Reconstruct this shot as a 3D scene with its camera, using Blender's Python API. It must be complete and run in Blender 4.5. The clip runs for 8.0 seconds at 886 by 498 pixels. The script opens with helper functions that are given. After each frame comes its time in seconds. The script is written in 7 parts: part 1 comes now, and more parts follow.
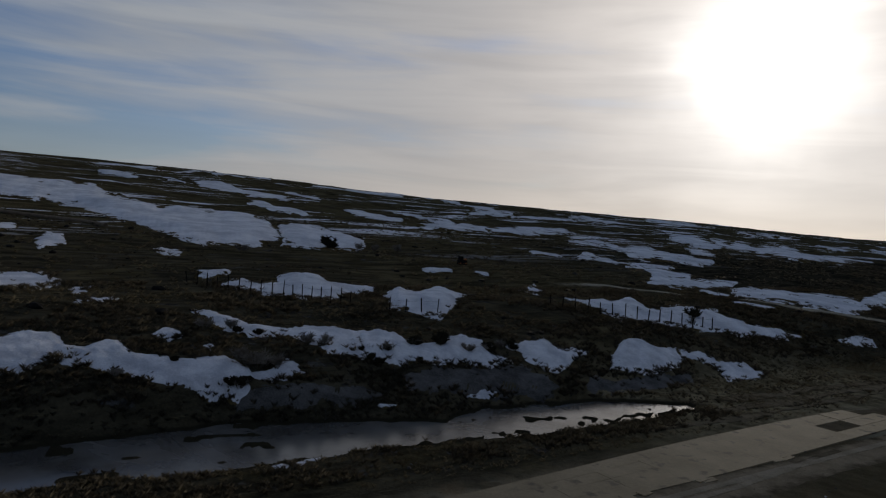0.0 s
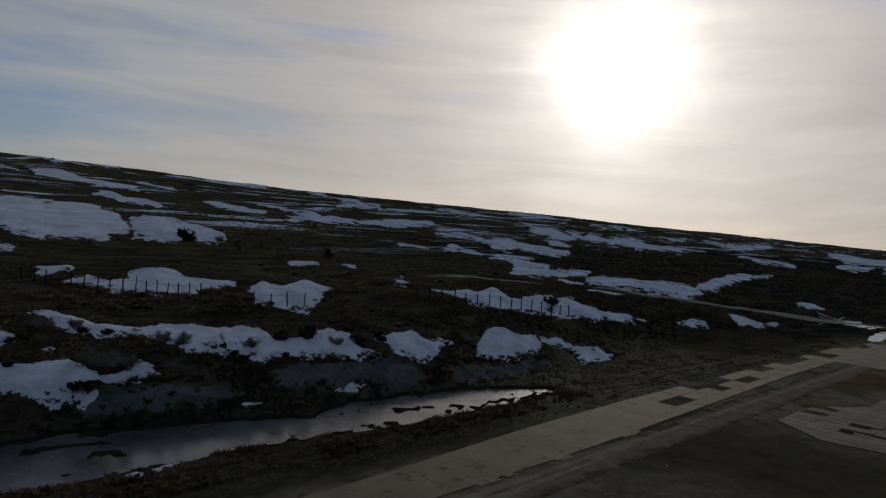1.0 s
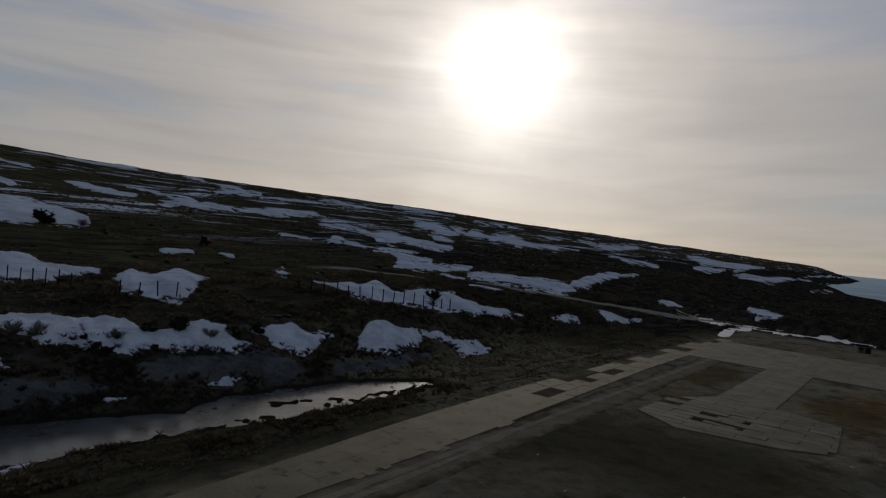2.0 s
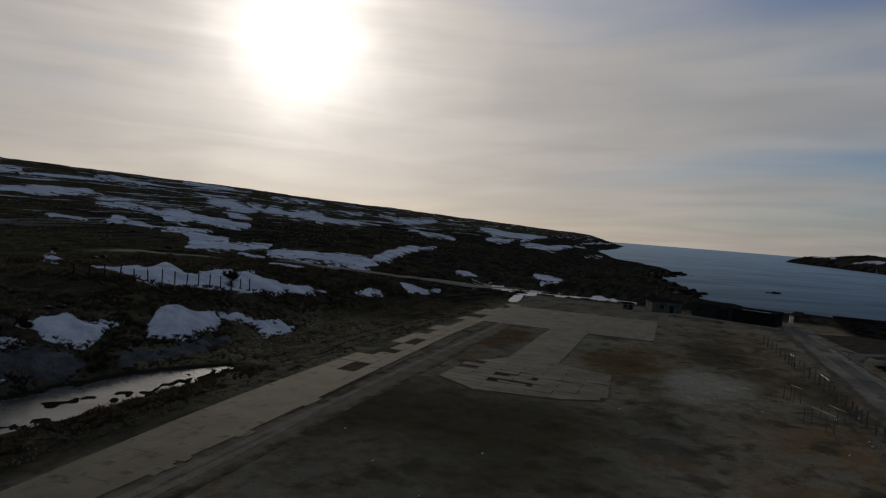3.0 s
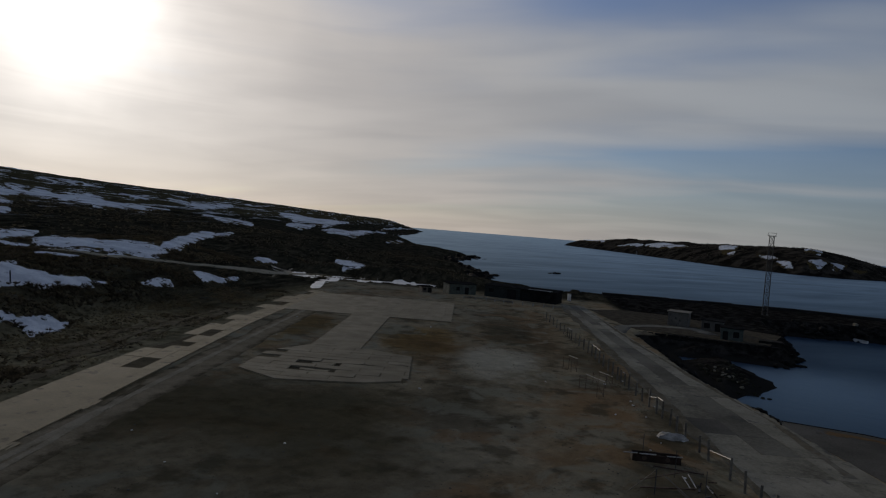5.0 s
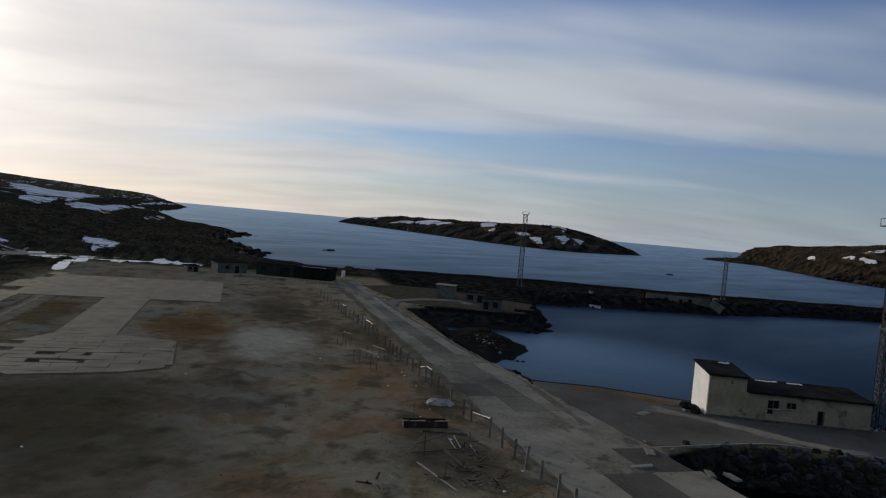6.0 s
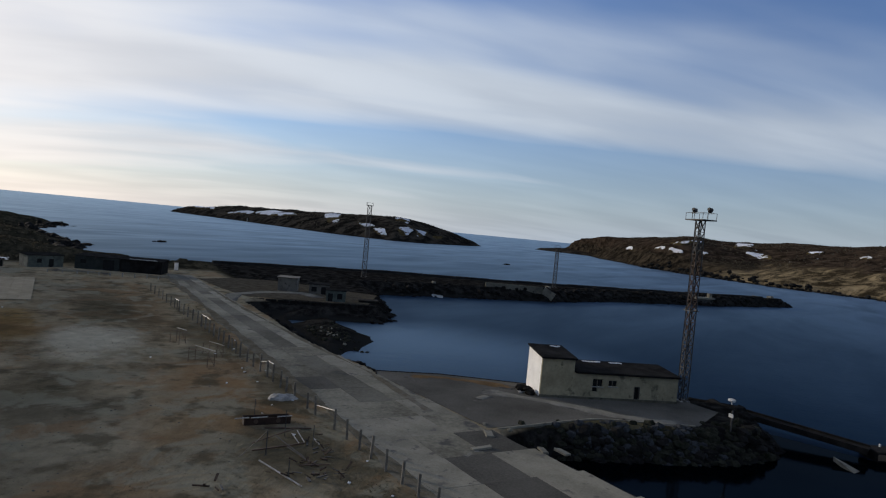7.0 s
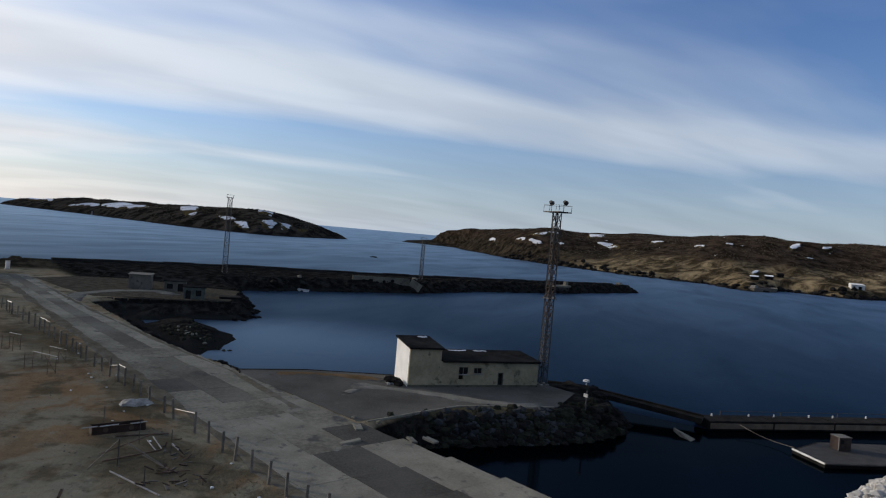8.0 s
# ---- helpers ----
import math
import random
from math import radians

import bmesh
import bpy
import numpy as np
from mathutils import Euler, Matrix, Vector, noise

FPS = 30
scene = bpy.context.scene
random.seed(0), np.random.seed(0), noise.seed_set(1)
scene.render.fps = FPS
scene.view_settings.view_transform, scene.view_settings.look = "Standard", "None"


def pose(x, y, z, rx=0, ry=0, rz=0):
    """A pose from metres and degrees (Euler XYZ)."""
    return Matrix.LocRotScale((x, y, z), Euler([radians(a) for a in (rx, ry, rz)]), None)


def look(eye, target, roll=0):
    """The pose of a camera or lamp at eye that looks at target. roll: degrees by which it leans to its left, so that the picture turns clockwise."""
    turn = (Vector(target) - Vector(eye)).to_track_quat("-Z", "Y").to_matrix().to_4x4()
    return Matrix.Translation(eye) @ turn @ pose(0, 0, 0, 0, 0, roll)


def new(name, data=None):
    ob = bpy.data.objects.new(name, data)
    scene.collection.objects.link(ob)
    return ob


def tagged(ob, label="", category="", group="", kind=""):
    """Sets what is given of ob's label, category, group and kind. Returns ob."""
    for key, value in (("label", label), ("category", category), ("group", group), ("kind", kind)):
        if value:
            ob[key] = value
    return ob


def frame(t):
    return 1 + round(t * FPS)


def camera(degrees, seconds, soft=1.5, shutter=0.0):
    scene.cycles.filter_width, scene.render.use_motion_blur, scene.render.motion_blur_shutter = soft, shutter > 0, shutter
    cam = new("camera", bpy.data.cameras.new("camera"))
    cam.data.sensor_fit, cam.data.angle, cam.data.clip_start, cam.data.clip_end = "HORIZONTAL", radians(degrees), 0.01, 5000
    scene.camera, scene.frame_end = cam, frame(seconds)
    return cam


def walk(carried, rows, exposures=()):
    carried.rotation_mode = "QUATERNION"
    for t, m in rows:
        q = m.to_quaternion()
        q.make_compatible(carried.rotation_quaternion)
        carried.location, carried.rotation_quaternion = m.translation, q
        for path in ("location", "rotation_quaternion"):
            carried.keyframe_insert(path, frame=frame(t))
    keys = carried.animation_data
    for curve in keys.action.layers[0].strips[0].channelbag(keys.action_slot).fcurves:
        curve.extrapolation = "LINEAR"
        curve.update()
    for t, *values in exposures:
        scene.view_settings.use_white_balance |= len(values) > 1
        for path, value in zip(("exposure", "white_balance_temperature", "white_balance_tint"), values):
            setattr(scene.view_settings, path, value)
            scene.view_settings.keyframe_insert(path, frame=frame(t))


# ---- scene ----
cam = camera(66.8, 8.0, soft=1.2)

PATH = [
    (0, pose(0, 0, 20, 88.30, -3.73, -0.11)),
    (0.5, pose(0, 0, 20, 88.60, -3.79, -5.68)),
    (1, pose(0, 0, 20, 88.39, -3.68, -11.40)),
    (1.2, pose(0, 0, 20, 88.85, -4.32, -13.07)),
    (2.3, pose(0, 0, 20, 88.46, -5.26, -25.54)),
    (2.5, pose(0, 0, 20, 88.63, -4.76, -28.95)),
    (3, pose(0, 0, 20, 88.02, -4.49, -38.12)),
    (3.5, pose(0, 0, 20, 88.53, -3.67, -44.08)),
    (4, pose(0, 0, 20, 87.70, -2.73, -47.58)),
    (4.2, pose(0, 0, 20, 88.38, -4.74, -50.14)),
    (5.3, pose(0, 0, 20, 87.59, -4.25, -59.60)),
    (5.5, pose(0, 0, 20, 87.56, -5.17, -65.00)),
    (6, pose(0, 0, 20, 87.77, -5.07, -74.10)),
    (6.5, pose(0, 0, 20, 88.58, -6.44, -81.70)),
    (7, pose(0, 0, 20, 88.22, -5.40, -87.37)),
    (7.5, pose(0, 0, 20, 88.14, -5.64, -91.41)),
    (8, pose(0, 0, 20, 88.62, -5.04, -98.74)),
]
EXPOSURES = [(0.0, -0.62, 6600, 10), (0.5, -0.44, 6650, 10), (1.0, -0.7, 6700, 10), (2.5, -0.84, 6850, 10), (4.0, -0.78, 6850, 10), (5.5, -0.51, 6600, 10), (6.0, 0.08, 6600, 10), (6.5, 0.24, 6500, 10), (7.0, 0.41, 6450, 10), (7.5, 0.38, 6450, 10), (8.0, 0.55, 6400, 10)]
walk(cam, PATH, EXPOSURES)

# ---- sky, sun ----
SUN_AZ, SUN_EL = radians(25.5), radians(14.0)
SUN_DIR = Vector((math.sin(SUN_AZ) * math.cos(SUN_EL), math.cos(SUN_AZ) * math.cos(SUN_EL), math.sin(SUN_EL)))
SUN_STRENGTH, SKY_STRENGTH = 3.2, 0.09


class Nodes:
    """Short hand for building node trees."""

    def __init__(self, tree):
        self.tree = tree
        tree.nodes.clear()

    def add(self, kind, **values):
        node = self.tree.nodes.new(kind)
        for key, value in values.items():
            setattr(node, key, value)
        return node

    def put(self, socket, value):
        if isinstance(value, bpy.types.NodeSocket):
            self.tree.links.new(value, socket)
        elif value is not None:
            if socket.type == "RGBA" and len(value) == 3:
                value = (*value, 1)
            socket.default_value = value
        return socket

    def math(self, op, a, b=None, c=None, clamp=False):
        node = self.add("ShaderNodeMath", operation=op, use_clamp=clamp)
        for socket, value in zip(node.inputs, (a, b, c)):
            self.put(socket, value)
        return node.outputs[0]

    def vec(self, op, a, b=None):
        node = self.add("ShaderNodeVectorMath", operation=op)
        self.put(node.inputs[0], a)
        if b is not None:
            self.put(node.inputs[1], b)
        return node.outputs["Value"] if op in ("DOT_PRODUCT", "LENGTH") else node.outputs["Vector"]

    def mix(self, t, a, b, blend="MIX"):
        node = self.add("ShaderNodeMix", data_type="RGBA", blend_type=blend)
        self.put(node.inputs["Factor"], t)
        self.put(node.inputs[6], a)
        self.put(node.inputs[7], b)
        return node.outputs[2]

    def noise(self, where, scale, detail=4.0, rough=0.55, distort=0.0):
        node = self.add("ShaderNodeTexNoise")
        self.put(node.inputs["Vector"], where)
        for key, value in (("Scale", scale), ("Detail", detail), ("Roughness", rough), ("Distortion", distort)):
            node.inputs[key].default_value = value
        return node.outputs["Fac"]

    def ramp(self, t, low, high, smooth=True):
        node = self.add("ShaderNodeMapRange", interpolation_type="SMOOTHSTEP" if smooth else "LINEAR")
        self.put(node.inputs[0], t)
        node.inputs[1].default_value, node.inputs[2].default_value = low, high
        return node.outputs[0]

    def place(self, where, turn=0.0, scale=(1, 1, 1)):
        """Turned first, and stretched after that."""
        for rotation, size in (((0, 0, turn), (1, 1, 1)), ((0, 0, 0), scale)):
            node = self.add("ShaderNodeMapping")
            self.put(node.inputs["Vector"], where)
            node.inputs["Rotation"].default_value, node.inputs["Scale"].default_value = rotation, size
            where = node.outputs[0]
        return where


world = bpy.data.worlds.new("sky")
scene.world = world
world.use_nodes = True
n = Nodes(world.node_tree)
sky = n.add("ShaderNodeTexSky", sky_type="NISHITA", sun_disc=False, sun_elevation=SUN_EL, sun_rotation=SUN_AZ, air_density=1.1, dust_density=0.6, ozone_density=2.5)
way = n.add("ShaderNodeTexCoord").outputs["Generated"]
split = n.add("ShaderNodeSeparateXYZ")
n.put(split.inputs[0], way)
up = n.math("MAXIMUM", split.outputs["Z"], 0.0)
# the cloud deck: directions laid on a level sheet overhead
flat = n.add("ShaderNodeCombineXYZ")
n.put(flat.inputs["X"], n.math("DIVIDE", split.outputs["X"], n.math("ADD", up, 0.16)))
n.put(flat.inputs["Y"], n.math("DIVIDE", split.outputs["Y"], n.math("ADD", up, 0.16)))
streaks = n.noise(n.place(flat.outputs[0], radians(82), (0.24, 1.0, 1)), 0.95, 3, 0.42, 0.25)
level_bands = n.noise(n.vec("MULTIPLY", way, (1.4, 1.4, 13.0)), 1.3, 5, 0.52, 0.6)
streaks = n.mix(n.ramp(split.outputs["X"], 0.25, 0.8), n.mix(1.0, (1, 1, 1), level_bands, "MULTIPLY"), streaks)
wisps = n.mix(n.ramp(split.outputs["X"], 0.35, 0.95), n.noise(n.vec("MULTIPLY", way, (2.2, 2.2, 21.0)), 1.5, 5, 0.5, 0.5), n.noise(n.place(flat.outputs[0], radians(74), (0.55, 1.6, 1)), 1.8, 4, 0.42, 0.3))
veil = n.noise(n.place(flat.outputs[0], radians(60), (0.75, 1.0, 1)), 0.42, 4, 0.5, 0.4)
ruffle = n.add("ShaderNodeTexNoise")
n.put(ruffle.inputs["Vector"], way)
ruffle.inputs["Scale"].default_value, ruffle.inputs["Detail"].default_value = 7.0, 3.0
bent = n.vec("ADD", n.vec("NORMALIZE", way), n.vec("MULTIPLY", n.vec("SUBTRACT", ruffle.outputs["Color"], (0.5, 0.5, 0.5)), (0.11, 0.11, 0.08)))
near_sun = n.math("MAXIMUM", n.vec("DOT_PRODUCT", n.vec("NORMALIZE", bent), tuple(SUN_DIR)), 0.0)
broad = n.math("POWER", near_sun, 6.0)
cloud = n.math("ADD", n.math("MULTIPLY", streaks, 0.5), n.math("ADD", n.math("MULTIPLY", wisps, 0.14), n.math("ADD", n.math("MULTIPLY", veil, 0.36), 0.065)))
cloud = n.math("ADD", cloud, n.math("MULTIPLY", broad, 0.17))
# long bands of the deck: how far out, bent a little along their length
deck = n.add("ShaderNodeSeparateXYZ")
n.put(deck.inputs[0], flat.outputs[0])
along_y = n.math("ADD", deck.outputs["Y"], 0.3)
out = n.math("ADD", deck.outputs["X"], n.math("MULTIPLY", n.math("MULTIPLY", along_y, along_y), 0.075))
out = n.math("ADD", out, n.math("MULTIPLY", n.math("SUBTRACT", veil, 0.5), 0.7))


def band(middle, half):
    d = n.math("DIVIDE", n.math("SUBTRACT", out, middle), half)
    return n.math("EXPONENT", n.math("MULTIPLY", n.math("MULTIPLY", d, d), -1.0))


bands = n.math("SUBTRACT", n.math("MULTIPLY", band(2.75, 0.42), 0.10), n.math("MULTIPLY", n.math("MULTIPLY", band(3.5, 0.26), n.ramp(deck.outputs["Y"], 2.4, 0.4)), 0.115))
bands = n.math("SUBTRACT", bands, n.math("MULTIPLY", n.math("MULTIPLY", n.ramp(out, 2.25, 1.75), n.math("MULTIPLY", n.ramp(deck.outputs["Y"], 1.9, 1.3), n.ramp(out, 0.6, 1.3))), 0.10))
bands = n.math("SUBTRACT", bands, n.math("MULTIPLY", n.ramp(n.math("ADD", deck.outputs["X"], n.math("MULTIPLY", n.math("ADD", veil, wisps), 1.6)), 2.6, -0.6), 0.06))
cloud = n.math("ADD", cloud, bands)
cover = n.ramp(cloud, 0.42, 0.70)
low_haze = n.math("POWER", n.math("SUBTRACT", 1.0, n.math("MINIMUM", up, 1.0)), 9.0)
cover = n.math("MAXIMUM", n.math("MULTIPLY", cover, 0.94), n.math("MULTIPLY", low_haze, 0.9), clamp=True)
# cloud brightness: grey away from the sun, cream low down towards it, and a bright veil round it
tone = n.mix(n.math("POWER", near_sun, 6.5), (5.1, 5.6, 6.2), (7.7, 6.8, 6.1))
tone = n.mix(n.math("MULTIPLY", low_haze, n.math("POWER", near_sun, 2.5)), n.mix(low_haze, tone, (3.95, 4.55, 5.25)), (9.8, 8.15, 6.8))
tone = n.mix(1.0, tone, n.mix(n.ramp(wisps, 0.3, 0.7), (0.90, 0.905, 0.915), (1.06, 1.06, 1.055)), "MULTIPLY")
blue = n.mix(1.0, sky.outputs[0], (0.60, 0.78, 1.16), "MULTIPLY")
colour = n.mix(cover, blue, tone)
glow = n.math("ADD", n.math("MULTIPLY", n.math("POWER", near_sun, 260.0), 17.0), n.math("MULTIPLY", n.math("POWER", near_sun, 40.0), 5.5))
glow = n.math("ADD", glow, n.math("MULTIPLY", n.math("POWER", near_sun, 14.0), 1.6))
glow = n.math("ADD", glow, n.math("MULTIPLY", n.math("POWER", near_sun, 5.0), 1.1))
glow = n.math("MULTIPLY", glow, n.math("ADD", 0.45, n.math("MULTIPLY", n.math("ADD", wisps, streaks), 0.55)))
colour = n.mix(1.0, colour, n.mix(1.0, (1.0, 0.98, 0.95), glow, "MULTIPLY"), "ADD")
colour = n.mix(1.0, colour, n.mix(n.ramp(near_sun, 0.0, 0.8), (0.83, 0.845, 0.87), (1, 1, 1)), "MULTIPLY")
back = n.add("ShaderNodeBackground")
n.put(back.inputs["Color"], colour)
back.inputs["Strength"].default_value = SKY_STRENGTH
n.put(n.add("ShaderNodeOutputWorld").inputs[0], back.outputs[0])

sun = new("sun", bpy.data.lights.new("sun", "SUN"))
sun.data.energy, sun.data.angle, sun.data.color = SUN_STRENGTH, radians(3.0), (1.0, 0.88, 0.72)
sun.matrix_world = look(SUN_DIR * 400, (0, 0, 0))

# ---- materials ----


def material(name):
    m = bpy.data.materials.new(name)
    m.use_nodes = True
    return m, Nodes(m.node_tree)


def finish(m, n, colour, rough=0.85, bump=None, strength=0.3, distance=0.05, metal=0.0, ior=1.45, spec=0.3):
    b = n.add("ShaderNodeBsdfPrincipled")
    n.put(b.inputs["Base Color"], colour)
    n.put(b.inputs["Roughness"], rough)
    n.put(b.inputs["Metallic"], metal)
    n.put(b.inputs["IOR"], ior)
    n.put(b.inputs["Specular IOR Level"], spec)
    b.inputs["Diffuse Roughness"].default_value = 1.0
    if bump is not None:
        k = n.add("ShaderNodeBump")
        k.inputs["Strength"].default_value, k.inputs["Distance"].default_value = strength, distance
        n.put(k.inputs["Height"], bump)
        n.put(b.inputs["Normal"], k.outputs[0])
    n.put(n.add("ShaderNodeOutputMaterial").inputs[0], b.outputs[0])
    return m


def plain(name, a, b, size=1.0, fine=12.0, rough=0.85, strength=0.3, distance=0.03, metal=0.0, stain=None, spread=0.0, spec=0.3, vary=0.15):
    """A surface that varies between two colours at two scales, with stains of a third colour, in world metres."""
    m, n = material(name)
    where = n.add("ShaderNodeNewGeometry").outputs["Position"]
    big, small = n.noise(where, size, 3), n.noise(where, fine, 5, 0.65)
    t = n.ramp(n.math("ADD", n.math("MULTIPLY", big, 0.6), n.math("MULTIPLY", small, 0.4)), 0.32, 0.68)
    colour = n.mix(t, a, b)
    if stain:
        colour = n.mix(n.ramp(n.noise(where, size * 2.3, 6, 0.6), 0.62 - spread, 0.72 - spread), colour, stain)
    if vary:
        info = n.add("ShaderNodeObjectInfo").outputs["Random"]
        colour = n.mix(1.0, colour, n.mix(info, (1 - vary,) * 3, (1 + vary,) * 3), "MULTIPLY")
    return finish(m, n, colour, rough, small, strength, distance, metal, spec=spec)


def ground_material():
    m, n = material("tundra_and_gravel")
    where = n.add("ShaderNodeNewGeometry").outputs["Position"]
    site = n.place(where, radians(-32.8))
    split = n.add("ShaderNodeSeparateXYZ")
    n.put(split.inputs[0], site)
    u, v = split.outputs["X"], split.outputs["Y"]
    world_split = n.add("ShaderNodeSeparateXYZ")
    n.put(world_split.inputs[0], where)
    x, z = world_split.outputs["X"], world_split.outputs["Z"]
    huge, big, mid, fine = n.noise(where, 0.02, 4), n.noise(where, 0.09, 5, 0.6), n.noise(where, 0.55, 5, 0.65), n.noise(where, 4.0, 4, 0.7)
    blend = n.math("ADD", n.math("MULTIPLY", big, 0.5), n.math("MULTIPLY", mid, 0.5))
    streaky = n.noise(n.place(where, radians(-32.8), (0.3, 1.2, 1)), 0.3, 7, 0.68, 0.4)
    rough_mix = n.math("ADD", n.math("MULTIPLY", streaky, 0.6), n.math("ADD", n.math("MULTIPLY", big, 0.2), n.math("MULTIPLY", fine, 0.2)))
    tundra = n.mix(n.ramp(rough_mix, 0.38, 0.64), (0.026, 0.0222, 0.0125), (0.118, 0.098, 0.054))
    tundra = n.mix(n.math("MULTIPLY", n.ramp(huge, 0.5, 0.66), 0.6), tundra, (0.088, 0.077, 0.041))
    near_side = n.math("MULTIPLY", n.ramp(n.math("ADD", u, n.math("MULTIPLY", big, 60.0)), 110.0, 70.0), n.ramp(n.math("ADD", v, n.math("MULTIPLY", big, 60.0)), 270.0, 200.0))
    # dark crowberry heath on the lower slope, with thin pale bands of dead grass
    heath = n.mix(n.ramp(rough_mix, 0.40, 0.66), (0.023, 0.021, 0.0145), (0.092, 0.080, 0.051))
    low_slope = n.math("MULTIPLY", n.ramp(n.math("ADD", v, n.math("MULTIPLY", big, 22.0)), 128.0, 100.0), n.ramp(n.math("ADD", v, n.math("MULTIPLY", mid, 6.0)), 60.0, 68.0))
    tundra = n.mix(n.math("MULTIPLY", n.math("MULTIPLY", low_slope, n.ramp(n.noise(where, 0.06, 5, 0.62, 0.5), 0.36, 0.50)), 0.9), tundra, heath)
    tundra = n.mix(n.math("MULTIPLY", n.ramp(n.noise(n.place(where, radians(-32.8), (0.22, 1.0, 1)), 0.11, 7, 0.66, 0.7), 0.52, 0.60), 0.8), tundra, heath)
    tundra = n.mix(n.math("MULTIPLY", near_side, n.ramp(n.noise(where, 0.09, 6, 0.66, 0.5), 0.40, 0.5)), tundra, heath)
    tundra = n.mix(n.math("MULTIPLY", n.math("MULTIPLY", n.ramp(n.math("ADD", u, n.math("MULTIPLY", big, 50.0)), 135.0, 175.0), n.ramp(n.math("ADD", v, n.math("MULTIPLY", big, 60.0)), 230.0, 150.0)), 0.8), tundra, heath)
    bents = n.noise(n.place(where, radians(-30), (0.2, 1.4, 1)), 0.7, 7, 0.74, 0.3)
    tundra = n.mix(n.math("MULTIPLY", n.ramp(bents, 0.60, 0.70), 0.6), tundra, (0.185, 0.148, 0.078))
    rock = n.mix(n.ramp(mid, 0.4, 0.65), (0.022, 0.021, 0.020), (0.085, 0.082, 0.075))
    tundra = n.mix(n.ramp(n.noise(where, 0.23, 6, 0.65), 0.60, 0.66), tundra, rock)
    wide_noise = n.noise(where, 0.04, 5, 0.65)
    tundra = n.mix(n.math("MULTIPLY", n.ramp(n.math("ADD", u, n.math("MULTIPLY", wide_noise, 60.0)), 178.0, 215.0), n.ramp(n.math("ADD", v, n.math("MULTIPLY", wide_noise, 80.0)), 300.0, 220.0)), tundra, n.mix(n.ramp(rough_mix, 0.42, 0.66), (0.017, 0.0158, 0.0115), (0.072, 0.064, 0.043)))
    verge = n.math("MULTIPLY", n.ramp(n.math("ADD", v, n.math("MULTIPLY", mid, 12.0)), 82.0, 60.0), n.math("MULTIPLY", n.ramp(u, 40.0, 75.0), n.ramp(n.math("ADD", u, n.math("MULTIPLY", big, 40.0)), 160.0, 130.0)))
    verge = n.math("MAXIMUM", verge, n.math("MULTIPLY", n.ramp(n.math("ADD", v, n.math("MULTIPLY", big, 24.0)), 66.0, 52.0), n.math("MULTIPLY", n.ramp(u, 95.0, 130.0), n.ramp(u, 205.0, 180.0))))
    straw_verge = n.mix(n.ramp(blend, 0.4, 0.6), (0.09, 0.077, 0.046), (0.25, 0.212, 0.132))
    tundra = n.mix(n.math("MULTIPLY", n.math("MULTIPLY", verge, n.ramp(v, 38.0, 42.0)), 0.95), tundra, straw_verge)
    # wet dark weed standing in the pond
    tundra = n.mix(n.math("MULTIPLY", n.ramp(z, -0.02, -0.25), n.math("MULTIPLY", n.ramp(v, 46.0, 49.0), n.ramp(u, 90.0, 84.0))), tundra, n.mix(fine, (0.014, 0.013, 0.009), (0.034, 0.031, 0.02)))
    # yard: grey-brown gravel with rusty and dark wet areas
    yard = n.mix(n.ramp(blend, 0.36, 0.64), (0.145, 0.122, 0.088), (0.275, 0.232, 0.168))
    wander = n.math("ADD", n.math("MULTIPLY", n.noise(where, 0.07, 5, 0.6), 2.0), n.math("MULTIPLY", n.noise(where, 0.4, 4, 0.6), 0.7))

    def area(u0, v0, along, across):
        a, b = n.math("DIVIDE", n.math("SUBTRACT", u, u0), along), n.math("DIVIDE", n.math("SUBTRACT", v, v0), across)
        far = n.math("SQRT", n.math("ADD", n.math("MULTIPLY", a, a), n.math("MULTIPLY", b, b)))
        return n.ramp(n.math("ADD", far, n.math("SUBTRACT", wander, 1.35)), 1.25, 0.45)

    rust, grass, dark, grey = (0.168, 0.112, 0.064), (0.185, 0.122, 0.052), (0.042, 0.037, 0.026), (0.205, 0.195, 0.165)
    for place, tint, much in (((58, -8, 24, 14), (0.21, 0.18, 0.13), 0.6), ((62, 0, 16, 9), grey, 0.35), ((128, -8, 40, 14), (0.12, 0.092, 0.06), 0.5), ((76, -1, 13, 6), dark, 0.5), ((52, 10, 12, 8), dark, 0.4), ((150, -10, 30, 7), dark, 0.5), ((124, -14, 9, 4), dark, 0.6), ((75, -17, 18, 6), rust, 0.8),
                              ((60, -13, 10, 6), rust, 0.7), ((50, -5, 7, 5), rust, 0.6), ((40, -12, 9, 6), rust, 0.5), ((145, -17, 30, 5), rust, 0.4), ((92, -18, 8, 3), dark, 0.5), ((116, 7, 15, 7), grass, 0.85), ((123, 28, 15, 5), grass, 0.7), ((106, 30, 14, 4), grass, 0.5),
                              ((101, -7, 10, 5), (0.235, 0.212, 0.165), 0.8), ((158, -3, 14, 5), grey, 0.3), ((46, -22, 20, 4), dark, 0.5), ((56, -19, 7, 4), dark, 0.6), ((85, -23.5, 50, 3.2), dark, 0.6)):
        yard = n.mix(n.math("MULTIPLY", area(*place), much), yard, n.mix(n.ramp(blend, 0.3, 0.7), tuple(0.72 * c for c in tint), tuple(1.22 * c for c in tint)))
    yard = n.mix(n.math("MULTIPLY", n.ramp(n.noise(where, 0.13, 5, 0.62, 0.8), 0.50, 0.60), 0.7), yard, (0.205, 0.196, 0.158))
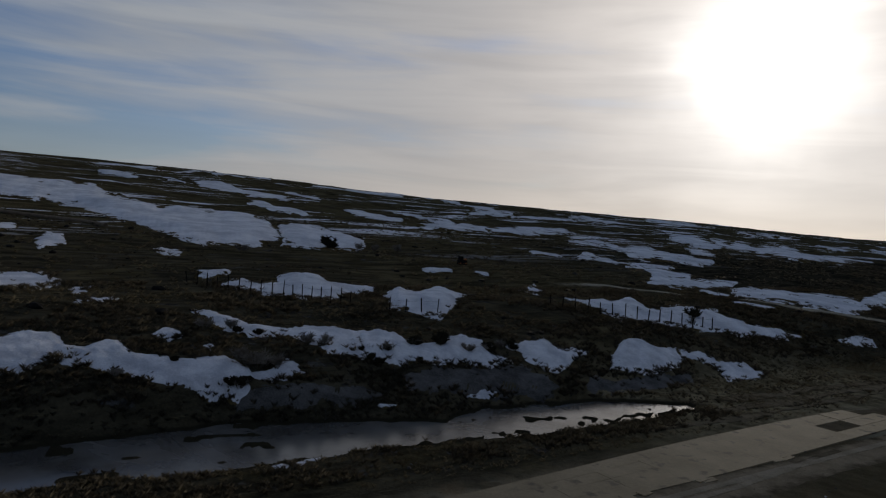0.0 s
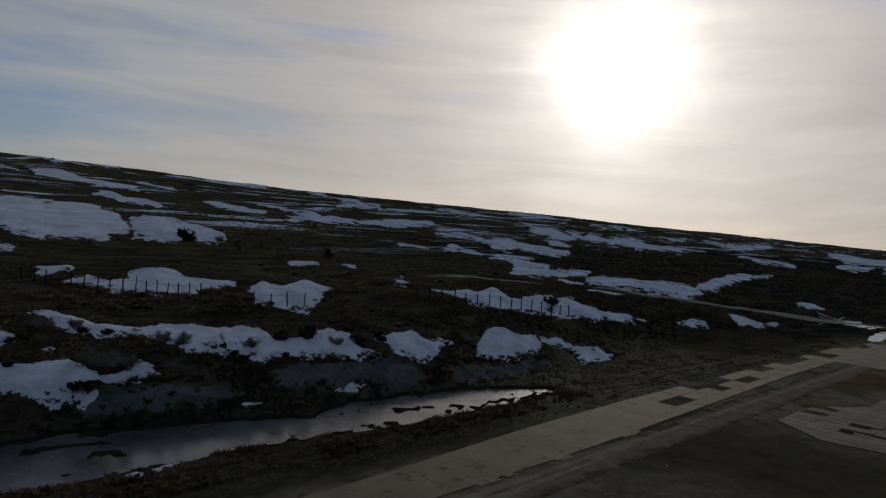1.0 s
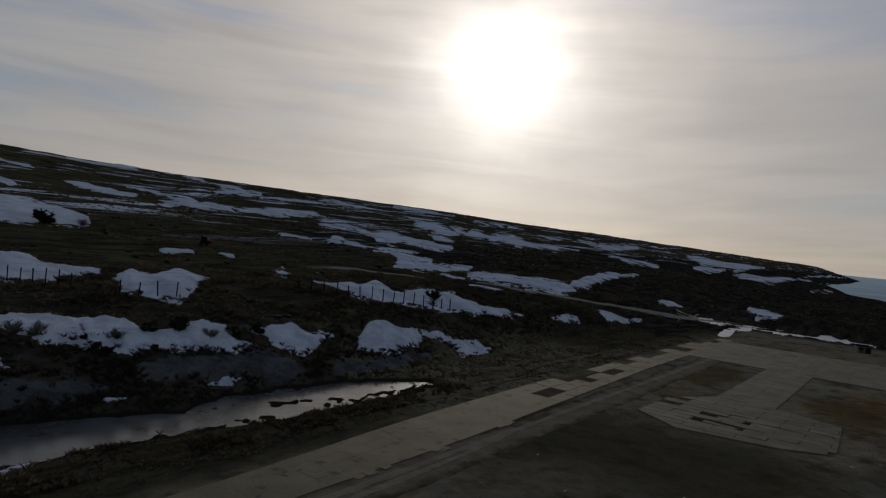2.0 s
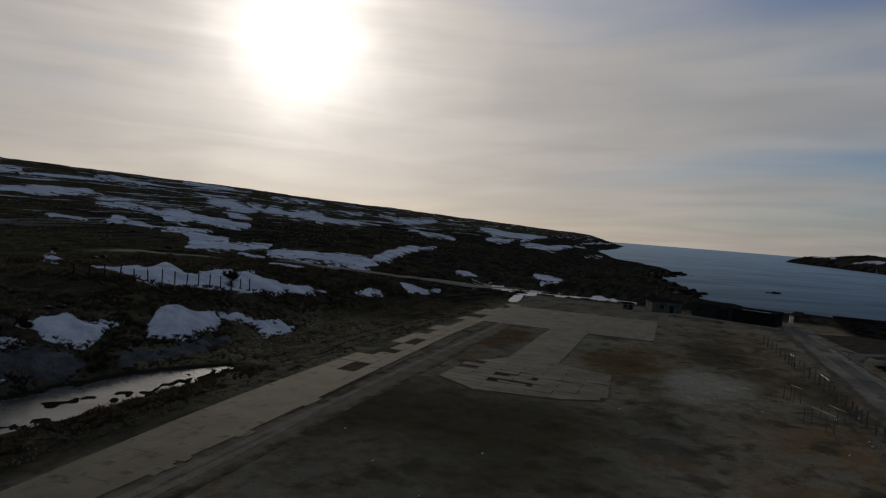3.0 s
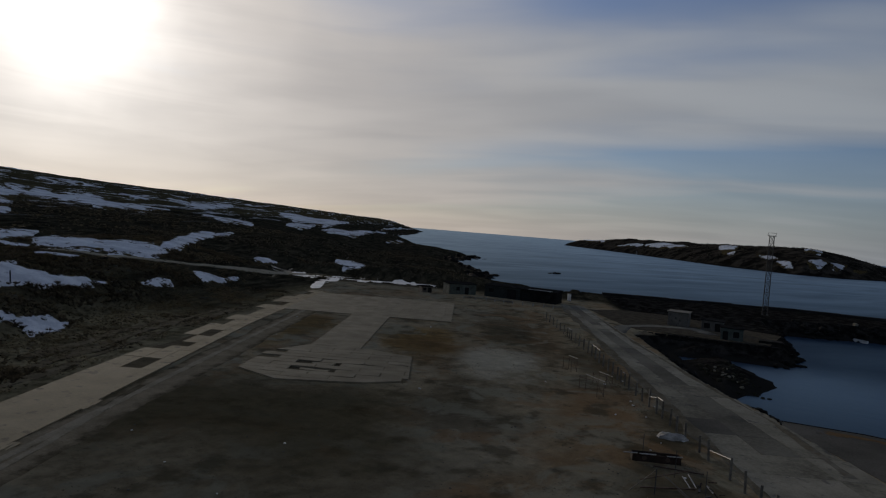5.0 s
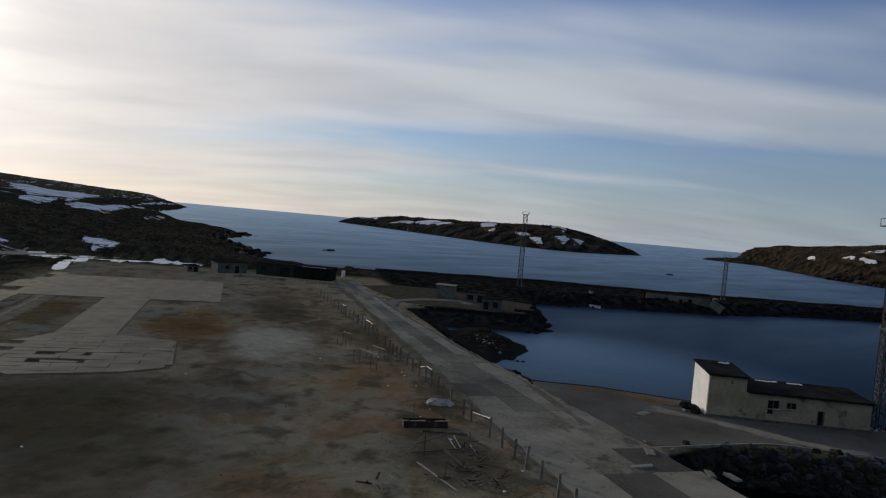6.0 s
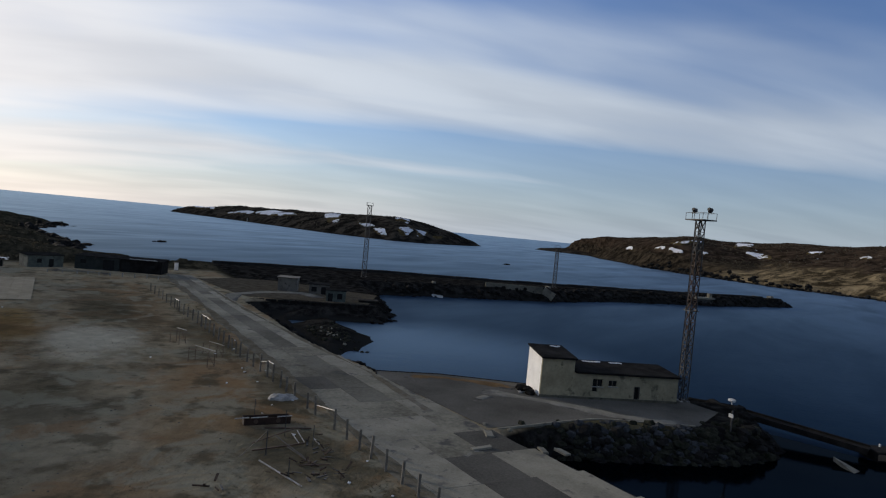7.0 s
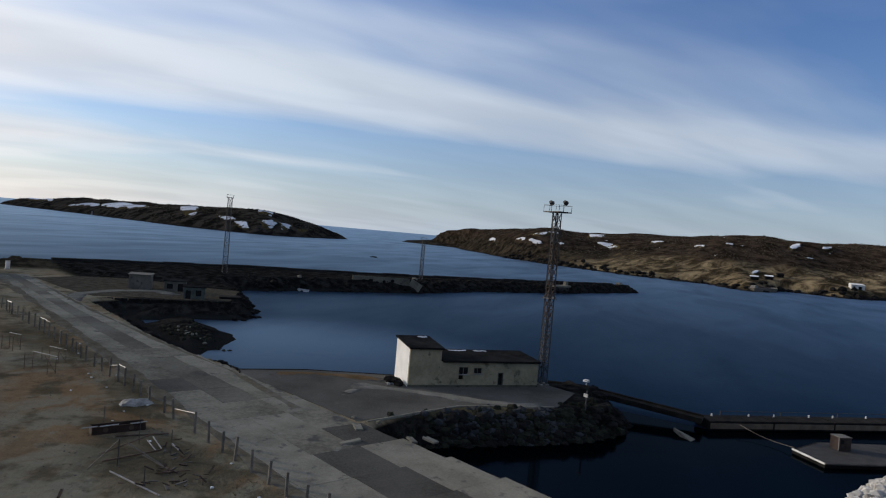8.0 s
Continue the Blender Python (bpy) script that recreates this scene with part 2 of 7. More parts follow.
    yard = n.mix(n.math("MULTIPLY", n.ramp(n.noise(where, 0.085, 5, 0.66, 0.7), 0.52, 0.62), 0.5), yard, (0.185, 0.115, 0.065))
    yard = n.mix(n.math("MULTIPLY", n.ramp(n.noise(where, 0.22, 6, 0.6, 0.1), 0.50, 0.66), 0.72), yard, (0.055, 0.048, 0.033))
    yard = n.mix(n.math("MULTIPLY", n.ramp(n.noise(where, 1.3, 4, 0.65), 0.60, 0.72), 0.55), yard, (0.045, 0.039, 0.027))
    for place, tint, much in (((104, -6, 12, 6), (0.33, 0.305, 0.25), 0.95), ((132, -9, 13, 5), (0.06, 0.053, 0.037), 0.6), ((105, -21, 16, 4), (0.06, 0.053, 0.037), 0.6), ((53, -19, 9, 5), (0.085, 0.075, 0.054), 0.65), ((111, 6, 13, 6), (0.12, 0.08, 0.04), 0.7), ((122, 28, 15, 4), (0.115, 0.082, 0.042), 0.7)):
        yard = n.mix(n.math("MULTIPLY", area(*place), much), yard, n.mix(n.ramp(blend, 0.3, 0.7), tuple(0.7 * c for c in tint), tuple(1.2 * c for c in tint)))
    soil = n.math("MULTIPLY", n.ramp(n.math("ADD", v, n.math("MULTIPLY", wander, 13.0)), 12.0, 30.0), n.ramp(n.math("ADD", u, n.math("MULTIPLY", wander, 8.0)), 99.0, 84.0))
    soil = n.math("MULTIPLY", soil, n.ramp(n.math("ADD", u, n.math("MULTIPLY", wander, 10.0)), 50.0, 76.0))
    yard = n.mix(n.math("MULTIPLY", soil, 0.85), yard, n.mix(mid, (0.034, 0.0285, 0.0165), (0.086, 0.072, 0.043)))
    yard = n.mix(1.0, yard, (1.09, 1.07, 0.99), "MULTIPLY")
    made = n.math("MULTIPLY", n.math("MULTIPLY", n.ramp(n.math("ADD", v, n.math("MULTIPLY", mid, 4.0)), 46.0, 42.0), n.ramp(n.math("ADD", u, n.math("MULTIPLY", mid, 8.0)), 225.0, 214.0)), n.math("MULTIPLY", n.ramp(z, -0.9, -0.3), n.ramp(v, -47.0, -43.0)))
    colour = n.mix(made, tundra, yard)
    # dark stone on the breakwater, the old pier and the island, shade coloured in
    y = world_split.outputs["Y"]
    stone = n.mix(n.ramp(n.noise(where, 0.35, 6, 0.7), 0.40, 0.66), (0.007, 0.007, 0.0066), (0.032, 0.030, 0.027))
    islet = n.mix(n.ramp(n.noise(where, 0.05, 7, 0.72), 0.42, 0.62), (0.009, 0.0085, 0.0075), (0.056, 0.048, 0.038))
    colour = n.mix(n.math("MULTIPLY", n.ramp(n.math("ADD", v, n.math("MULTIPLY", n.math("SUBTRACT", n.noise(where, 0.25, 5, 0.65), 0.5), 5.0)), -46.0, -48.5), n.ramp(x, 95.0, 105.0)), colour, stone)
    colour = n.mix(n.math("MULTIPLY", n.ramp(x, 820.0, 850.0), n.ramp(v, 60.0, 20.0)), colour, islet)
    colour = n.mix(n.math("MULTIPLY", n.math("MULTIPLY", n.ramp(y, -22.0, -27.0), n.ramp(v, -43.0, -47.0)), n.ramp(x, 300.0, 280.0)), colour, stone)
    # the far bank: straw-coloured grass low down, brown scrub above
    straw = n.mix(n.ramp(n.noise(n.place(where, radians(65), (0.55, 1.0, 1)), 0.06, 8, 0.74, 0.6), 0.40, 0.64), (0.024, 0.019, 0.012), (0.235, 0.182, 0.108))
    scrub = n.mix(n.ramp(n.noise(where, 0.075, 8, 0.78), 0.38, 0.64), (0.010, 0.008, 0.006), (0.056, 0.041, 0.030))
    level = n.math("ADD", z, n.math("MULTIPLY", n.noise(where, 0.03, 4), 14.0))
    cliff = n.mix(n.ramp(n.noise(where, 0.09, 8, 0.78), 0.4, 0.66), (0.008, 0.007, 0.006), (0.058, 0.046, 0.032))
    straw = n.mix(n.ramp(n.math("ADD", x, n.math("MULTIPLY", big, 160.0)), 690.0, 770.0), straw, cliff)
    far_bank = n.mix(n.ramp(level, 20.0, 26.0), straw, scrub)
    far_bank = n.mix(n.math("MULTIPLY", n.ramp(n.noise(where, 0.085, 5, 0.62), 0.705, 0.72), n.ramp(z, 14.0, 20.0)), far_bank, (0.72, 0.74, 0.78))
    colour = n.mix(n.math("MULTIPLY", n.ramp(x, 380.0, 400.0), n.ramp(y, -180.0, -195.0)), colour, far_bank)
    colour = n.mix(n.math("MULTIPLY", n.ramp(z, -0.2, -0.6), n.math("MULTIPLY", n.ramp(v, -30.0, -36.0), n.ramp(x, 300.0, 280.0))), colour, stone)
    # wet dark stone at the tide line
    colour = n.mix(n.ramp(n.math("ADD", z, n.math("MULTIPLY", fine, 0.8)), -1.2, -2.2), colour, (0.018, 0.018, 0.017))
    # old snow lying in thin streaks along the hill
    streak = n.noise(n.place(where, radians(-32.8), (0.16, 1.0, 1)), 0.065, 9, 0.68, 0.9)
    lie = n.math("MULTIPLY", n.ramp(v, 120.0, 260.0), n.ramp(z, 9.0, 14.0))
    lie = n.math("MULTIPLY", lie, n.ramp(x, 3500.0, 3000.0))
    snow = n.math("MULTIPLY", n.ramp(n.math("ADD", streak, n.math("MULTIPLY", n.noise(where, 0.35, 4, 0.7), 0.10)), 0.625, 0.65), lie)
    colour = n.mix(snow, colour, (0.72, 0.74, 0.78))
    height = n.math("ADD", n.math("MULTIPLY", mid, 1.6), n.math("MULTIPLY", fine, 0.4))
    return finish(m, n, colour, 0.92, height, 0.8, 0.35, spec=0.0)


def water_material(name, deep, rough, size, height, shine=0.5, tint=(0.70, 0.87, 1.0)):
    m, n = material(name)
    where = n.add("ShaderNodeNewGeometry").outputs["Position"]
    small = n.noise(n.place(where, radians(20), (1, 0.55, 1)), size, 6, 0.6, 0.3)
    swell = n.noise(n.place(where, radians(-15), (1, 0.4, 1)), size * 0.16, 4, 0.6)
    gust = n.noise(where, 0.012, 4, 0.6)
    bump = n.math("ADD", n.math("MULTIPLY", small, n.math("ADD", 0.4, gust)), n.math("MULTIPLY", swell, 2.5))
    k = n.add("ShaderNodeBump")
    k.inputs["Strength"].default_value, k.inputs["Distance"].default_value = 1.0, height
    n.put(k.inputs["Height"], bump)
    body, gloss, edge, mixed = n.add("ShaderNodeBsdfDiffuse"), n.add("ShaderNodeBsdfGlossy"), n.add("ShaderNodeFresnel"), n.add("ShaderNodeMixShader")
    n.put(body.inputs["Color"], deep)
    n.put(gloss.inputs["Color"], tint)
    n.put(gloss.inputs["Roughness"], n.math("ADD", rough, n.math("MULTIPLY", gust, 0.12)))
    edge.inputs["IOR"].default_value = 1.333
    for node in (body, gloss):
        n.put(node.inputs["Normal"], k.outputs[0])
    slick = n.noise(n.place(where, radians(28), (0.35, 1.1, 1)), 0.03, 4, 0.55, 0.6)
    lee = n.vec("LENGTH", n.vec("MULTIPLY", n.vec("SUBTRACT", where, (118, 8, 0)), (1 / 34, 1 / 30, 0)))
    slick = n.math("ADD", slick, n.math("MULTIPLY", n.ramp(n.math("ADD", lee, slick), 2.1, 0.8), 2.6))
    n.put(mixed.inputs[0], n.math("MULTIPLY", n.math("POWER", edge.outputs[0], 2.1), n.math("MULTIPLY", n.math("ADD", 0.22, n.math("ADD", n.math("MULTIPLY", slick, 0.95), n.math("MULTIPLY", n.noise(n.place(where, radians(18), (0.25, 1.4, 1)), 0.11, 4, 0.6, 0.4), 0.16))), shine)))
    n.put(mixed.inputs[1], body.outputs[0])
    n.put(mixed.inputs[2], gloss.outputs[0])
    n.put(n.add("ShaderNodeOutputMaterial").inputs[0], mixed.outputs[0])
    return m


def calm_water(name, deep, rough, size, height):
    """Still water: a dark body under a clear mirror, with patches ruffled by the wind."""
    m, n = material(name)
    where = n.add("ShaderNodeNewGeometry").outputs["Position"]
    small = n.noise(n.place(where, radians(20), (1, 0.5, 1)), size, 5, 0.6, 0.3)
    gust = n.noise(n.place(where, radians(30), (0.4, 1.0, 1)), 0.09, 5, 0.62, 0.4)
    silt = n.mix(n.ramp(n.noise(where, 0.12, 5, 0.6), 0.4, 0.62), deep, tuple(0.45 * c for c in deep))
    rough = n.math("ADD", rough, n.math("MULTIPLY", n.ramp(gust, 0.45, 0.65), 0.16))
    return finish(m, n, silt, rough, small, 0.6, height, ior=1.333, spec=0.5)


def patch_material(name, a, b, ground=((0.026, 0.0195, 0.0095), (0.105, 0.081, 0.039)), spec=0.0, rough=5.5, soft_edge=0.06):
    """A patch that thins out raggedly at its edge, where the ground shows through; the mesh holds how deep it lies and how coarse its edge is."""
    m, n = material(name)
    where = n.add("ShaderNodeNewGeometry").outputs["Position"]
    body = n.add("ShaderNodeAttribute", attribute_name="body").outputs["Fac"]
    grain = n.add("ShaderNodeAttribute", attribute_name="grain").outputs["Fac"]
    scaled = n.vec("MULTIPLY", where, n.mix(1.0, (1, 1, 1), grain, "MULTIPLY"))
    rag = n.math("ADD", n.math("MULTIPLY", n.noise(scaled, 0.42, 5, 0.58), 0.82), n.math("MULTIPLY", n.noise(scaled, 2.6, 4, 0.65), 0.2))
    mask = n.ramp(n.math("ADD", body, n.math("MULTIPLY", n.math("SUBTRACT", rag, 0.5), rough)), 0.48 - soft_edge, 0.48 + soft_edge)
    fine = n.noise(scaled, 5.0, 4, 0.65)
    soft = n.noise(scaled, 0.35, 4, 0.6)
    top = n.mix(n.ramp(n.math("ADD", n.math("MULTIPLY", soft, 0.6), n.math("MULTIPLY", fine, 0.4)), 0.35, 0.65), a, b)
    mid = n.noise(where, 0.55, 5, 0.65)
    colour = n.mix(mask, n.mix(n.ramp(mid, 0.36, 0.64), *ground), top)
    height = n.math("ADD", n.math("MULTIPLY", soft, 2.0), n.math("MULTIPLY", fine, 0.06))
    return finish(m, n, colour, 0.7, height, 0.45, 0.3, spec=spec)


def blade_material(name, a, b, share):
    """Thin dry blades that let part of the light through."""
    m, n = material(name)
    where = n.add("ShaderNodeNewGeometry").outputs["Position"]
    tone = n.math("ADD", n.math("MULTIPLY", n.noise(where, 0.15, 4, 0.6), 0.6), n.math("MULTIPLY", n.noise(where, 5.0, 3), 0.4))
    colour = n.mix(n.ramp(tone, 0.36, 0.64), a, b)
    body, through_light, mixed = n.add("ShaderNodeBsdfDiffuse"), n.add("ShaderNodeBsdfTranslucent"), n.add("ShaderNodeMixShader")
    n.put(body.inputs["Color"], colour)
    n.put(through_light.inputs["Color"], colour)
    n.put(mixed.inputs[0], share)
    n.put(mixed.inputs[1], body.outputs[0])
    n.put(mixed.inputs[2], through_light.outputs[0])
    n.put(n.add("ShaderNodeOutputMaterial").inputs[0], mixed.outputs[0])
    return m


GROUND = ground_material()
WATER = water_material("sea_water", (0.003, 0.011, 0.026), 0.26, 0.8, 0.14, 0.66, (0.66, 0.85, 1.0))
# Black body and hardly any shine: the bank's dark reflection is in the colour.
INLET_WATER = water_material("dark_reflection_water", (0.0004, 0.0011, 0.0018), 0.015, 0.8, 0.012, 0.03)
POND_WATER = calm_water("pond_water", (0.105, 0.104, 0.099), 0.13, 1.2, 0.012)
SNOW = plain("old_snow", (0.50, 0.515, 0.545), (0.68, 0.69, 0.71), 0.12, 1.6, 0.6, 0.7, 0.35, stain=(0.52, 0.52, 0.52), spread=-0.04, spec=0.0)
SLAB = plain("road_slab_concrete", (0.168, 0.135, 0.085), (0.262, 0.213, 0.138), 0.22, 4.0, 0.85, 0.35, 0.02, stain=(0.095, 0.084, 0.064), spread=0.05, spec=0.03, vary=0.025)
ROAD_BED = plain("road_bed", (0.10, 0.078, 0.048), (0.18, 0.142, 0.09), 0.5, 5.0, 0.95, 0.5, 0.04, stain=(0.045, 0.038, 0.028), spread=0.02, spec=0.0)
PAD = plain("pad_concrete", (0.145, 0.123, 0.085), (0.235, 0.20, 0.142), 0.25, 5.0, 0.85, 0.35, 0.02, stain=(0.10, 0.092, 0.078), spread=-0.01, spec=0.03, vary=0.08)
QUAY_SLAB = plain("quay_concrete", (0.082, 0.076, 0.059), (0.22, 0.204, 0.16), 0.13, 2.2, 0.85, 0.35, 0.02, stain=(0.075, 0.072, 0.066), spread=0.05, spec=0.03, vary=0.04)
QUAY_DARK = plain("dark_quay_concrete", (0.07, 0.066, 0.053), (0.15, 0.14, 0.113), 0.09, 2.2, 0.85, 0.35, 0.02, stain=(0.06, 0.058, 0.052), spread=0.05, spec=0.03, vary=0.04)
QUAY_PALE = plain("pale_quay_concrete", (0.15, 0.139, 0.11), (0.245, 0.228, 0.182), 0.3, 5.0, 0.85, 0.35, 0.02, stain=(0.11, 0.102, 0.09), spread=0.05, spec=0.03, vary=0.04)
ASPHALT = plain("worn_asphalt", (0.05, 0.0465, 0.039), (0.108, 0.101, 0.087), 0.12, 5.0, 0.85, 0.4, 0.015, stain=(0.125, 0.117, 0.10), spread=-0.03, spec=0.03)
SHOULDER = plain("gravel_shoulder", (0.05, 0.043, 0.032), (0.105, 0.09, 0.067), 0.5, 6.0, 0.95, 0.6, 0.05, stain=(0.03, 0.026, 0.02), spread=0.02, spec=0.0)
DIRT_DARK = plain("dark_turned_earth", (0.03, 0.025, 0.017), (0.085, 0.07, 0.046), 0.5, 6.0, 0.95, 0.6, 0.06, stain=(0.09, 0.078, 0.06), spread=0.02, spec=0.0)
# Wet slush, its pale colour also carrying the sun's glint.
SLUSH = patch_material("glinting_slush", (0.50, 0.50, 0.49), (0.72, 0.72, 0.70), ((0.10, 0.085, 0.06), (0.16, 0.14, 0.10)), spec=0.5, rough=2.0)
SNOW_BANK = patch_material("old_snow_bank", (0.44, 0.46, 0.505), (0.72, 0.732, 0.76))
MUD = patch_material("grey_mud", (0.045, 0.044, 0.043), (0.135, 0.132, 0.128), ((0.017, 0.0152, 0.0098), (0.06, 0.052, 0.031)), rough=5.0, soft_edge=0.9)
PLASTER = plain("stained_plaster", (0.22, 0.19, 0.122), (0.36, 0.312, 0.205), 0.35, 2.2, 0.9, 0.25, 0.02, stain=(0.13, 0.113, 0.074), spread=0.05)
FOOTING = plain("mossy_wall_foot", (0.045, 0.042, 0.03), (0.11, 0.10, 0.072), 0.5, 4.0, 0.9, 0.3, 0.02, stain=(0.03, 0.03, 0.02), spread=0.06)
# Whitewash of the end wall, raised in colour to hold the low sun.
SUNLIT_WHITEWASH = plain("sunlit_whitewash", (0.76, 0.74, 0.70), (0.88, 0.86, 0.82), 0.5, 6.0, 0.85, 0.2, 0.01, stain=(0.45, 0.40, 0.32), spread=-0.02)
FELT = plain("roofing_felt", (0.010, 0.010, 0.010), (0.028, 0.027, 0.026), 0.5, 8.0, 0.95, 0.3, 0.02, spec=0.0)
DARK = plain("dark_opening", (0.006, 0.006, 0.006), (0.012, 0.012, 0.012), 1.0, 8.0, 0.9, 0.1, 0.01)
RUST = plain("rusted_steel", (0.045, 0.030, 0.023), (0.11, 0.069, 0.049), 1.2, 14.0, 0.85, 0.3, 0.01, 0.0, stain=(0.20, 0.10, 0.055), spread=-0.02)
STEEL = plain("weathered_steel", (0.035, 0.034, 0.033), (0.085, 0.082, 0.078), 1.5, 16.0, 0.7, 0.2, 0.005, 0.2, stain=(0.10, 0.055, 0.035), spread=0.0)
PALE_STEEL = plain("bare_pipe_steel", (0.22, 0.21, 0.19), (0.46, 0.44, 0.41), 1.5, 16.0, 0.5, 0.2, 0.005, 0.2, stain=(0.10, 0.06, 0.04), spread=0.03)
DARK_RUST = plain("dark_rusted_steel", (0.016, 0.0095, 0.007), (0.046, 0.026, 0.018), 1.2, 14.0, 0.9, 0.3, 0.01, stain=(0.075, 0.036, 0.022), spread=-0.02)
WOOD = plain("grey_timber", (0.075, 0.064, 0.052), (0.17, 0.15, 0.125), 1.4, 12.0, 0.9, 0.4, 0.015)
DECK = plain("brown_deck_timber", (0.10, 0.075, 0.05), (0.19, 0.145, 0.10), 0.8, 9.0, 0.85, 0.4, 0.015)
BLACK_TIMBER = plain("tarred_timber", (0.007, 0.007, 0.007), (0.020, 0.019, 0.018), 0.8, 9.0, 0.9, 0.4, 0.02, spec=0.03)
ROCK = plain("grey_rock", (0.024, 0.0235, 0.022), (0.08, 0.078, 0.073), 0.7, 5.0, 0.9, 0.6, 0.06, stain=(0.03, 0.03, 0.03), spread=0.03)
INLET_ROCK = plain("blue_grey_stone", (0.016, 0.0175, 0.0195), (0.06, 0.064, 0.07), 0.7, 5.0, 0.9, 0.6, 0.06, stain=(0.02, 0.021, 0.016), spread=0.05, spec=0.05)
MOSSY_ROCK = plain("mossy_rock", (0.010, 0.011, 0.008), (0.034, 0.034, 0.025), 0.9, 5.0, 0.9, 0.6, 0.06, stain=(0.012, 0.015, 0.007), spread=0.05, spec=0.03)
# Crown concrete nearly black: the wall's shaded near face is in the colour.
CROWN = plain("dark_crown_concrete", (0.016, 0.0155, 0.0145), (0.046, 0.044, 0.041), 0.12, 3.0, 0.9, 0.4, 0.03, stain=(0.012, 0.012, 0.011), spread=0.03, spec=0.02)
PALE_ROCK = plain("pale_limewashed_rock", (0.22, 0.215, 0.205), (0.46, 0.45, 0.43), 0.9, 5.0, 0.9, 0.6, 0.05, stain=(0.12, 0.115, 0.11), spread=0.03)
# Wet stone, darkened further for the shaded slopes of inlet and breakwater.
SHADED_WET_ROCK = plain("shaded_wet_rock", (0.006, 0.006, 0.0058), (0.021, 0.020, 0.0185), 0.7, 5.0, 0.9, 0.6, 0.06, spec=0.05)
TWIG = blade_material("bare_twigs", (0.056, 0.051, 0.040), (0.118, 0.107, 0.083), 0.2)
STRAW = blade_material("dead_grass", (0.076, 0.069, 0.049), (0.172, 0.153, 0.108), 0.3)
GREEN = plain("dark_green_cladding", (0.010, 0.0145, 0.013), (0.026, 0.034, 0.031), 0.6, 8.0, 0.75, 0.3, 0.02, stain=(0.055, 0.04, 0.03), spread=0.0)
GREY_WALL = plain("grey_wall_plaster", (0.17, 0.165, 0.155), (0.28, 0.275, 0.26), 0.6, 7.0, 0.9, 0.3, 0.02, stain=(0.10, 0.09, 0.08), spread=0.04)
WHITE_PAINT = plain("worn_white_paint", (0.42, 0.42, 0.41), (0.64, 0.64, 0.63), 0.8, 9.0, 0.6, 0.2, 0.01, stain=(0.35, 0.31, 0.27), spread=0.0)
ORANGE = plain("faded_orange_paint", (0.30, 0.10, 0.03), (0.45, 0.18, 0.05), 1.0, 9.0, 0.7, 0.2, 0.01)
TARP = plain("pale_tarpaulin", (0.16, 0.152, 0.14), (0.34, 0.325, 0.30), 0.9, 6.0, 0.7, 0.4, 0.04, stain=(0.25, 0.22, 0.19), spread=0.02)
POST_WOOD = plain("bleached_post", (0.085, 0.076, 0.062), (0.19, 0.172, 0.142), 1.4, 12.0, 0.9, 0.4, 0.015)
YARD_MIX = ((0.062, 0.049, 0.030), (0.135, 0.108, 0.069))
TRACK = patch_material("wheel_track", (0.17, 0.133, 0.086), (0.28, 0.222, 0.148), YARD_MIX, rough=2.6, soft_edge=0.4)
PALE_TRACK = patch_material("pale_wheel_track", (0.23, 0.19, 0.13), (0.35, 0.29, 0.205), YARD_MIX, rough=2.0, soft_edge=0.35)
DRIFT = patch_material("dirt_drift", (0.085, 0.074, 0.053), (0.15, 0.132, 0.098), ((0.10, 0.092, 0.075), (0.15, 0.138, 0.112)), rough=4.0, soft_edge=0.3)
SAND = patch_material("sand_drift", (0.13, 0.122, 0.10), (0.20, 0.188, 0.16), ((0.060, 0.058, 0.054), (0.098, 0.095, 0.088)), rough=3.0, soft_edge=0.4)
ORANGE_GRASS = patch_material("rusty_grass", (0.085, 0.058, 0.032), (0.15, 0.10, 0.055), ((0.060, 0.058, 0.054), (0.098, 0.095, 0.088)), rough=4.0, soft_edge=0.25)
HILL_TRACK = patch_material("hill_track", (0.24, 0.21, 0.155), (0.36, 0.32, 0.245), ((0.05, 0.042, 0.024), (0.11, 0.092, 0.055)), rough=2.0, soft_edge=0.3)
RIDGE = patch_material("turned_earth", (0.11, 0.088, 0.055), (0.20, 0.16, 0.104), ((0.028, 0.023, 0.014), (0.08, 0.066, 0.042)), rough=5.0, soft_edge=0.3)
LAMP_GLASS = plain("lamp_glass", (0.03, 0.03, 0.035), (0.06, 0.06, 0.07), 2.0, 9.0, 0.15, 0.0, 0.01, spec=0.6)

# ---- the lie of the land ----
SEA = -3.0
U, V = (0.8406, 0.5417), (-0.5417, 0.8406)  # along the yard, and across it towards the hill


def S(u, v):
    return u * U[0] + v * V[0], u * U[1] + v * V[1]


TABLE = np.random.RandomState(7).rand(256, 256)


def lattice(x, y):
    x, y = np.asarray(x, float), np.asarray(y, float)
    i, j = np.floor(x).astype(int), np.floor(y).astype(int)
    a, b = x - i, y - j
    a, b = a * a * (3 - 2 * a), b * b * (3 - 2 * b)
    i0, i1, j0, j1 = i & 255, (i + 1) & 255, j & 255, (j + 1) & 255
    return (TABLE[i0, j0] * (1 - a) + TABLE[i1, j0] * a) * (1 - b) + (TABLE[i0, j1] * (1 - a) + TABLE[i1, j1] * a) * b


def fbm(x, y, octaves=4):
    total, size = 0.0, 0.5
    for k in range(octaves):
        total = total + size * (lattice(x * 2**k + 17.3 * k, y * 2**k + 5.1 * k) - 0.5)
        size *= 0.5
    return total


